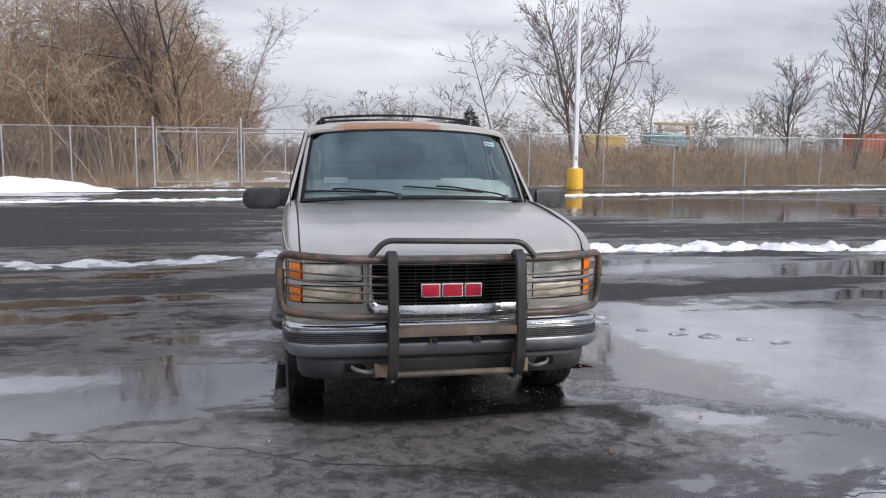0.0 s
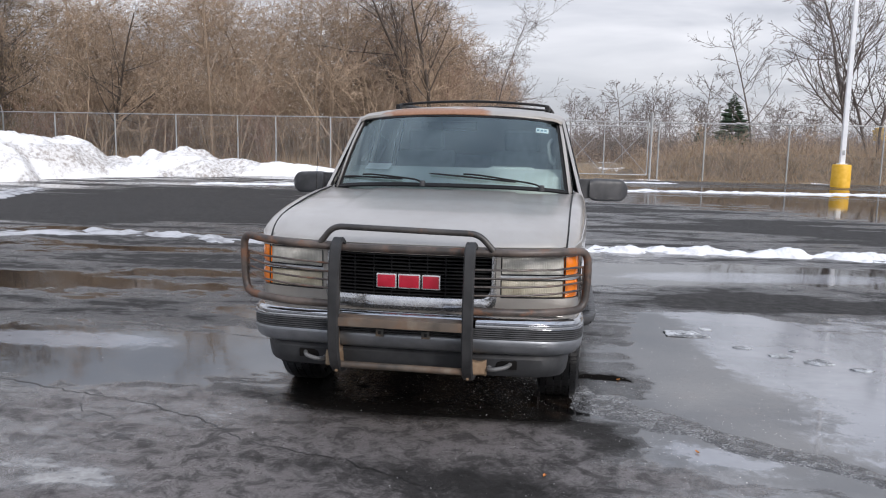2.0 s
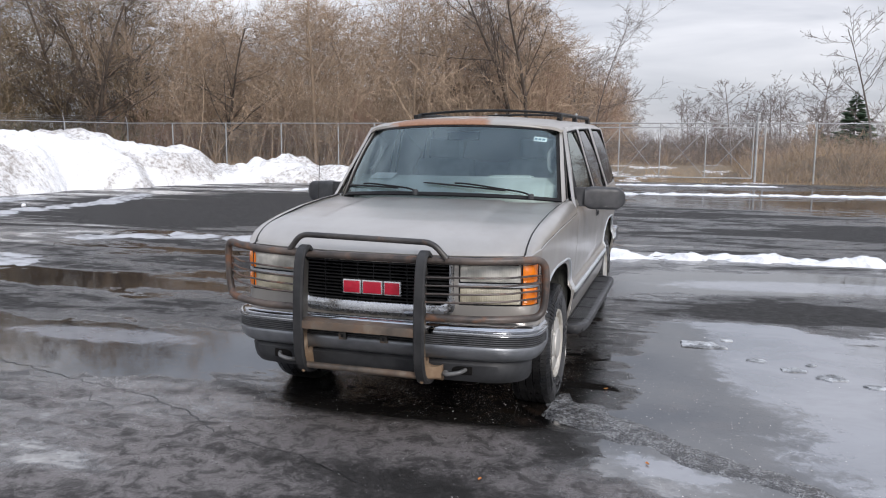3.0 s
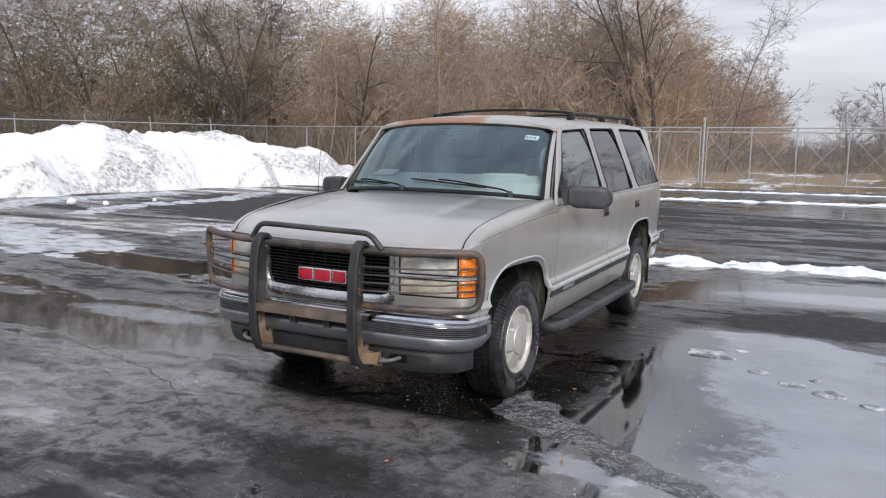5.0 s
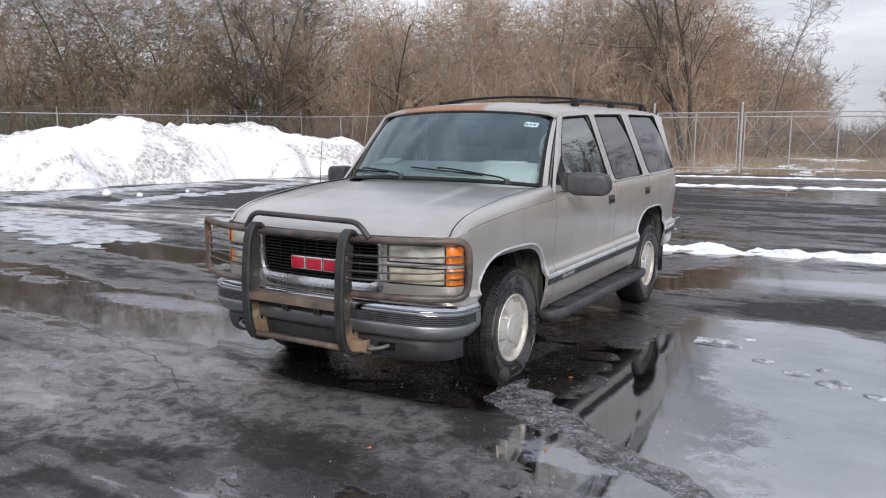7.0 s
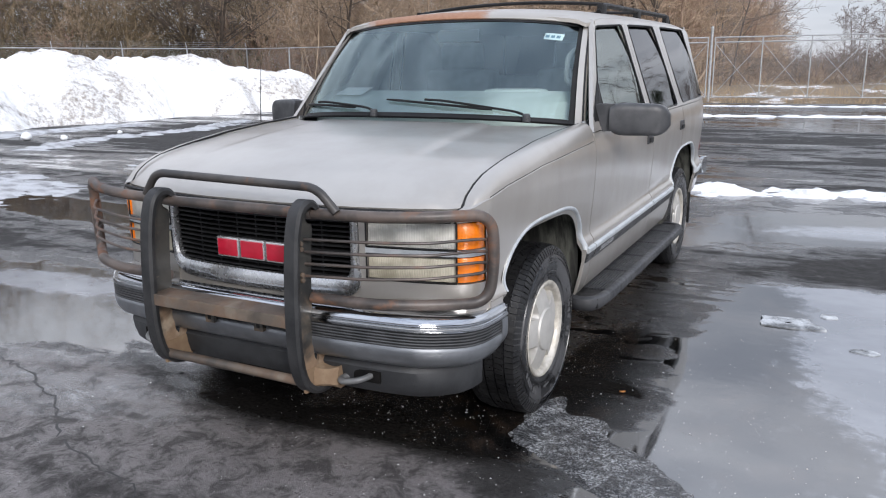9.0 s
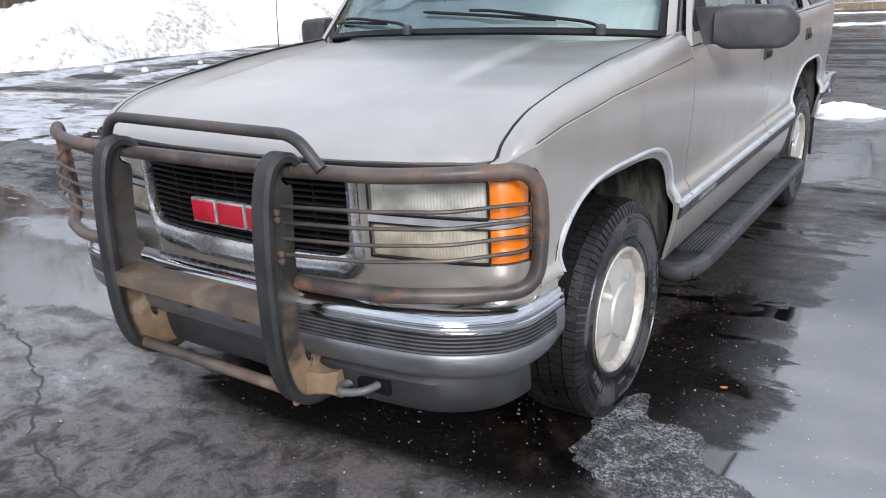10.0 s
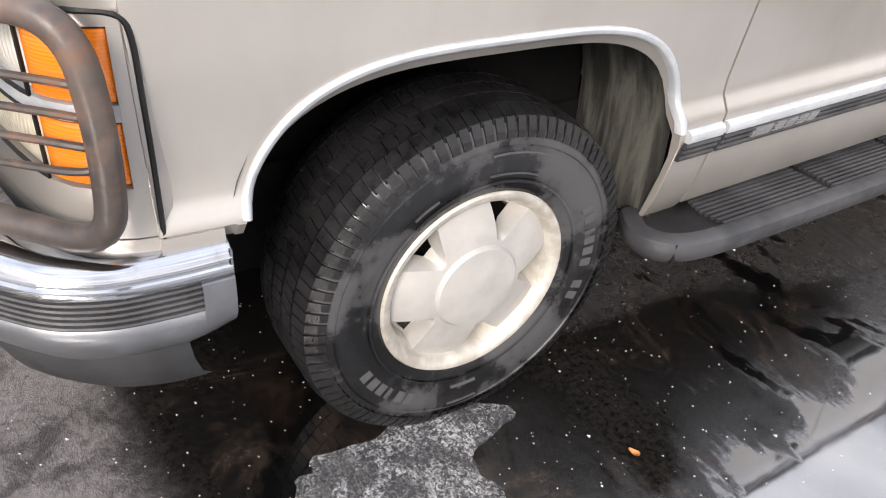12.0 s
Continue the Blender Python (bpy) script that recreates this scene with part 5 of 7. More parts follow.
# roof rack
for sx in (-1, 1):
    rail = part("roof_rail", Geo().tube(fillet([(sx * 0.63, 1.66, rake(1.7, 1.815)), (sx * 0.632, 1.76, rake(1.7, 1.862)), (sx * 0.632, 3.58, rake(3.5, 1.862)), (sx * 0.63, 3.68, rake(3.6, 1.81))], 0.06), 0.017, 8), BLACKPL, car, "black roof rack rail")
    for y in (1.72, 2.6, 3.55):
        part("rail_foot", Geo().box((sx * 0.632 - 0.018, y - 0.05, rake(y, 1.80)), (sx * 0.632 + 0.018, y + 0.05, rake(y, 1.865)), 0.01), BLACKPL, rail)
for y in (1.82, 3.30):
    part("rack_cross_bar", Geo().tube([(x, y - 0.05 * (1 - (x / 0.63) ** 2), rake(y, 1.868 + 0.030 * (1 - (x / 0.63) ** 2))) for x in steps(-0.63, 0.63, 14)], 0.011, 8), BLACKPL, car, "black roof rack cross bar")

# running boards
RB = spline([(0.86, 0.455), (0.93, 0.418), (1.0, 0.435), (1.045, 0.50), (1.062, 0.61), (1.066, 0.9), (1.066, 1.6), (1.066, 2.3), (1.06, 2.45), (1.03, 2.53), (0.95, 2.57), (0.86, 2.57)], 5)
def rb_ring(p, i):
    a, b = Vector(RB[max(i - 1, 0)]), Vector(RB[min(i + 1, len(RB) - 1)])
    t = (b - a).normalized()
    nx, ny = t.y, -t.x
    return [(p[0] + nx * o, p[1] + ny * o, z) for o, z in ((-0.045, 0.394), (-0.020, 0.398), (-0.004, 0.390), (0.0, 0.374), (-0.006, 0.345), (-0.030, 0.322), (-0.07, 0.318))]
rbg = Geo().grid([rb_ring(p, i) for i, p in enumerate(RB)])
boards = both("running_board", rbg, GREYPL, car, "weathered black running board with ribbed tread")
deck = Geo().grid([[(x, y, 0.389 - 0.004 * (x < 0.89)) for x in (0.85, 0.90, 0.96, 1.02, 1.03)] for y in steps(0.47, 2.54, 12)], skirt=(0, 0, -0.05))
for o, mi in zip(boards, (0, 1)):
    part("board_deck", deck.mirrored() if mi else deck, BLACKPL, o)
    for i in range(10):
        x = 0.885 + i * 0.0145
        for y0, y1 in ((0.66, 1.02), (1.05, 1.41), (1.44, 1.80), (1.83, 2.19), (2.22, 2.46)):
            g = Geo().box((x - 0.004, y0 - (0.04 - 0.004 * abs(i - 5) if y0 < 0.7 else 0), 0.388), (x + 0.004, y1, 0.397))
            part("tread_rib", g.mirrored() if mi else g, GREYPL, o, smooth=0)

# wheel wells, underside and mud flaps
for c0 in (0.0, AXLE2):
    rows = []
    for a in steps(0, 1, 26):
        th = math.pi * a
        yy = c0 - 0.495 * math.copysign(abs(math.cos(th)) ** (2 / 3.5), math.cos(th))
        zz = 0.37 + 0.535 * abs(math.sin(th)) ** (2 / 3.5)
        if zz < 0.40:
            zz = 0.36
        if c0 == 0.0 and yy < 0:
            zz = max(zz, 0.49)
        rows.append([(x, yy, zz) for x in (0.915, 0.80, 0.62)])
    both("wheel_well", Geo().grid(rows), LINER)
    # inner wall blackened to stand for the shade deep in the well
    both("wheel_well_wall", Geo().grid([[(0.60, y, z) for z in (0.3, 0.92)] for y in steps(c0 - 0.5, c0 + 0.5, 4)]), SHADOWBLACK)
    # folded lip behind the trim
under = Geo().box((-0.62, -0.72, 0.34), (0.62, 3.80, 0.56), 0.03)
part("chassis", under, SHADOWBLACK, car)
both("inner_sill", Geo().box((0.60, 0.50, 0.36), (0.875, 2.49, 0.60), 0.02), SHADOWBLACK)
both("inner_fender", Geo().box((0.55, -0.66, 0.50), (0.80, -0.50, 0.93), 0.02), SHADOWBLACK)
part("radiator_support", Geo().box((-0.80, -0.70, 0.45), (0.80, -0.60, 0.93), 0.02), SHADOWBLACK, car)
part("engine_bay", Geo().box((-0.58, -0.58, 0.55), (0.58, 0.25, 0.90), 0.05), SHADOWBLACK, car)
both("mud_flap", Geo().box((0.74, AXLE2 + 0.50, 0.22), (0.925, AXLE2 + 0.521, 0.60), 0.004), BLACKPL, car, "black rubber mud flap")
part("front_axle", Geo().tube([(-0.7, 0, 0.36), (0.7, 0, 0.36)], 0.05, 10), SHADOWBLACK, car)
part("rear_axle", Geo().tube([(-0.7, AXLE2, 0.36), (0.7, AXLE2, 0.36)], 0.06, 10), SHADOWBLACK, car)

# rear: tailgate, lamps and bumper
tail = []
for z in steps(0.50, 1.78, 20):
    w_ = side_x(3.90, min(z, 1.74)) - 0.01
    yb = 3.945 - 0.16 * max(0, z - 1.2) ** 1.4
    tail.append([(u * w_, yb - 0.05 * abs(u) ** 6, rake(3.9, z)) for u in steps(-1, 1, 16)])
part("tailgate", Geo().grid(tail, skirt=(0, -0.05, 0)), PAINT, car)
both("tail_lamp", Geo().box((0.84, 3.87, 0.80), (0.905, 3.945, 1.22), 0.012), TAILRED, car, "tall red tail lamp")
rb2 = Geo().box((-0.955, 3.93, 0.575), (0.955, 4.055, 0.735), 0.03, 3)
rb2.box((0.90, 3.82, 0.60), (0.957, 4.0, 0.73), 0.02)
rb2.box((-0.957, 3.82, 0.60), (-0.90, 4.0, 0.73), 0.02)
part("rear_bumper", rb2, CHROME, car, "chrome rear step bumper")
part("rear_bumper_pad", Geo().box((-0.70, 3.95, 0.734), (0.70, 4.045, 0.742), 0.003), STRIP, car)

# ---- cabin ----
cab = Geo().grid([[(x, y, 0.62) for x in (-0.84, 0.84)] for y in (0.58, 2.42)], skirt=(0, 0, -0.05))
part("cabin_floor", cab, CABIN, car)
both("door_lining", Geo().grid([[(side_x(y, z) - 0.05, y, rake(y, z)) for z in steps(0.62 if y < 2.3 else 0.98, 1.24, 4)] for y in steps(0.62, 2.29, 6) + steps(2.31, 3.85, 6)], skirt=(-0.01, 0, 0)), CABIN)
dash = Geo().grid([[(x, y, z) for y, z in ((0.46 + 0.36 * abs(x) ** 2.2, 1.240 - 0.03 * abs(x)), (0.66 + 0.16 * abs(x) ** 4, 1.335), (0.84, 1.385), (0.90, 1.360), (0.91, 1.05), (0.82, 0.85))] for x in steps(-0.78, 0.78, 14)], skirt=(0, 0, -0.02))
part("dashboard", dash, DASH, car, "pale grey dashboard")
part("instrument_hood", Geo().box((0.24, 0.82, 1.30), (0.58, 0.96, 1.396), 0.035), DASH, car)


def torus(c0, R, r_, tilt, n=28, m=8):
    rows = []
    for a in steps(0, 2 * math.pi * (n - 1) / n, n - 1):
        ring = []
        for b in steps(0, 2 * math.pi * (m - 1) / m, m - 1):
            p = Vector(((R + r_ * math.cos(b)) * math.cos(a), r_ * math.sin(b), (R + r_ * math.cos(b)) * math.sin(a)))
            p.rotate(Euler((tilt, 0, 0)))
            ring.append(tuple(p + Vector(c0)))
        rows.append(ring)
    return Geo().sweep(None, rows, closed=True)


sw = part("steering_wheel", torus((0.41, 1.02, 1.17), 0.185, 0.015, radians(-28)), GREYPL, car)
part("steering_hub", Geo().box((0.33, 0.985, 1.12), (0.49, 1.03, 1.22), 0.02), GREYPL, sw)
part("steering_spoke", Geo().box((0.24, 1.0, 1.16), (0.58, 1.02, 1.185), 0.006), GREYPL, sw)


def seat_back(x0, x1, y, z0, z1, name="seat_back", lean=0.22):
    g = Geo().box((x0, y, z0), (x1, y + 0.15, z1), 0.055, 3)
    return g.map(lambda a, b, c_: (a, b + (c_ - z0) * lean, c_))


for sx in (-1, 1):
    x0, x1 = sorted((sx * 0.16, sx * 0.68))
    st_ = part("front_seat", Geo().box((x0, 1.25, 0.82), (x1, 1.80, 1.0), 0.06, 3), SEAT, car, "grey cloth front seat")
    part("seat_back", seat_back(x0, x1, 1.72, 0.88, 1.50), SEAT, st_)
    part("headrest", Geo().box((sx * 0.42 - 0.15, 1.86, 1.50), (sx * 0.42 + 0.15, 1.97, 1.68), 0.045, 3), SEAT, st_)
rs = part("rear_seat", Geo().box((-0.70, 2.35, 0.80), (0.70, 2.80, 0.98), 0.06, 3), SEAT, car, "grey cloth rear bench")
part("seat_back", seat_back(-0.70, 0.70, 2.75, 0.86, 1.45), SEAT, rs)
part("rear_view_mirror", Geo().box((-0.13, 1.0, 1.655), (0.13, 1.03, 1.725), 0.015), BLACKPL, car)
both("grab_handle", Geo().tube(fillet([(0.735, 0.86, 1.42), (0.70, 0.88, 1.44), (0.672, 0.98, 1.56), (0.70, 1.02, 1.60)], 0.03), 0.014, 8), HEADLINER)

# ---- wheels ----
R_T = 0.384
def make_wheel():
    w_ = thing("wheel_hub", "", "")
    prof = [(-0.098, 0.205), (-0.108, 0.222), (-0.120, 0.27), (-0.123, 0.31), (-0.117, 0.345), (-0.105, 0.366), (-0.09, 0.374), (0.0, 0.3765), (0.09, 0.374), (0.105, 0.366), (0.117, 0.345), (0.1235, 0.31), (0.121, 0.27), (0.113, 0.24), (0.108, 0.222), (0.098, 0.205)]
    tyre = part("tyre", Geo().lathe(prof, 72), TYRE, w_, "worn black tyre with damp tread")
    # tread lugs, shoulder to shoulder
    tr = Geo()
    n = 92
    for i in range(n):
        for row, (xa, xb, off, skew) in enumerate(((-0.107, -0.072, 0.0, 0.35), (-0.066, -0.026, 0.5, 0.5), (-0.019, 0.019, 0.2, -0.4), (0.026, 0.066, 0.7, 0.5), (0.072, 0.107, 0.35, 0.35))):
            a0 = 2 * math.pi * (i + off) / n
            da = 2 * math.pi / n * 0.445
            vs = []
            for x_, sk in ((xa, -skew), (xb, skew)):
                for s_ in (-1, 1):
                    a = a0 + s_ * da + sk * da * 0.5
                    edge_ = abs(x_) > 0.1
                    for rr_ in (0.360 if edge_ else 0.370, (R_T - 0.009) if edge_ else R_T):
                        vs.append((x_, rr_ * math.cos(a), rr_ * math.sin(a)))
            tr.add(vs, [(1, 3, 7, 5), (0, 1, 5, 4), (2, 6, 7, 3), (0, 2, 3, 1), (4, 5, 7, 6)])
            if row in (0, 4):
                # shoulder block running down the sidewall
                xs = math.copysign(1, xa)
                v2 = []
                for rr_, xo in ((R_T - 0.010, 0.1075), (0.352, 0.1185), (0.338, 0.1225)):
                    for s_ in (-1, 1):
                        a = a0 + s_ * da * 0.8
                        v2.append((xs * xo, rr_ * math.cos(a), rr_ * math.sin(a)))
                        v2.append((xs * (xo - 0.008), rr_ * math.cos(a) * 0.99, rr_ * math.sin(a) * 0.99))
                tr.add(v2, [(0, 2, 6, 4), (4, 6, 10, 8), (0, 4, 5, 1), (4, 8, 9, 5), (2, 3, 7, 6), (6, 7, 11, 10)])
    part("tread", tr, TREAD, w_, smooth=0)
    # raised rings and plain raised bars on the sidewall
    for rr_ in (0.322, 0.246):
        part("sidewall_ring", Geo().lathe([(0.119, rr_ - 0.003), (0.1255 if rr_ > 0.3 else 0.1185, rr_), (0.119, rr_ + 0.003)], 72), TYRE, w_)
    bars = [(200 + 6.2 * i, w2_, 0.272, 0.298) for i, w2_ in enumerate((3.6, 4.2, 3.8, 1.8, 4.0, 3.4))]
    bars += [(330 + 6 * i, 3.8, 0.272, 0.298) for i in range(2)] + [(348 + 6 * i, w2_, 0.272, 0.298) for i, w2_ in enumerate((3.8, 4.0, 3.6, 1.6, 4.0, 3.4))]
    bars += [(255, 14, 0.262, 0.268), (255, 14, 0.308, 0.313), (110, 12, 0.262, 0.267), (60, 26, 0.262, 0.266), (60, 26, 0.307, 0.311)]
    for a_, w2_, r0, r1 in bars:
        g = Geo()
        rows = []
        for a in steps(radians(a_), radians(a_ + w2_), 4):
            rows.append([(lerp_table(rr_, [(0.24, 0.1165), (0.27, 0.1235), (0.31, 0.1260), (0.33, 0.1225)]), rr_ * math.cos(a), rr_ * math.sin(a)) for rr_ in steps(r0, r1, 3)])
        part("sidewall_bar", g.grid(rows, skirt=(-0.004, 0, 0)), TYRELET, w_, "plain raised bar on the tyre wall")
    # rim: dished lip, five flat spokes with pockets, centre cap
    rim = part("rim", Geo().lathe([(0.02, 0.165), (0.055, 0.180), (0.075, 0.186), (0.098, 0.192), (0.108, 0.200), (0.1125, 0.208), (0.113, 0.215), (0.108, 0.219), (0.098, 0.218)], 64), ALLOYLIP, w_, "corroded silver rim lip")
    radii = [0.09, 0.100, 0.110, 0.118, 0.124, 0.130, 0.138, 0.150, 0.162, 0.172, 0.178, 0.184, 0.190]

    def sector(half):
        return steps(-36, -(half + 1.8), 4)[:-1] + steps(-(half + 1.8), -(half - 1.5), 2)[:-1] + steps(-(half - 1.5), half - 1.5, 4)[:-1] + steps(half - 1.5, half + 1.8, 2)[:-1] + steps(half + 1.8, 36, 4)[:-1]
    rows = []
    for r_ in radii:
        half = lerp_table(r_, [(0.112, 3.0), (0.130, 7.0), (0.16, 12.0), (0.190, 16.0)])
        deep = lerp_table(r_, [(0.112, 0.0), (0.130, 0.9), (0.138, 1.0), (0.172, 1.0), (0.190, 0.75)])
        dish = 0.022 * (1 - ((r_ - 0.09) / 0.10) ** 2)
        ring = []
        for q in range(5):
            for i, ph in enumerate(sector(half)):
                wall = 0.0 if i <= 4 else 0.5 if i == 5 else 1.0 if i <= 10 else 0.5 if i == 11 else 0.0
                a = radians(72 * q + ph - 12)
                ring.append((0.088 + dish - 0.046 * wall * deep, r_ * math.cos(a), r_ * math.sin(a)))
        rows.append(ring)

    def hole(i, j):
        return 5 <= i <= 8 and 6 <= j % 16 <= 9
    part("spokes", Geo().grid(rows, closed=True, skip=hole), ALLOY, w_, "dusty silver five spoke wheel face", smooth=32)
    part("brake_disc", Geo().lathe([(0.02, 0.0), (0.02, 0.175), (0.0, 0.18)], 40), SHADOWBLACK, w_)
    part("centre_cap", Geo().lathe([(0.10, 0.099), (0.1125, 0.0975), (0.1185, 0.092), (0.121, 0.07), (0.1225, 0.0)], 56), ALLOY, w_, "plain round silver centre cap")
    part("inner_barrel", Geo().lathe([(-0.10, 0.20), (-0.05, 0.175), (0.03, 0.17)], 40), BLACKPL, w_)
    return w_


W_X = 0.812
wheel = make_wheel()
wheel.name = "wheel"
wheel.parent = car
wheel.location = (W_X + 0.006, 0.006, 0.364)
wheel.rotation_euler = (radians(6), 0, 0)
tagged(wheel, "black tyre on a silver five spoke wheel")
for x, y, rz, rx in ((-W_X - 0.006, 0.006, 180, 40), (W_X, AXLE2, 0, 100), (-W_X, AXLE2, 180, 10)):
    copy_thing(wheel, pose(x, y, 0.364, rx, 0, rz))

# ---- ground ----
def fence_y(x):
    return 32.3 + 0.085 * x


CORNER = (-27.2, fence_y(-27.2))
LEFT_END = (-46.0, -1.5)
earth = Geo().grid([[(x, y, -0.02 + (0.35 * min(1, max(0, (y - fence_y(x) - 1) / 12)) if y > fence_y(x) else 0)) for x in steps(-900, 900, 60)] for y in [-700, -300, -150, -80, -60] + steps(-40, 100, 70) + [140, 200, 400, 900]])
single("ground", earth, EARTH, "brown winter field with old snow patches", "ground", kind="structure")


def spot(x, y, items):
    """Sum of soft ellipses of the plan: 1 inside, falling to 0 at 1.6 times their size."""
    acc = 0.0
    for cx, cy, rx, ry, turn in items:
        c_, s_ = math.cos(radians(turn)), math.sin(radians(turn))
        dx, dy = x - cx, y - cy
        d_ = math.hypot((dx * c_ + dy * s_) / rx, (dy * c_ - dx * s_) / ry)
        t = min(1.0, max(0.0, (1.6 - d_) / 1.1))
        acc += t * t * (3 - 2 * t)
    return acc


def lot_left(y):
    """Left edge of the lot, along the barbed-wire fence."""
    return -44.0 if y < -2 else -44.0 + 17.4 * min(1.0, (y + 2.0) / (fence_y(-26.6) - 0.9 + 2.0))


LX = [-44, -40, -36, -32, -28, -25, -22, -20, -18, -16, -14.5, -13, -12, -11] + steps(-10, 9, 136) + [10, 11, 12, 13, 14.5, 16, 18, 20, 23, 26, 30, 35, 40, 50, 70, 100, 160]
LY = [-60, -45, -35, -25, -18, -13, -10, -8, -6.5] + steps(-5.5, 8.0, 96) + steps(8.5, 30, 36)[:-1] + [30.5, 32, 34, 36, 38, 42, 47]
lot_rows = [[(max(x, lot_left(y)), min(y, fence_y(max(x, lot_left(y))) - 0.9), 0.0) for y in LY] for x in LX]


def flat_cell(i, j):
    (ax, ay, _), (bx, by, _), (cx, cy, _), (dx, dy, _) = lot_rows[i][j], lot_rows[i + 1][j], lot_rows[i + 1][j + 1], lot_rows[i][j + 1]
    return abs((cx - ax) * (dy - by) - (dx - bx) * (cy - ay)) < 1e-4


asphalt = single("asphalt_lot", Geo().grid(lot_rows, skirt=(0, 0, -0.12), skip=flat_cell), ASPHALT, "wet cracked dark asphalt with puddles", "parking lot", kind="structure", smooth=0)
spots = {"wetness": lambda x, y: 0.19 * spot(x, y, WATER) - 0.14 * spot(x, y, DRY), "soak": lambda x, y: spot(x, y, WET_SHADE), "frozen": lambda x, y: spot(x, y, ICE_SHEEN), "silt": lambda x, y: spot(x, y, SILT_SHEEN)}
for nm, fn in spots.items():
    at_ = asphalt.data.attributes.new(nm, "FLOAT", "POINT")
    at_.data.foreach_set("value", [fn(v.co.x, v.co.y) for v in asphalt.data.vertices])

# ---- chain-link fence ----
FH = 2.70


def tube_stuff(g, a, b, r_, n=3):
    return g.tube([a, b], r_, n, cap=False)


def fence_run(name, a, b, posts, label, barbed=False, skip=()):
    """A straight run of chain-link from a to b with posts at fractions of its length."""
    A, B = Vector((a[0], a[1], 0)), Vector((b[0], b[1], 0))
    L = (B - A).length
    d_ = (B - A) / L
    f = thing(name, label, "fence")
    part("top_rail", Geo().tube([A + Vector((0, 0, FH - 0.03)), B + Vector((0, 0, FH - 0.03))], 0.024, 8), GALV, f)
    for s in posts:
        p = A + d_ * s
        pm = Geo().tube([p, p + Vector((0, 0, FH - 0.02))], 0.036, 8)
        if barbed:
            side = Vector((-d_.y, d_.x, 0)) * 0.22
            pm.tube([p + Vector((0, 0, FH - 0.04)), p + side + Vector((0, 0, FH + 0.30))], 0.018, 6)
        part("post", pm, GALV, f)
    if barbed:
        side = Vector((-d_.y, d_.x, 0)) * 0.22
        for t in (0.35, 0.65, 0.97):
            part("barbed_wire", Geo().tube([A + side * t + Vector((0, 0, FH - 0.04 + 0.34 * t)), B + side * t + Vector((0, 0, FH - 0.04 + 0.34 * t))], 0.006, 4), GALVW, f)
    g = Geo()
    sp = 0.085
    h_ = FH - 0.06
    k0 = -int(h_ / sp)
    for i in range(k0, int(L / sp) + 1):
        for sgn in (1, -1):
            s0, s1 = i * sp, i * sp + h_
            z0, z1 = (0.03, h_ + 0.03) if sgn > 0 else (h_ + 0.03, 0.03)
            if s0 < 0:
                z0 += (z1 - z0) * (-s0) / h_
                s0 = 0
            if s1 > L:
                z1 -= (z1 - z0) * (s1 - L) / max(s1 - s0, 1e-6)
                s1 = L
            if s1 - s0 < 0.02:
                continue
            tube_stuff(g, A + d_ * s0 + Vector((0, 0, z0)), A + d_ * s1 + Vector((0, 0, z1)), 0.0021)
    tagged(part("chain_link", g, GALVW, f, smooth=0), kind="stuff")
    return f


GATE = [(-7.25, fence_y(-7.25)), (-3.45, fence_y(-3.45)), (4.55, fence_y(4.55))]
xr = [4.9, 7.0, 10.8, 15.0, 19.2, 23.7, 28.7, 34.0] + [39.0 + 4.6 * i for i in range(14)]
a0, b0 = GATE[2], (100.0, fence_y(100.0))
fence_run("chain_link_fence", a0, b0, [math.dist(a0, (x, fence_y(x))) for x in xr], "galvanised chain-link fence along the lot's back edge")
b1 = GATE[0]
Lb = math.dist(CORNER, b1)
fence_run("chain_link_fence", CORNER, b1, [0.0, 2.7, 5.8, 8.9, 12.0, 13.9, 16.6, Lb - 0.75], "galvanised chain-link fence in front of bare woods")
fence_run("chain_link_fence", LEFT_END, CORNER, [math.dist(LEFT_END, CORNER) - 3.16 * i for i in range(0, 12)], "chain-link fence topped with angled barbed wire", barbed=True)


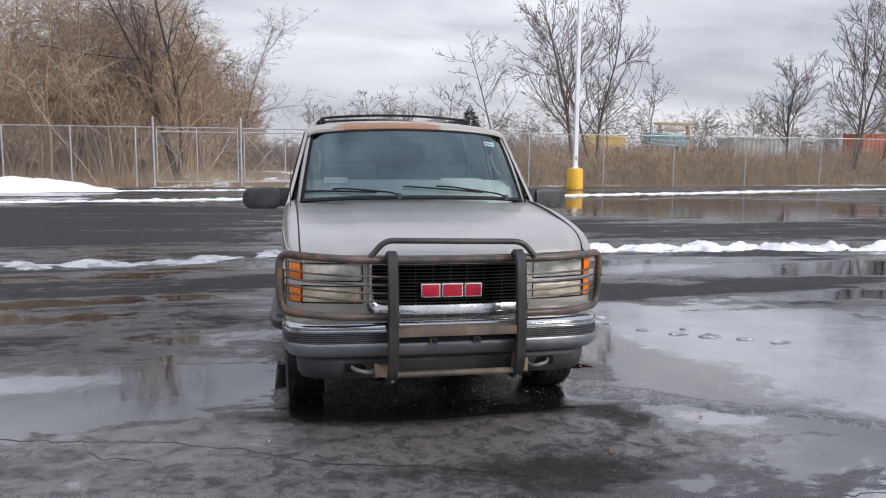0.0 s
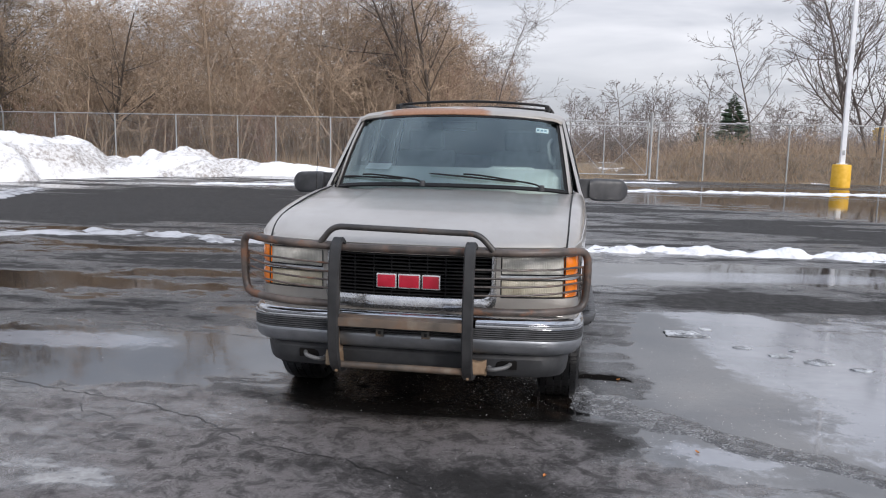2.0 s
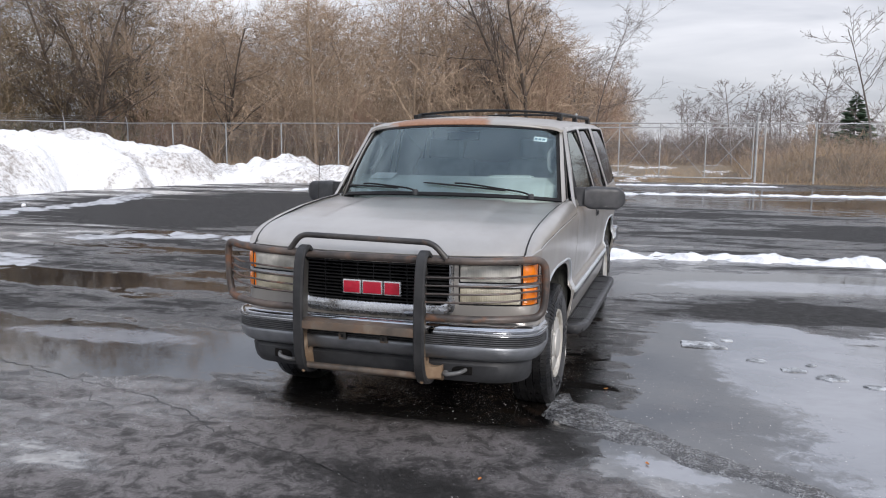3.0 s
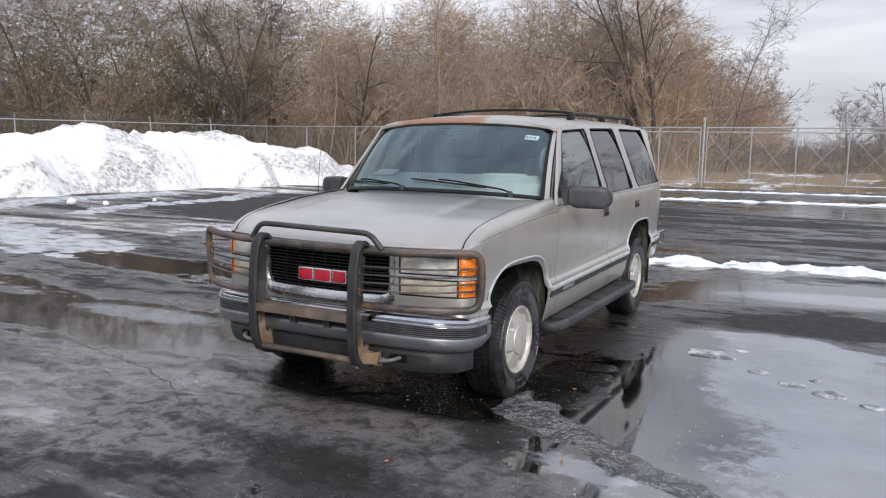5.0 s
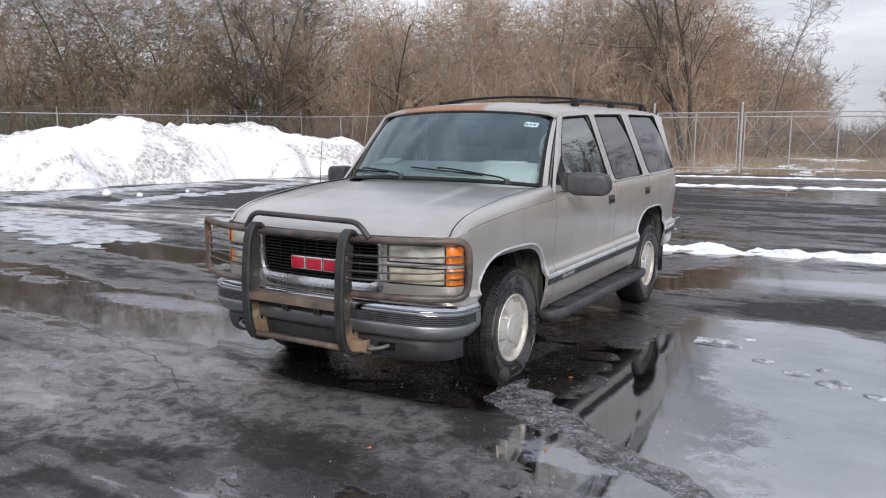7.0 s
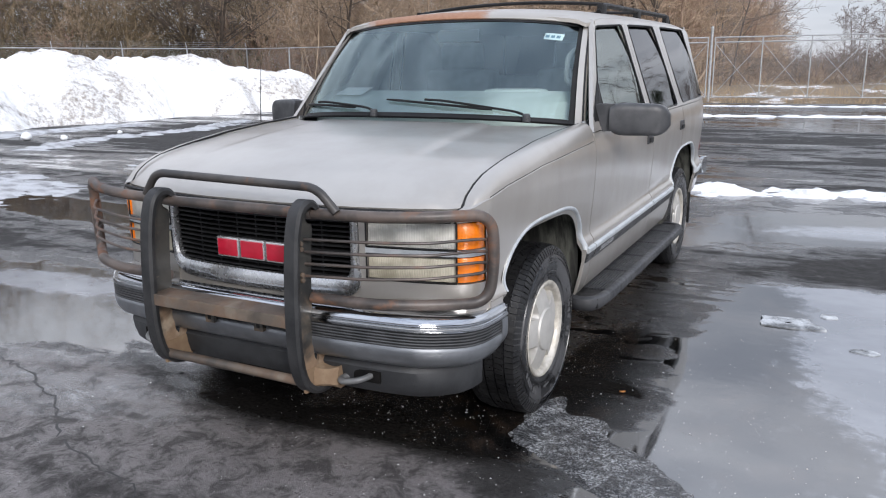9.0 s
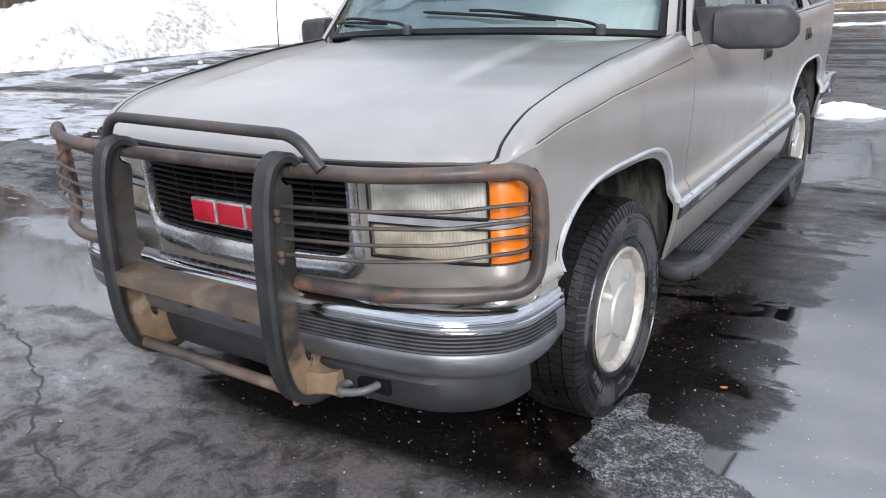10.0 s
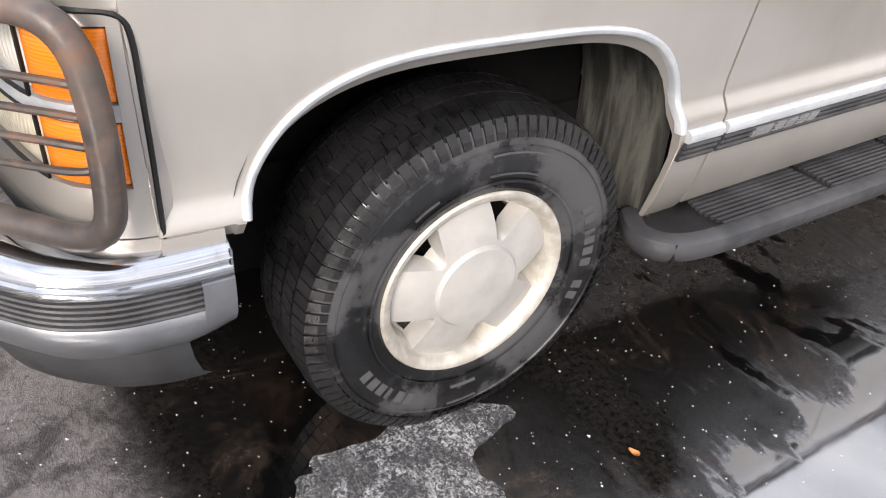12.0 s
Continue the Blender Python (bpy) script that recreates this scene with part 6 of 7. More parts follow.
def gate_leaf(a, b, verticals, label):
    A, B = Vector((a[0], a[1], 0)), Vector((b[0], b[1], 0))
    L = (B - A).length
    d_ = (B - A) / L
    f = thing("gate", label, "gate", "gate leaves")
    up = Vector((0, 0, 1))
    A2, B2 = A + d_ * 0.14, B - d_ * 0.14
    for nm, z in (("gate_rail", 0.22), ("gate_rail", FH - 0.02), ("gate_rail", FH - 0.22)):
        part(nm, Geo().tube([A2 + up * z, B2 + up * z], 0.027, 8), GALV, f)
    pts = [0.14] + [v * L for v in verticals] + [L - 0.14]
    for s in pts:
        part("gate_upright", Geo().tube([A + d_ * s + up * 0.22, A + d_ * s + up * FH], 0.027, 8), GALV, f)
    for s0, s1 in zip(pts, pts[1:]):
        part("brace", Geo().tube([A + d_ * s0 + up * 0.24, A + d_ * s1 + up * (FH - 0.24)], 0.011, 6), GALV, f)
        part("brace", Geo().tube([A + d_ * s1 + up * 0.24, A + d_ * s0 + up * (FH - 0.24)], 0.011, 6), GALV, f)
    g = Geo()
    sp = 0.085
    h_ = FH - 0.26
    LL = L - 0.28
    for i in range(-int(h_ / sp), int(LL / sp) + 1):
        for sgn in (1, -1):
            s0, s1 = i * sp, i * sp + h_
            z0, z1 = (0.22, h_ + 0.22) if sgn > 0 else (h_ + 0.22, 0.22)
            if s0 < 0:
                z0 += (z1 - z0) * (-s0) / h_
                s0 = 0
            if s1 > LL:
                z1 -= (z1 - z0) * (s1 - LL) / max(s1 - s0, 1e-6)
                s1 = LL
            if s1 - s0 < 0.02:
                continue
            tube_stuff(g, A2 + d_ * s0 + up * z0, A2 + d_ * s1 + up * z1, 0.002)
    tagged(part("chain_link", g, GALVW, f, smooth=0), kind="stuff")


gate_leaf(GATE[0], GATE[1], [0.49], "narrow galvanised chain-link gate with crossed braces")
gate_leaf(GATE[1], GATE[2], [0.25, 0.48, 0.73], "wide galvanised chain-link gate with crossed braces")
for x, y in GATE:
    gp = single("gate_post", Geo().tube([(x, y, 0), (x, y, FH + 0.38)], 0.055, 12).lathe([(FH + 0.36, 0.065), (FH + 0.41, 0.06), (FH + 0.45, 0.0)], 12, "z", (x, y, 0)), GALV, "thick galvanised steel gate post", "post", "gate posts")

# ---- light pole on a yellow base ----
lp = thing("light_pole", "white steel light pole on a yellow concrete base", "light pole", at=(12.15, 30.05, 0))
part("concrete_base", Geo().lathe([(0.0, 0.385), (0.90, 0.375), (0.955, 0.35), (0.97, 0.0)], 28, "z"), YELLOW, lp, "yellow painted round concrete base")
part("pole", Geo().box((-0.10, -0.10, 0.96), (0.10, 0.10, 12.5), 0.02).map(lambda x, y, z: (x * (1 - 0.03 * z), y * (1 - 0.03 * z), z)), POLEW, lp, "white square pole")
part("base_flange", Geo().box((-0.17, -0.17, 0.965), (0.17, 0.17, 1.0), 0.01), POLEW, lp)
part("handhole_cover", Geo().box((-0.05, -0.112, 1.35), (0.05, -0.098, 1.55), 0.006), GALV, lp)

# ---- snow ----
def hfield(x0, x1, y0, y1, step, fn):
    nx, ny = int((x1 - x0) / step), int((y1 - y0) / step)
    H = [[fn(x0 + (x1 - x0) * i / nx, y0 + (y1 - y0) * j / ny) for j in range(ny + 1)] for i in range(nx + 1)]
    rows = [[(x0 + (x1 - x0) * i / nx, y0 + (y1 - y0) * j / ny, max(H[i][j], -0.06)) for j in range(ny + 1)] for i in range(nx + 1)]

    def dead(i, j):
        return max(H[i][j], H[i + 1][j], H[i][j + 1], H[i + 1][j + 1]) < -0.05
    g = Geo().grid(rows, skip=dead)
    return g


def bank_z(x, y):
    """Low earth bank behind the fence on the field side."""
    d = y - fence_y(x) - 0.9
    if d < 0 or d > 11:
        return -0.1
    s = min(1.0, d / 2.6)
    e_ = min(1.0, (11 - d) / 4.0)
    f = min(1.0, max(0.0, (x - 3.0) / 5.0))
    n1 = noise.fractal(Vector((x * 0.35, y * 0.35, 4)), 0.8, 2.0, 4)
    return (1.25 * s * s * (3 - 2 * s) * e_ + 0.22 * n1 * s) * f + 0.02


single("ground", hfield(3.0, 66.0, 33.0, 49.0, 0.7, bank_z), BANK, "low brown earth bank behind the fence", "ground", kind="structure", smooth=60)

MOUNDS = [(-21.4, 9.4, 3.2, 3.6, 1.72), (-21.7, 12.7, 3.6, 3.3, 2.0), (-21.4, 15.6, 3.4, 3.0, 2.08), (-20.9, 18.6, 3.4, 2.9, 2.1), (-19.6, 21.9, 3.2, 2.8, 1.75), (-18.0, 23.9, 2.6, 2.0, 0.85), (-15.8, 25.7, 3.2, 1.5, 1.14), (-12.8, 26.8, 2.8, 1.1, 0.62), (-10.4, 27.1, 2.8, 0.9, 0.40), (-22.5, 5.0, 3.6, 4.8, 1.55)]


def pile(x, y):
    tot = 0.0
    wx = x + 0.9 * noise.noise(Vector((x * 0.4, y * 0.4, 9.0)))
    wy = y + 0.9 * noise.noise(Vector((x * 0.4, y * 0.4, 19.0)))
    for cx, cy, rx, ry, h in MOUNDS:
        d2 = ((wx - cx) / rx) ** 2 + ((wy - cy) / ry) ** 2
        v = h * max(0.0, 1.02 - d2 ** 1.25)
        tot += v ** 2.4
    t = 0.93 * tot ** (1 / 2.4) if tot > 0 else -0.1
    n1 = noise.fractal(Vector((x * 0.5, y * 0.5, 0.3)), 0.9, 2.0, 6)
    n2 = noise.noise(Vector((x * 2.2, y * 2.2, 4.0)))
    n3 = abs(noise.noise(Vector((x * 0.9, y * 0.9, 14.0))))
    n4 = abs(noise.noise(Vector((x * 1.9, y * 1.9, 24.0))))
    return t + (0.30 * n1 + 0.08 * n2 - 0.26 * n3 - 0.16 * n4) * min(1.0, max(0.12, t)) + 0.02 + 0.02 * n2


single("snow_pile", hfield(-27, -7, -1, 30.5, 0.125, pile), SNOW, "large ploughed snow pile with brown dirt", "snow pile", smooth=60)


def snow_strip(path, width, height, seed, label, ragged=0.5, mat=SNOWC, step=0.09):
    P = [Vector((x, y)) for x, y in path]
    xs, ys = [p.x for p in P], [p.y for p in P]
    w_ = width * 1.3

    def fn(x, y):
        q = Vector((x, y))
        best = 9e9
        for a, b in zip(P, P[1:]):
            ab = b - a
            t = max(0.0, min(1.0, (q - a).dot(ab) / ab.length_squared))
            best = min(best, (q - a - ab * t).length)
        u = best / width
        n1 = noise.fractal(Vector((x * 2.1 + seed, y * 2.8, seed)), 0.8, 2.0, 5)
        n2 = noise.noise(Vector((x * 5.0, y * 6.0, seed + 3)))
        return height * (0.55 * (1 - u * u) + ragged * n1 * 1.1 + 0.22 * n2 - 0.12)
    return single("snow_strip", hfield(min(xs) - w_, max(xs) + w_, min(ys) - w_, max(ys) + w_, step, fn), mat, label, "snow", smooth=60)


snow_strip([(0.1, 6.7), (2.9, 7.05), (4.9, 7.1)], 0.30, 0.10, 1.0, "lumpy ridge of ploughed snow on wet asphalt", 0.85, SNOWC, 0.05)
snow_strip([(4.9, 7.1), (7.0, 7.0), (9.6, 6.6), (14.0, 5.6)], 0.36, 0.12, 2.0, "lumpy ridge of ploughed snow on wet asphalt", 0.85, SNOWC, 0.05)
snow_strip([(-1.3, 7.1), (-2.6, 6.35), (-4.3, 6.2), (-5.2, 6.6)], 0.22, 0.07, 5.0, "thin broken line of old snow", 1.0, SLUSH, 0.07)
snow_strip([(-5.6, 6.6), (-6.9, 6.6), (-8.2, 5.9)], 0.30, 0.05, 8.0, "thin broken patch of old snow", 1.05, SLUSH, 0.07)
snow_strip([(-7.4, 3.1), (-9.4, 3.5), (-12.2, 4.0)], 0.85, 0.04, 12.0, "thin sheet of snow and ice on asphalt", 0.8, SLUSH, 0.09)
snow_strip([(-12.6, 7.0), (-13.4, 9.0), (-13.4, 12.4), (-14.5, 15.0)], 0.45, 0.055, 15.0, "scattered snow in front of the pile", 0.95, SLUSH, 0.1)
snow_strip([(-15.5, 6.2), (-16.8, 9.0), (-16.6, 12.5)], 0.7, 0.06, 19.0, "scattered snow at the pile's foot", 0.8, SLUSH, 0.12)
snow_strip([(-11.5, 20.2), (-6.0, 21.2), (0.0, 22.3), (4.0, 23.1), (9.0, 23.8)], 0.42, 0.075, 22.0, "long thin strip of snow on asphalt", 0.8, SNOWC, 0.12)
snow_strip([(9.0, 23.8), (16.0, 25.6), (24.0, 28.0), (34.0, 31.0)], 0.42, 0.075, 26.0, "long thin strip of snow on asphalt", 0.8, SNOWC, 0.14)
snow_strip([(-8.0, 27.8), (-2.0, 28.6), (5.0, 29.4)], 0.35, 0.06, 31.0, "faint line of snow by the gate", 0.8, SNOWC, 0.12)
rnd = random.Random(5)
for x, y, r_ in [(-14.74, 8.25, 0.12), (-13.9, 8.6, 0.08), (-14.2, 10.4, 0.06)]:
    g = Geo()
    rows = []
    for a in steps(0, math.pi, 8):
        ring = []
        for b in steps(0, 2 * math.pi * 13 / 14, 13):
            v = Vector((math.sin(a) * math.cos(b), math.sin(a) * math.sin(b), math.cos(a)))
            s_ = r_ * (1 + 0.22 * noise.noise(v * 1.7 + Vector((x, y, 0))))
            ring.append((x + v.x * s_, y + v.y * s_, max(0.0, r_ * 0.72 + v.z * s_ * 0.85)))
        rows.append(ring)
    single("snow_lump", g.grid(rows, closed=True), SNOWC, "loose lump of snow on asphalt", "snow lump", "snow lumps", smooth=60)

# ---- ice by the front wheel, and loose shards ----
def ice_fn(x, y):
    P = [(0.985, 0.09, 0.03), (0.96, -0.12, 0.12), (1.10, -0.27, 0.22), (1.35, -0.43, 0.17), (1.70, -0.66, 0.12), (2.05, -0.86, 0.11), (2.42, -1.10, 0.10), (2.8, -1.4, 0.08), (3.3, -1.7, 0.06)]
    best = -9
    for (ax, ay, ar), (bx, by, br_) in zip(P, P[1:]):
        a, ab = Vector((ax, ay)), Vector((bx - ax, by - ay))
        q = Vector((x, y)) - a
        t = max(0.0, min(1.0, q.dot(ab) / ab.length_squared))
        best = max(best, 1 - (q - ab * t).length / (ar + (br_ - ar) * t))
    n1 = noise.fractal(Vector((x * 4.2, y * 4.2, 7)), 1.3, 2.0, 4)
    n2 = noise.noise(Vector((x * 22, y * 22, 1)))
    return 0.012 * min(0.5, best + 0.55 * n1) + 0.0012 * n2 - 0.0004


single("ice_patch", hfield(0.6, 3.6, -2.0, 0.25, 0.022, ice_fn), ICE, "grainy grey-white ice patch beside the front tyre", "ice", smooth=60)
for i, (x, y, r_, el) in enumerate([(1.84, 1.70, 0.13, 1.7), (2.25, 1.36, 0.05, 1.6), (2.47, 1.17, 0.07, 1.5), (2.72, 1.04, 0.085, 1.5), (2.98, 0.90, 0.05, 1.7), (2.05, 1.95, 0.05, 1.3), (2.62, 1.35, 0.03, 1.3), (3.2, 0.75, 0.06, 1.6)]):
    rr = random.Random(40 + i)
    n_ = 11
    rim_ = [(x + r_ * el * math.cos(a) * rr.uniform(0.65, 1.15), y + r_ * math.sin(a) * rr.uniform(0.6, 1.1)) for a in steps(0, 2 * math.pi * (n_ - 1) / n_, n_ - 1)]
    r_ *= 0.85
    tilt = rr.uniform(0.02, 0.10)
    top = [(px, py, 0.006 + (py - y + r_) * tilt * 0.6) for px, py in rim_]
    inner = [(x + (px - x) * 0.8, y + (py - y) * 0.8, pz + 0.003) for px, py, pz in top]
    g = Geo().grid([[(px, py, -0.002) for px, py in rim_], top, inner, [(x + (px - x) * 0.1, y + (py - y) * 0.1, 0.012) for px, py, pz in top]], closed=True)
    single("ice_shard", g, SHARD, "thin broken slab of ice on wet asphalt", "ice", "ice shards", smooth=25)

# ---- trees ----
def bough(out, rng, p, d, length, r0, level, top, spread, kids, droop, minr):
    """One limb as a tapered path; its children go one level deeper."""
    n = (7, 5, 3, 1, 1)[min(level, 4)]
    pts, q = [Vector(p)], Vector(p)
    d = Vector(d).normalized()
    wob = (0.12, 0.26, 0.34, 0.30, 0.3)[min(level, 4)]
    for i in range(n):
        d = (d + Vector((rng.uniform(-wob, wob), rng.uniform(-wob, wob), rng.uniform(-wob, wob) * 0.6 + droop[min(level, 3)]))).normalized()
        q = q + d * (length / n)
        pts.append(q.copy())
    r1 = max(minr, r0 * (0.22 if level == 0 else 0.3))
    rs_ = [max(minr, r0 + (r1 - r0) * (i / n) ** 0.9) for i in range(n + 1)]
    out.append((level, pts, rs_))
    if level >= top:
        return
    k = kids[level]
    for i in range(k):
        f = rng.uniform(0.28 if level == 0 else 0.15, 0.98)
        j = min(n - 1, int(f * n))
        t = f * n - j
        base = pts[j].lerp(pts[j + 1], t)
        ax = (pts[j + 1] - pts[j]).normalized()
        side_ = Vector((rng.gauss(0, 1), rng.gauss(0, 1), rng.gauss(0, 0.5)))
        side_ = (side_ - ax * side_.dot(ax)).normalized()
        ang = radians(rng.uniform(*spread[level]))
        cd = ax * math.cos(ang) + side_ * math.sin(ang)
        cl_ = length * rng.uniform(0.30, 0.58) * (1.12 - 0.6 * f if level == 0 else 1 - 0.35 * f)
        bough(out, rng, base, cd, cl_, max(minr, (r0 + (r1 - r0) * f) * rng.uniform(0.38, 0.58)), level + 1, top, spread, kids, droop, minr)


SIDES = (7, 5, 3, 3, 3)


def limbs_to_geo(limbs, lv):
    g = Geo()
    for level, pts, rs_ in limbs:
        if level in lv:
            g.tube(pts, rs_, SIDES[min(level, 4)], cap=False)
    return g


def tree_kind(seed, height, r0, kids, spread, stems=1, top=3, minr=0.007, droop=(0.02, 0.04, 0.01, 0.0), lean=0.05):
    rng = random.Random(seed)
    limbs = []
    for s_ in range(stems):
        d = Vector((rng.uniform(-lean, lean) + (rng.uniform(-0.35, 0.35) if stems > 1 else 0), rng.uniform(-lean, lean) + (rng.uniform(-0.35, 0.35) if stems > 1 else 0), 1))
        bough(limbs, rng, (rng.uniform(-0.12, 0.12) * (stems > 1), rng.uniform(-0.12, 0.12) * (stems > 1), -0.25), d, height * rng.uniform(0.82, 1.0) if stems > 1 else height, r0 * (rng.uniform(0.7, 1) if stems > 1 else 1), 0, top, spread, kids, droop, minr)
    return limbs_to_geo(limbs, (0,)), limbs_to_geo(limbs, (1, 2, 3, 4))


WIDE = ((32, 72), (30, 70), (30, 75), (20, 60))
SLIM = ((22, 55), (25, 60), (30, 70), (20, 60))
KINDS = {
    "tall": [(tree_kind(11, 14.5, 0.16, (16, 8, 6), WIDE, minr=0.008, lean=0.14), BARK_T), (tree_kind(12, 13.5, 0.14, (16, 8, 6), WIDE, minr=0.008, lean=0.2), BARK_M), (tree_kind(13, 15.5, 0.15, (16, 8, 6), SLIM, minr=0.008, lean=0.1), BARK_T), (tree_kind(14, 13.0, 0.19, (16, 8, 6), WIDE, minr=0.008, lean=0.2), BARK_D)],
    "slim": [(tree_kind(21, 10.5, 0.080, (13, 7, 5), SLIM, minr=0.008, lean=0.2), BARK_T), (tree_kind(22, 11.5, 0.070, (13, 7, 5), WIDE, minr=0.008, lean=0.15), BARK_M), (tree_kind(23, 9.5, 0.075, (13, 7, 5), WIDE, minr=0.008, lean=0.25), BARK_R)],
    "shrub": [(tree_kind(31, 5.2, 0.04, (8, 5, 4), WIDE, 4, 3, 0.007, lean=0.3), BARK_T), (tree_kind(32, 4.2, 0.035, (8, 5, 4), WIDE, 5, 3, 0.007, lean=0.4), BARK_R), (tree_kind(33, 6.2, 0.045, (8, 5, 4), SLIM, 4, 3, 0.007, lean=0.3), BARK_T)],
    "fork": [(tree_kind(41, 12.5, 0.20, (15, 9, 6), SLIM, 2, 3, 0.008, lean=0.12), BARK_D)],
    "open": [(tree_kind(51, 10.0, 0.15, (20, 9, 4), ((35, 68), (25, 50), (22, 55), (20, 60)), 1, 3, 0.011, (0.0, 0.10, 0.08, 0.05)), BARK_M), (tree_kind(52, 10.5, 0.13, (17, 8, 4), ((32, 62), (22, 48), (20, 50), (20, 60)), 2, 3, 0.011, (0.0, 0.10, 0.08, 0.05)), BARK_M), (tree_kind(53, 8.2, 0.075, (13, 6, 3), ((30, 60), (25, 50), (25, 60), (20, 60)), 1, 3, 0.009), BARK_M)],
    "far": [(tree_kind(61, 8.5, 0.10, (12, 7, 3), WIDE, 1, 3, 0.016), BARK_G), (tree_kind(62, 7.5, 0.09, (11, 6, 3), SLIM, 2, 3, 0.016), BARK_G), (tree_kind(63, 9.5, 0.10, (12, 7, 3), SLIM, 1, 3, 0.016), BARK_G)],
}
LABELS = {
    "tall": "tall bare tree with tan bark in the woods", "slim": "slender bare sapling among the woods", "shrub": "bare many-stemmed shrub behind the fence",
    "fork": "large dark bare tree forking near the ground", "open": "dark bare tree standing in the field", "far": "distant grey bare tree",
}
MADE = {}


def plant(kind, i, x, y, s=1.0, rz=0.0, tilt=0.0, z=0.0):
    key = (kind, i)
    m = pose(x, y, z, tilt, 0, rz) @ Matrix.Diagonal((s, s, s, 1))
    if key not in MADE:
        (tg, cg), bark = KINDS[kind][i]
        ob = thing("bare_shrub" if kind == "shrub" else "bare_tree", LABELS[kind], "shrub" if kind == "shrub" else "tree", {"tall": "trees of the woods", "slim": "saplings of the woods", "shrub": "shrubs behind the fence", "fork": "forked trees", "open": "field trees", "far": "far trees"}[kind])
        part("trunk", tg, bark, ob)
        part("crown", cg, bark, ob)
        ob.matrix_basis = m
        MADE[key] = ob
        return ob
    ob = copy_thing(MADE[key], m)
    ob.matrix_basis = m
    return ob


rnd = random.Random(77)


def left_line(t):
    return (CORNER[0] + (LEFT_END[0] - CORNER[0]) * t, CORNER[1] + (LEFT_END[1] - CORNER[1]) * t)


LD = Vector((LEFT_END[0] - CORNER[0], LEFT_END[1] - CORNER[1])).normalized()
LN = Vector((LD.y, -LD.x))
if LN.x > 0:
    LN = -LN
# woods behind the back fence
for i in range(35):
    x = rnd.uniform(-34, -6.0)
    y = fence_y(x) + rnd.uniform(2.0, 17.0)
    if x > -7.5 and y < 38:
        continue
    kd = rnd.choices(("tall", "slim"), (0.62, 0.38))[0]
    plant(kd, rnd.randrange(len(KINDS[kd])), x, y, rnd.uniform(0.58, 0.84), rnd.uniform(0, 360), rnd.uniform(-7, 7))
# woods thinning out and lower towards the field
for i in range(26):
    y = rnd.uniform(44, 75)
    x = -5.5 + rnd.uniform(-6, 1.5) + (y - 46) * 0.03
    plant("slim", rnd.randrange(3), x, y, rnd.uniform(0.7, 0.95), rnd.uniform(0, 360))
for i in range(16):
    plant("far", rnd.randrange(3), rnd.uniform(-12.5, -6.6), rnd.uniform(50, 125), rnd.uniform(0.95, 1.2), rnd.uniform(0, 360))
# woods along the barbed-wire fence
for i in range(33):
    t = rnd.uniform(-0.1, 1.15)
    bx, by = left_line(t)
    o = rnd.uniform(2.0, 17.0)
    kd = rnd.choices(("tall", "slim"), (0.6, 0.4))[0]
    ki = 3 if kd == "tall" and rnd.random() < 0.75 else rnd.randrange(len(KINDS[kd]))
    plant(kd, ki, bx + LN.x * o, by + LN.y * o, rnd.uniform(0.62, 0.88), rnd.uniform(0, 360), rnd.uniform(-7, 7))
# shrubs close behind both fences
for i in range(18):
    x = rnd.uniform(-28, -8.5)
    plant("shrub", rnd.randrange(3), x, fence_y(x) + rnd.uniform(1.2, 6.5), rnd.uniform(0.75, 1.25), rnd.uniform(0, 360))
for i in range(13):
    bx, by = left_line(rnd.uniform(-0.05, 1.0))
    o = rnd.uniform(1.3, 6.0)
    plant("shrub", rnd.randrange(3), bx + LN.x * o, by + LN.y * o, rnd.uniform(0.8, 1.3), rnd.uniform(0, 360))
# the trees that stand out
plant("fork", 0, -6.9, 36.6, 1.0, 35)
plant("fork", 0, -32.0, 34.6, 0.95, 120)
plant("open", 0, 14.9, 37.5, 1.05, 10)
plant("open", 1, 16.4, 38.2, 0.98, 80)
plant("open", 2, 10.3, 38.7, 1.0, 45)
plant("open", 1, 33.4, 38.0, 1.05, 200)
plant("open", 0, 36.6, 39.4, 1.0, 140)
plant("open", 0, 31.0, 41.0, 0.8, 300)
plant("open", 1, 41.5, 42.0, 0.95, 20)
for i, (x, y, s_) in enumerate([(4.3, 48, 0.62), (5.8, 52, 0.6), (7.5, 55, 0.55), (8.9, 47, 0.66), (12.5, 62, 0.7), (20.5, 47, 0.72), (23.0, 52, 0.75), (25.5, 44, 0.62), (28.0, 56, 0.8)]):
    plant("far", i % 3, x, y, s_ * 1.1, 70 * i)
for i in range(30):
    x = rnd.uniform(-4, 95)
    plant("far", rnd.randrange(3), x, rnd.uniform(66, 105) + 0.15 * x, rnd.uniform(0.6, 0.95), rnd.uniform(0, 360))
for i in range(10):
    plant("far", rnd.randrange(3), rnd.uniform(62, 110), rnd.uniform(-50, 45), rnd.uniform(0.45, 0.75), rnd.uniform(0, 360))
for i in range(8):
    plant("far", rnd.randrange(3), rnd.uniform(-60, 70), rnd.uniform(-90, -70), rnd.uniform(0.9, 1.3), rnd.uniform(0, 360))

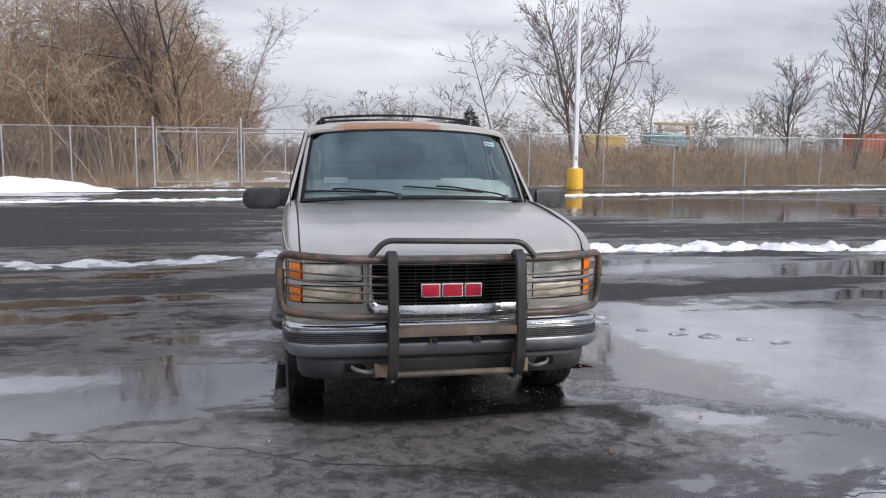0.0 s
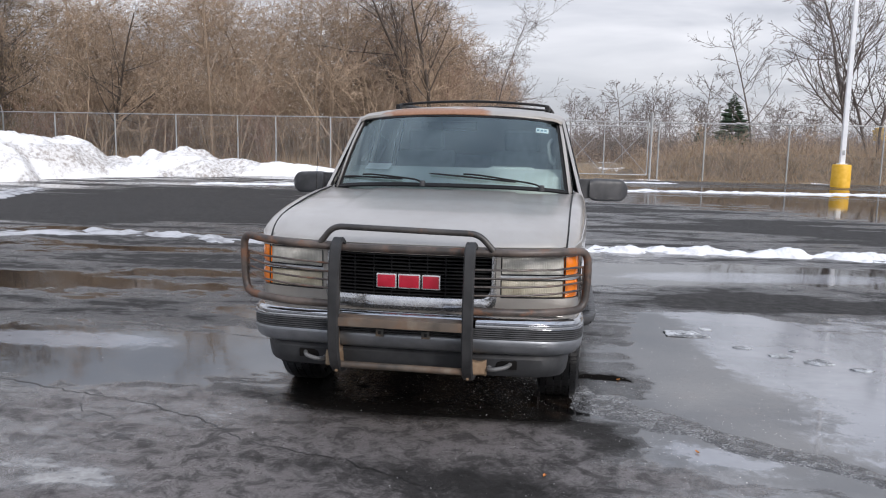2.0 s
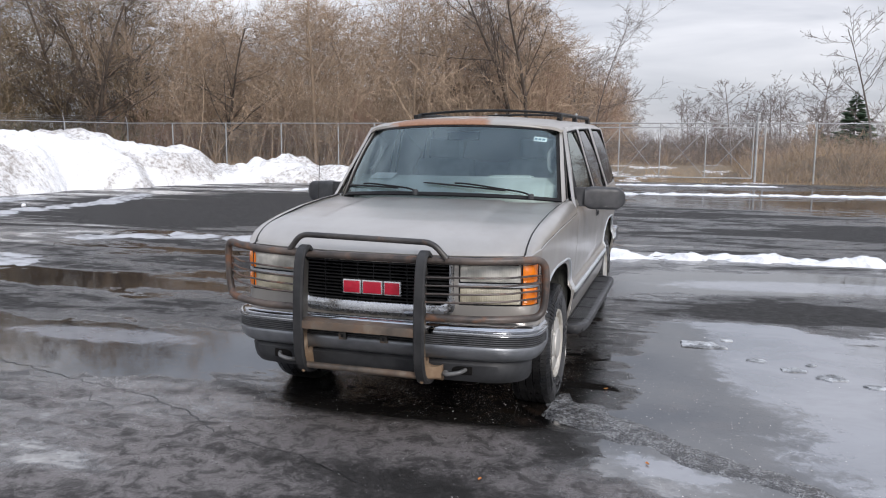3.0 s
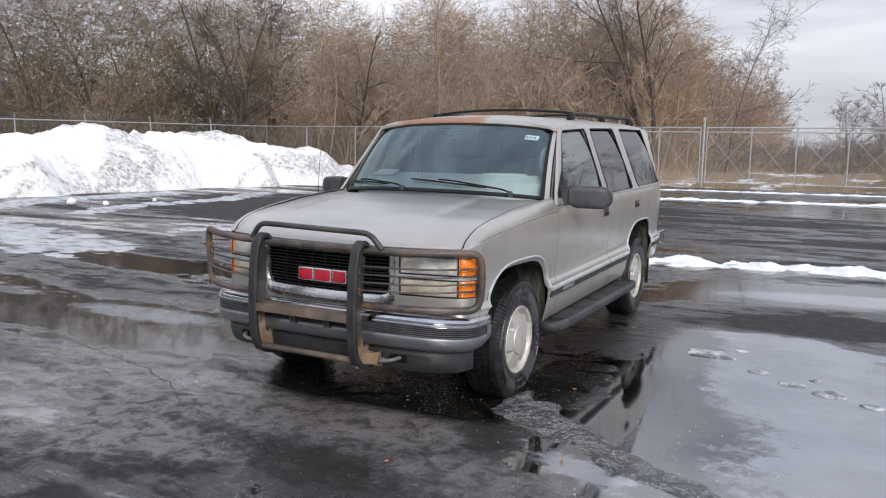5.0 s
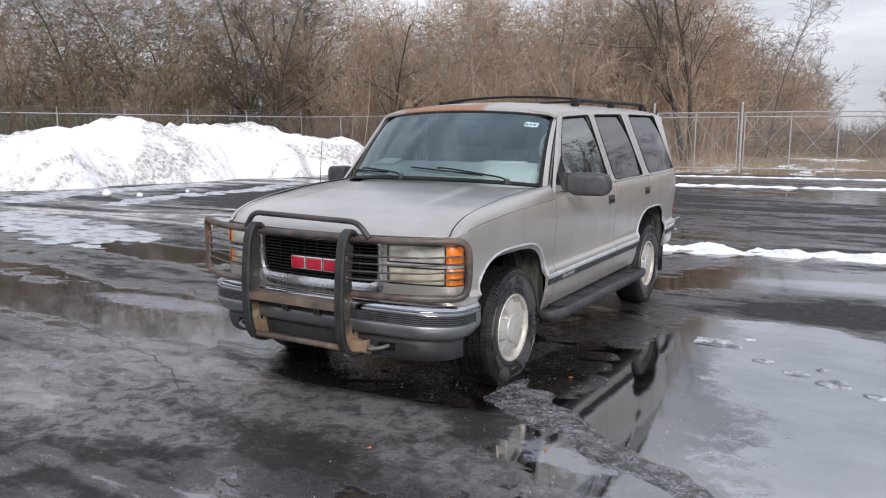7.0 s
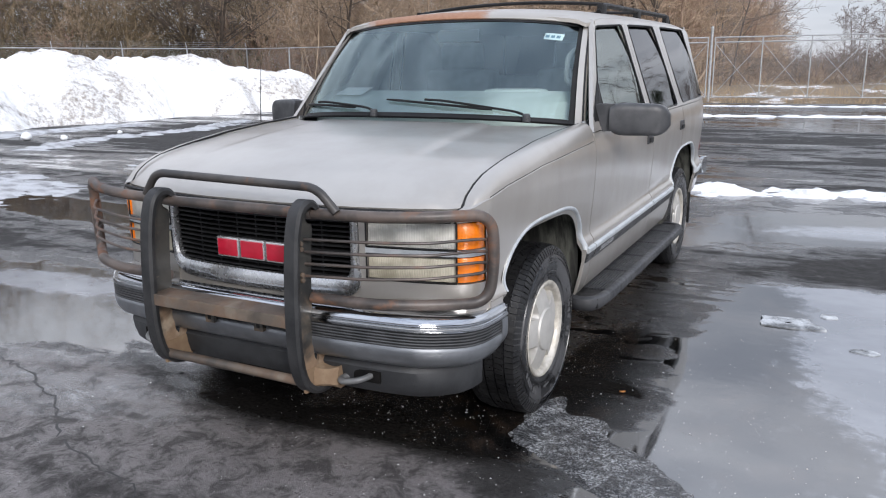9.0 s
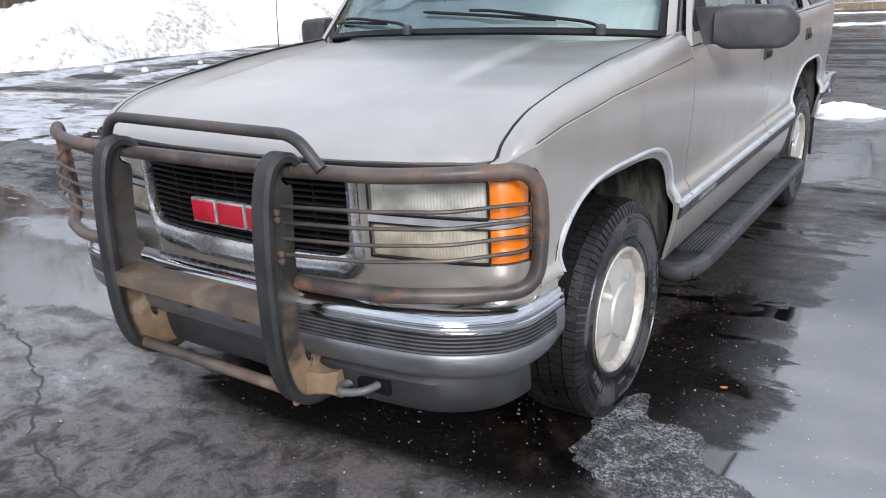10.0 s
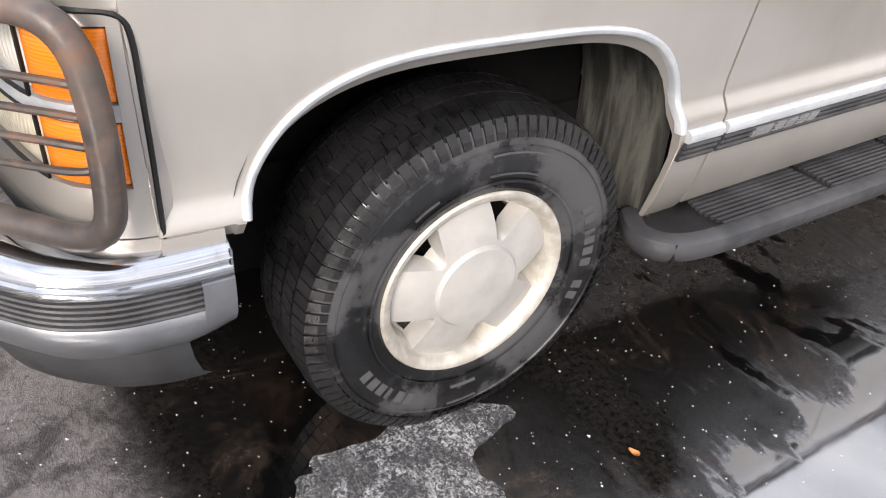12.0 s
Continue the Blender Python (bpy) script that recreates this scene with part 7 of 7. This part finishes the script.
# small evergreens in the field
def evergreen(x, y, h, seed):
    rg = random.Random(seed)
    ob = thing("evergreen_tree", "small dark green evergreen in the field", "tree", "evergreens", (x, y, 0))
    part("trunk", Geo().tube([(0, 0, -0.1), (0, 0, h * 0.95)], [0.09, 0.015], 6), BARK_D, ob)
    g = Geo()
    for i in range(420):
        t = rg.random() ** 0.8
        z = h * (0.14 + 0.84 * t)
        R = (1 - t) ** 0.8 * h * 0.36 * rg.uniform(0.55, 1.15) + 0.05
        a = rg.uniform(0, 2 * math.pi)
        d = Vector((math.cos(a), math.sin(a), rg.uniform(-0.25, 0.15)))
        base = Vector((0, 0, z)) + d * R * 0.15
        tip = Vector((0, 0, z)) + d * R
        s = d.cross(Vector((0, 0, 1))).normalized() * R * 0.2
        up = Vector((0, 0, 1)) * R * 0.07
        m_ = base.lerp(tip, 0.55)
        g.add([base, m_ + s, tip, m_ - s, m_ + up, m_ - up * 1.6], [(0, 1, 4), (1, 2, 4), (2, 3, 4), (3, 0, 4), (1, 0, 5), (2, 1, 5), (3, 2, 5), (0, 3, 5)])
    part("crown", g, NEEDLE, ob, smooth=0)


evergreen(12.3, 54.0, 5.6, 1)
evergreen(10.6, 57.0, 3.2, 2)

# ---- brush and dry grass: uncounted stuff ----
def stems(count, place, hmin, hmax, wid, lean, seed, bend=0.3, base=None):
    """Tapered three-sided stems, leaning every way."""
    rg = random.Random(seed)
    V, F = [], []
    for i in range(count):
        x, y = place(rg)
        h = rg.uniform(hmin, hmax) * (0.72 + 0.75 * noise.noise(Vector((x * 0.33, y * 0.33, seed))))
        lx, ly = rg.gauss(0, lean) * (1 + bend), rg.gauss(0, lean) * (1 + bend)
        a = rg.uniform(0, math.pi)
        cx, cy = math.cos(a) * wid, math.sin(a) * wid
        z0 = max(0.0, base(x, y)) if base else 0.0
        o = len(V)
        V += [(x - cx, y - cy, z0 - 0.05), (x + cx, y + cy, z0 - 0.05), (x - cy, y + cx, z0 - 0.05), (x + lx * h, y + ly * h, z0 + h)]
        F += [(o, o + 1, o + 3), (o + 1, o + 2, o + 3), (o + 2, o, o + 3)]
    g = Geo()
    g.v, g.f = V, F
    return g


def thicket(count, place, hmin, hmax, seed):
    """Branching twiggy stems, tangled together."""
    rg = random.Random(seed)
    g = Geo()
    for i in range(count):
        x, y = place(rg)
        h = rg.uniform(hmin, hmax)
        limbs = []
        bough(limbs, rg, (x, y, -0.1), (rg.gauss(0, 0.3), rg.gauss(0, 0.3), 1), h, 0.012 + 0.0035 * h, 0, 2, ((20, 60), (25, 70)), (9, 5), (0.0, 0.03, 0.0, 0.0), 0.009)
        for level, pts, rs_ in limbs:
            g.tube(pts, rs_, 3, cap=False)
    return g


def right_bank(rg):
    x = rg.uniform(4.0, 62.0)
    return x, fence_y(x) + 0.7 + 8.5 * rg.random() ** 1.25


def woods_floor(rg):
    x = rg.uniform(-29, -5.0)
    return x, fence_y(x) + 0.7 + 13 * rg.random() ** 1.3


def left_floor(rg):
    bx, by = left_line(rg.uniform(-0.02, 0.95))
    o = 0.8 + 13 * rg.random() ** 1.3
    return bx + LN.x * o, by + LN.y * o


def woods_back(rg):
    x = rg.uniform(-36, -7.0)
    return x, fence_y(x) + rg.uniform(7, 20)


def left_back(rg):
    bx, by = left_line(rg.uniform(-0.15, 1.2))
    o = rg.uniform(6, 19)
    return bx + LN.x * o, by + LN.y * o


def woods_edge(rg):
    return rg.uniform(-13.0, -6.2), rg.uniform(44, 120)


def gate_field(rg):
    x = rg.uniform(-6, 8)
    return x, fence_y(x) + 1.0 + 24 * rg.random()


tagged(part("undergrowth", stems(13000, right_bank, 0.3, 1.75, 0.013, 0.6, 13, 0.3, bank_z), BRUSH, smooth=0), "dense brown weed stalks on the bank", "undergrowth", kind="stuff")
tagged(part("dry_grass", stems(11000, right_bank, 0.25, 1.35, 0.012, 0.5, 3, 0.3, bank_z), GRASS, smooth=0), "tall tan dry grass and weeds behind the fence", "grass", kind="stuff")
tagged(part("undergrowth", thicket(90, right_bank, 1.6, 3.0, 36), BRUSH, smooth=0), "brown weeds and brush on the bank", "undergrowth", kind="stuff")
tagged(part("dry_grass", stems(8000, gate_field, 0.25, 0.85, 0.010, 0.35, 4), GRASS, smooth=0), "sparse tan grass in the snowy field", "grass", kind="stuff")
tagged(part("undergrowth", stems(5500, woods_floor, 0.4, 1.9, 0.009, 0.75, 5), BRUSH, smooth=0), "dense brown undergrowth of the woods", "undergrowth", kind="stuff")
tagged(part("undergrowth", stems(9000, left_floor, 0.6, 3.4, 0.010, 0.40, 15), BRUSHD, smooth=0), "dense dark undergrowth behind the barbed wire", "undergrowth", kind="stuff")


tagged(part("undergrowth", thicket(100, woods_floor, 2.5, 7.5, 6), BRUSH, smooth=0), "tangled bare brush filling the woods", "undergrowth", kind="stuff")
tagged(part("undergrowth", thicket(100, left_floor, 3.0, 8.5, 16), BRUSHD, smooth=0), "tangled dark brush behind the barbed wire", "undergrowth", kind="stuff")
tagged(part("undergrowth", stems(3000, woods_back, 4.0, 10.5, 0.022, 0.20, 25, 0.1), BRUSH, smooth=0), "close-set bare stems deep in the woods", "undergrowth", kind="stuff")
tagged(part("undergrowth", stems(4500, left_back, 4.5, 12.0, 0.024, 0.24, 26, 0.1), BRUSHD, smooth=0), "close-set dark stems deep in the woods", "undergrowth", kind="stuff")


def tangle(count, place, zmin, zmax, lmin, lmax, wid, seed, rise=0.30):
    """Interlaced twigs: sprays of a few tapered slivers each, at every slant."""
    rg = random.Random(seed)
    V, F = [], []
    for i in range(count // 4):
        x, y = place(rg)
        z = rg.uniform(zmin, zmax) * (0.80 + 0.5 * noise.noise(Vector((x * 0.25, y * 0.25, seed))))
        d0 = Vector((rg.gauss(0, 0.8), rg.gauss(0, 0.8), rg.gauss(rise, 0.45))).normalized()
        p = Vector((x, y, z))
        ln = rg.uniform(lmin, lmax)
        for j in range(4):
            q = p + d0 * ln * (0.0, 0.25, 0.45, 0.62)[j]
            d = (d0 + (Vector((rg.gauss(0, 0.6), rg.gauss(0, 0.6), rg.gauss(0.05, 0.5))) if j else Vector())).normalized() * ln * (1.0, 0.7, 0.55, 0.45)[j]
            s_ = d.cross(Vector((rg.gauss(0, 1), rg.gauss(0, 1), rg.gauss(0, 1)))).normalized() * wid * (1.0 if j == 0 else 0.75)
            u = d.cross(s_).normalized() * wid
            o = len(V)
            V += [q - s_, q + s_, q + u, q + d]
            F += [(o, o + 1, o + 3), (o + 1, o + 2, o + 3), (o + 2, o, o + 3)]
    g = Geo()
    g.v, g.f = V, F
    return g


tagged(part("undergrowth", stems(2600, woods_edge, 3.5, 9.0, 0.028, 0.10, 28, 0.1), BRUSH, smooth=0), "bare stems along the far edge of the woods", "undergrowth", kind="stuff")
tagged(part("upper_twigs", tangle(26000, woods_edge, 0.8, 9.5, 1.0, 2.4, 0.020, 43), BRUSH, smooth=0), "interlaced twigs along the far edge of the woods", "twigs", kind="stuff")
tagged(part("upper_twigs", tangle(84000, woods_back, 0.8, 12.5, 0.9, 2.4, 0.014, 41), BRUSH, smooth=0), "interlaced bare twigs high in the woods", "twigs", kind="stuff")
tagged(part("upper_twigs", tangle(80000, left_back, 0.8, 15.0, 0.9, 2.6, 0.016, 42), BRUSHD, smooth=0), "interlaced dark twigs high in the woods", "twigs", kind="stuff")
tagged(part("upper_twigs", tangle(14000, left_back, 5.5, 14.0, 0.9, 2.6, 0.014, 47), BRUSH, smooth=0), "tan bare twigs in the crowns of the woods", "twigs", kind="stuff")
tagged(part("creeper", stems(9000, left_floor, 0.8, 4.2, 0.020, 0.5, 27), CREEPER, smooth=0), "dark green-brown creeper hanging over the brush", "undergrowth", kind="stuff")
tagged(part("dry_grass", stems(5200, woods_floor, 0.3, 0.9, 0.010, 0.3, 8), GRASS, smooth=0), "matted tan grass under the trees", "grass", kind="stuff")


def field_back(rg):
    x = rg.uniform(-9, 16)
    return x, 49 + 0.2 * x + rg.uniform(0, 13)


tagged(part("undergrowth", stems(6500, field_back, 0.7, 2.7, 0.016, 0.4, 28), BRUSH, smooth=0), "tan brush along the back of the field", "undergrowth", kind="stuff")
tagged(part("undergrowth", tangle(12000, field_back, 0.2, 2.6, 0.6, 1.5, 0.016, 29), FARBRUSH, smooth=0), "grey-brown brush along the back of the field", "undergrowth", kind="stuff")


def edge_weeds(rg):
    x = rg.uniform(-26, 60)
    return x, fence_y(x) + rg.uniform(-0.75, 0.4)


tagged(part("dry_grass", stems(5200, edge_weeds, 0.05, 0.32, 0.008, 0.4, 9), GRASS, smooth=0), "low dead weeds along the fence foot", "grass", kind="stuff")

# far belt of woods that closes the horizon
def belt(name, x0, x1, yf, h0, h1, count, seed, label):
    rg = random.Random(seed)
    V, F = [], []
    for i in range(count):
        x = rg.uniform(x0, x1)
        y = yf(x) + rg.uniform(0, 22)
        h = rg.uniform(h0, h1) * (0.75 + 0.35 * noise.noise(Vector((x * 0.06, 2.0, seed))))
        w_ = rg.uniform(0.02, 0.05)
        lx = rg.gauss(0, 0.10)
        for j in range(3):
            hh = h * rg.uniform(0.5, 1.0)
            ox = rg.gauss(0, 0.6)
            o = len(V)
            V += [(x + ox * 0.2 - w_, y, 0), (x + ox * 0.2 + w_, y, 0), (x + ox * 0.2, y + w_, 0), (x + ox + lx * hh, y + rg.gauss(0, 0.5), hh)]
            F += [(o, o + 1, o + 3), (o + 1, o + 2, o + 3), (o + 2, o, o + 3)]
    g = Geo()
    g.v, g.f = V, F
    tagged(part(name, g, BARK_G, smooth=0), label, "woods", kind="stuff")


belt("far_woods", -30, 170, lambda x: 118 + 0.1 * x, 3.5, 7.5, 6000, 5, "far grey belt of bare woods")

def far_band(rg):
    x = rg.uniform(2, 120)
    return x, 62 + 0.12 * x + rg.uniform(0, 16)


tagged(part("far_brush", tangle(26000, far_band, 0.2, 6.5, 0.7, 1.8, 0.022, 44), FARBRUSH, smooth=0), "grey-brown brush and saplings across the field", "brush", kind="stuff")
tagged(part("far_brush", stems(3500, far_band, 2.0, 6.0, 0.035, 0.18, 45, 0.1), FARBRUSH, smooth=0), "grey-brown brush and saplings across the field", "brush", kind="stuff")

# ---- stored things behind the fence ----
ls = thing("lumber_stack", "stack of yellow planks on trestles behind the fence", "lumber", at=(24.7, 57.0, 0))
rg = random.Random(9)
for j in range(6):
    for i in range(5):
        part("plank", Geo().box((-1.6 + rg.uniform(-0.2, 0.2), -0.6 + i * 0.25, 2.30 + j * 0.16), (1.6 + rg.uniform(-0.2, 0.2), -0.38 + i * 0.25, 2.43 + j * 0.16)), PLANK, ls, smooth=0)
part("trestle", Geo().box((-1.4, -0.6, 0.0), (-1.1, 0.7, 2.29), 0.02), WOODF, ls)
part("trestle", Geo().box((1.1, -0.6, 0.0), (1.4, 0.7, 2.29), 0.02), WOODF, ls)
ps = thing("panel_stack", "stack of teal and pale panels behind the fence", "panels", at=(30.3, 57.5, 0))
for j in range(7):
    o = rg.uniform(-0.22, 0.22)
    part("panel", Geo().box((-1.75 + o, -0.75, 2.50 + j * 0.145), (1.75 + o, 0.75, 2.60 + j * 0.145), 0.012).map(lambda x, y, z: (x, y, z - 0.05 * x + 0.02 * math.sin(3 * x + o * 20))), TRAILER if j in (1, 4) else TEAL, ps)
for x in (-1.2, 1.2):
    part("trestle", Geo().box((x - 0.15, -0.7, 0.0), (x + 0.15, 0.7, 2.50 - 0.05 * x - 0.04), 0.02), WOODF, ps)
tr_ = thing("timber_frame", "weathered timber frame standing behind the fence", "frame", at=(32.3, 59.6, 0))
for x in (-1.35, 1.35):
    part("frame_post", Geo().box((x - 0.12, -0.12, 0), (x + 0.12, 0.12, 4.3), 0.02), WOODF, tr_)
part("frame_beam", Geo().box((-1.9, -0.14, 4.3), (2.0, 0.14, 4.55), 0.02), WOODF, tr_)
part("frame_beam", Geo().box((-1.6, -0.12, 3.8), (1.5, 0.12, 3.95), 0.02), WOODF, tr_)


def container(x, y, lx, h, mt, label, rz):
    ob = thing("steel_container", label, "container", at=(x, y, 0))
    ob.rotation_euler = (0, 0, radians(rz))
    rows = []
    for i in range(int(lx / 0.12) + 1):
        xx = -lx / 2 + i * 0.12
        d = 0.05 if (i // 2) % 2 else 0.0
        rows.append([(xx, -1.2 + d, z) for z in (0.35, h)])
    part("side_wall", Geo().grid(rows, skirt=(0, 2.3, 0)), mt, ob, smooth=0)
    part("roof", Geo().box((-lx / 2, -1.25, h), (lx / 2, 1.25, h + 0.1), 0.02), mt, ob)
    part("base_rail", Geo().box((-lx / 2, -1.26, 0.15), (lx / 2, -1.1, 0.36), 0.01), mt, ob)
    for sx in (-1, 1):
        part("corner_post", Geo().box((sx * lx / 2 - 0.09, -1.27, 0.15), (sx * lx / 2 + 0.09, -1.1, h + 0.1), 0.01), mt, ob)


container(39.6, 58.0, 7.0, 3.1, TRAILER, "grey-white corrugated steel container behind the fence", 8)
container(52.5, 57.0, 9.0, 3.6, ORANGE, "faded orange corrugated container behind the fence", 5)
container(62.5, 58.5, 9.0, 3.6, ORANGE, "faded orange corrugated container behind the fence", 5)

# ---- small litter of the asphalt ----
rg = random.Random(21)
V, F = [], []
for i in range(2600):
    x, y = (rg.gauss(0.8, 2.2), rg.gauss(-1.3, 1.5)) if i % 2 else (rg.gauss(1.0, 0.8), rg.gauss(-0.3, 0.9))
    s_ = rg.uniform(0.0008, 0.0030) * (1.8 if rg.random() < 0.06 else 1)
    o = len(V)
    V += [(x - s_, y - s_ * 0.6, 0), (x + s_, y - s_ * 0.5, 0), (x + s_ * 0.3, y + s_, 0), (x, y, s_ * 0.9)]
    F += [(o, o + 1, o + 3), (o + 1, o + 2, o + 3), (o + 2, o, o + 3)]
g = Geo()
g.v, g.f = V, F
tagged(part("grit", g, GRIT, smooth=0), "pale grit and salt crumbs on the asphalt", "grit", kind="stuff")


def crack(points, seed, w_=0.006):
    rr_ = random.Random(seed)
    P = []
    for (ax, ay), (bx, by) in zip(points, points[1:]):
        n_ = max(2, int(math.dist((ax, ay), (bx, by)) / 0.045))
        for i in range(n_):
            t = i / n_
            P.append((ax + (bx - ax) * t + rr_.gauss(0, 0.013), ay + (by - ay) * t + rr_.gauss(0, 0.013)))
    rows = [[(x, y - w_ * rr_.uniform(0.3, 1.4), 0.0015), (x + 0.002, y + w_ * rr_.uniform(0.3, 1.4), 0.0015)] for x, y in P]
    single("asphalt_crack", Geo().grid(rows), CRACK, "thin jagged crack in wet asphalt", "crack", "asphalt cracks")


crack([(-3.2, -0.45), (-2.6, -0.60), (-2.05, -0.72), (-1.6, -0.80), (-1.1, -1.0), (-0.75, -1.25)], 1)
crack([(-2.05, -0.72), (-1.9, -0.95), (-1.55, -1.1)], 2, 0.004)
crack([(-0.75, -1.25), (-0.2, -1.35), (0.3, -1.6)], 3, 0.004)
crack([(1.2, -2.1), (1.8, -2.0), (2.6, -2.25)], 4, 0.004)
for i, (x, y, a) in enumerate([(1.22, 0.28, 20), (0.78, -1.35, 70), (1.55, -0.9, 130)]):
    lf = Geo().grid([[(u * 0.014, v * 0.008 * (1 - u * u) ** 0.5 * (1 + 0.4 * u), 0.003 + 0.006 * v * v + 0.004 * u * u) for v in (-1, 0, 1)] for u in steps(-0.98, 0.98, 6)])
    m_ = pose(x, y, 0.0, 0, 0, a)
    lf.map(lambda px, py, pz: m_ @ Vector((px, py, pz)))
    single("dead_leaf", lf, LEAF, "small orange dead leaf on asphalt", "leaf", "dead leaves")
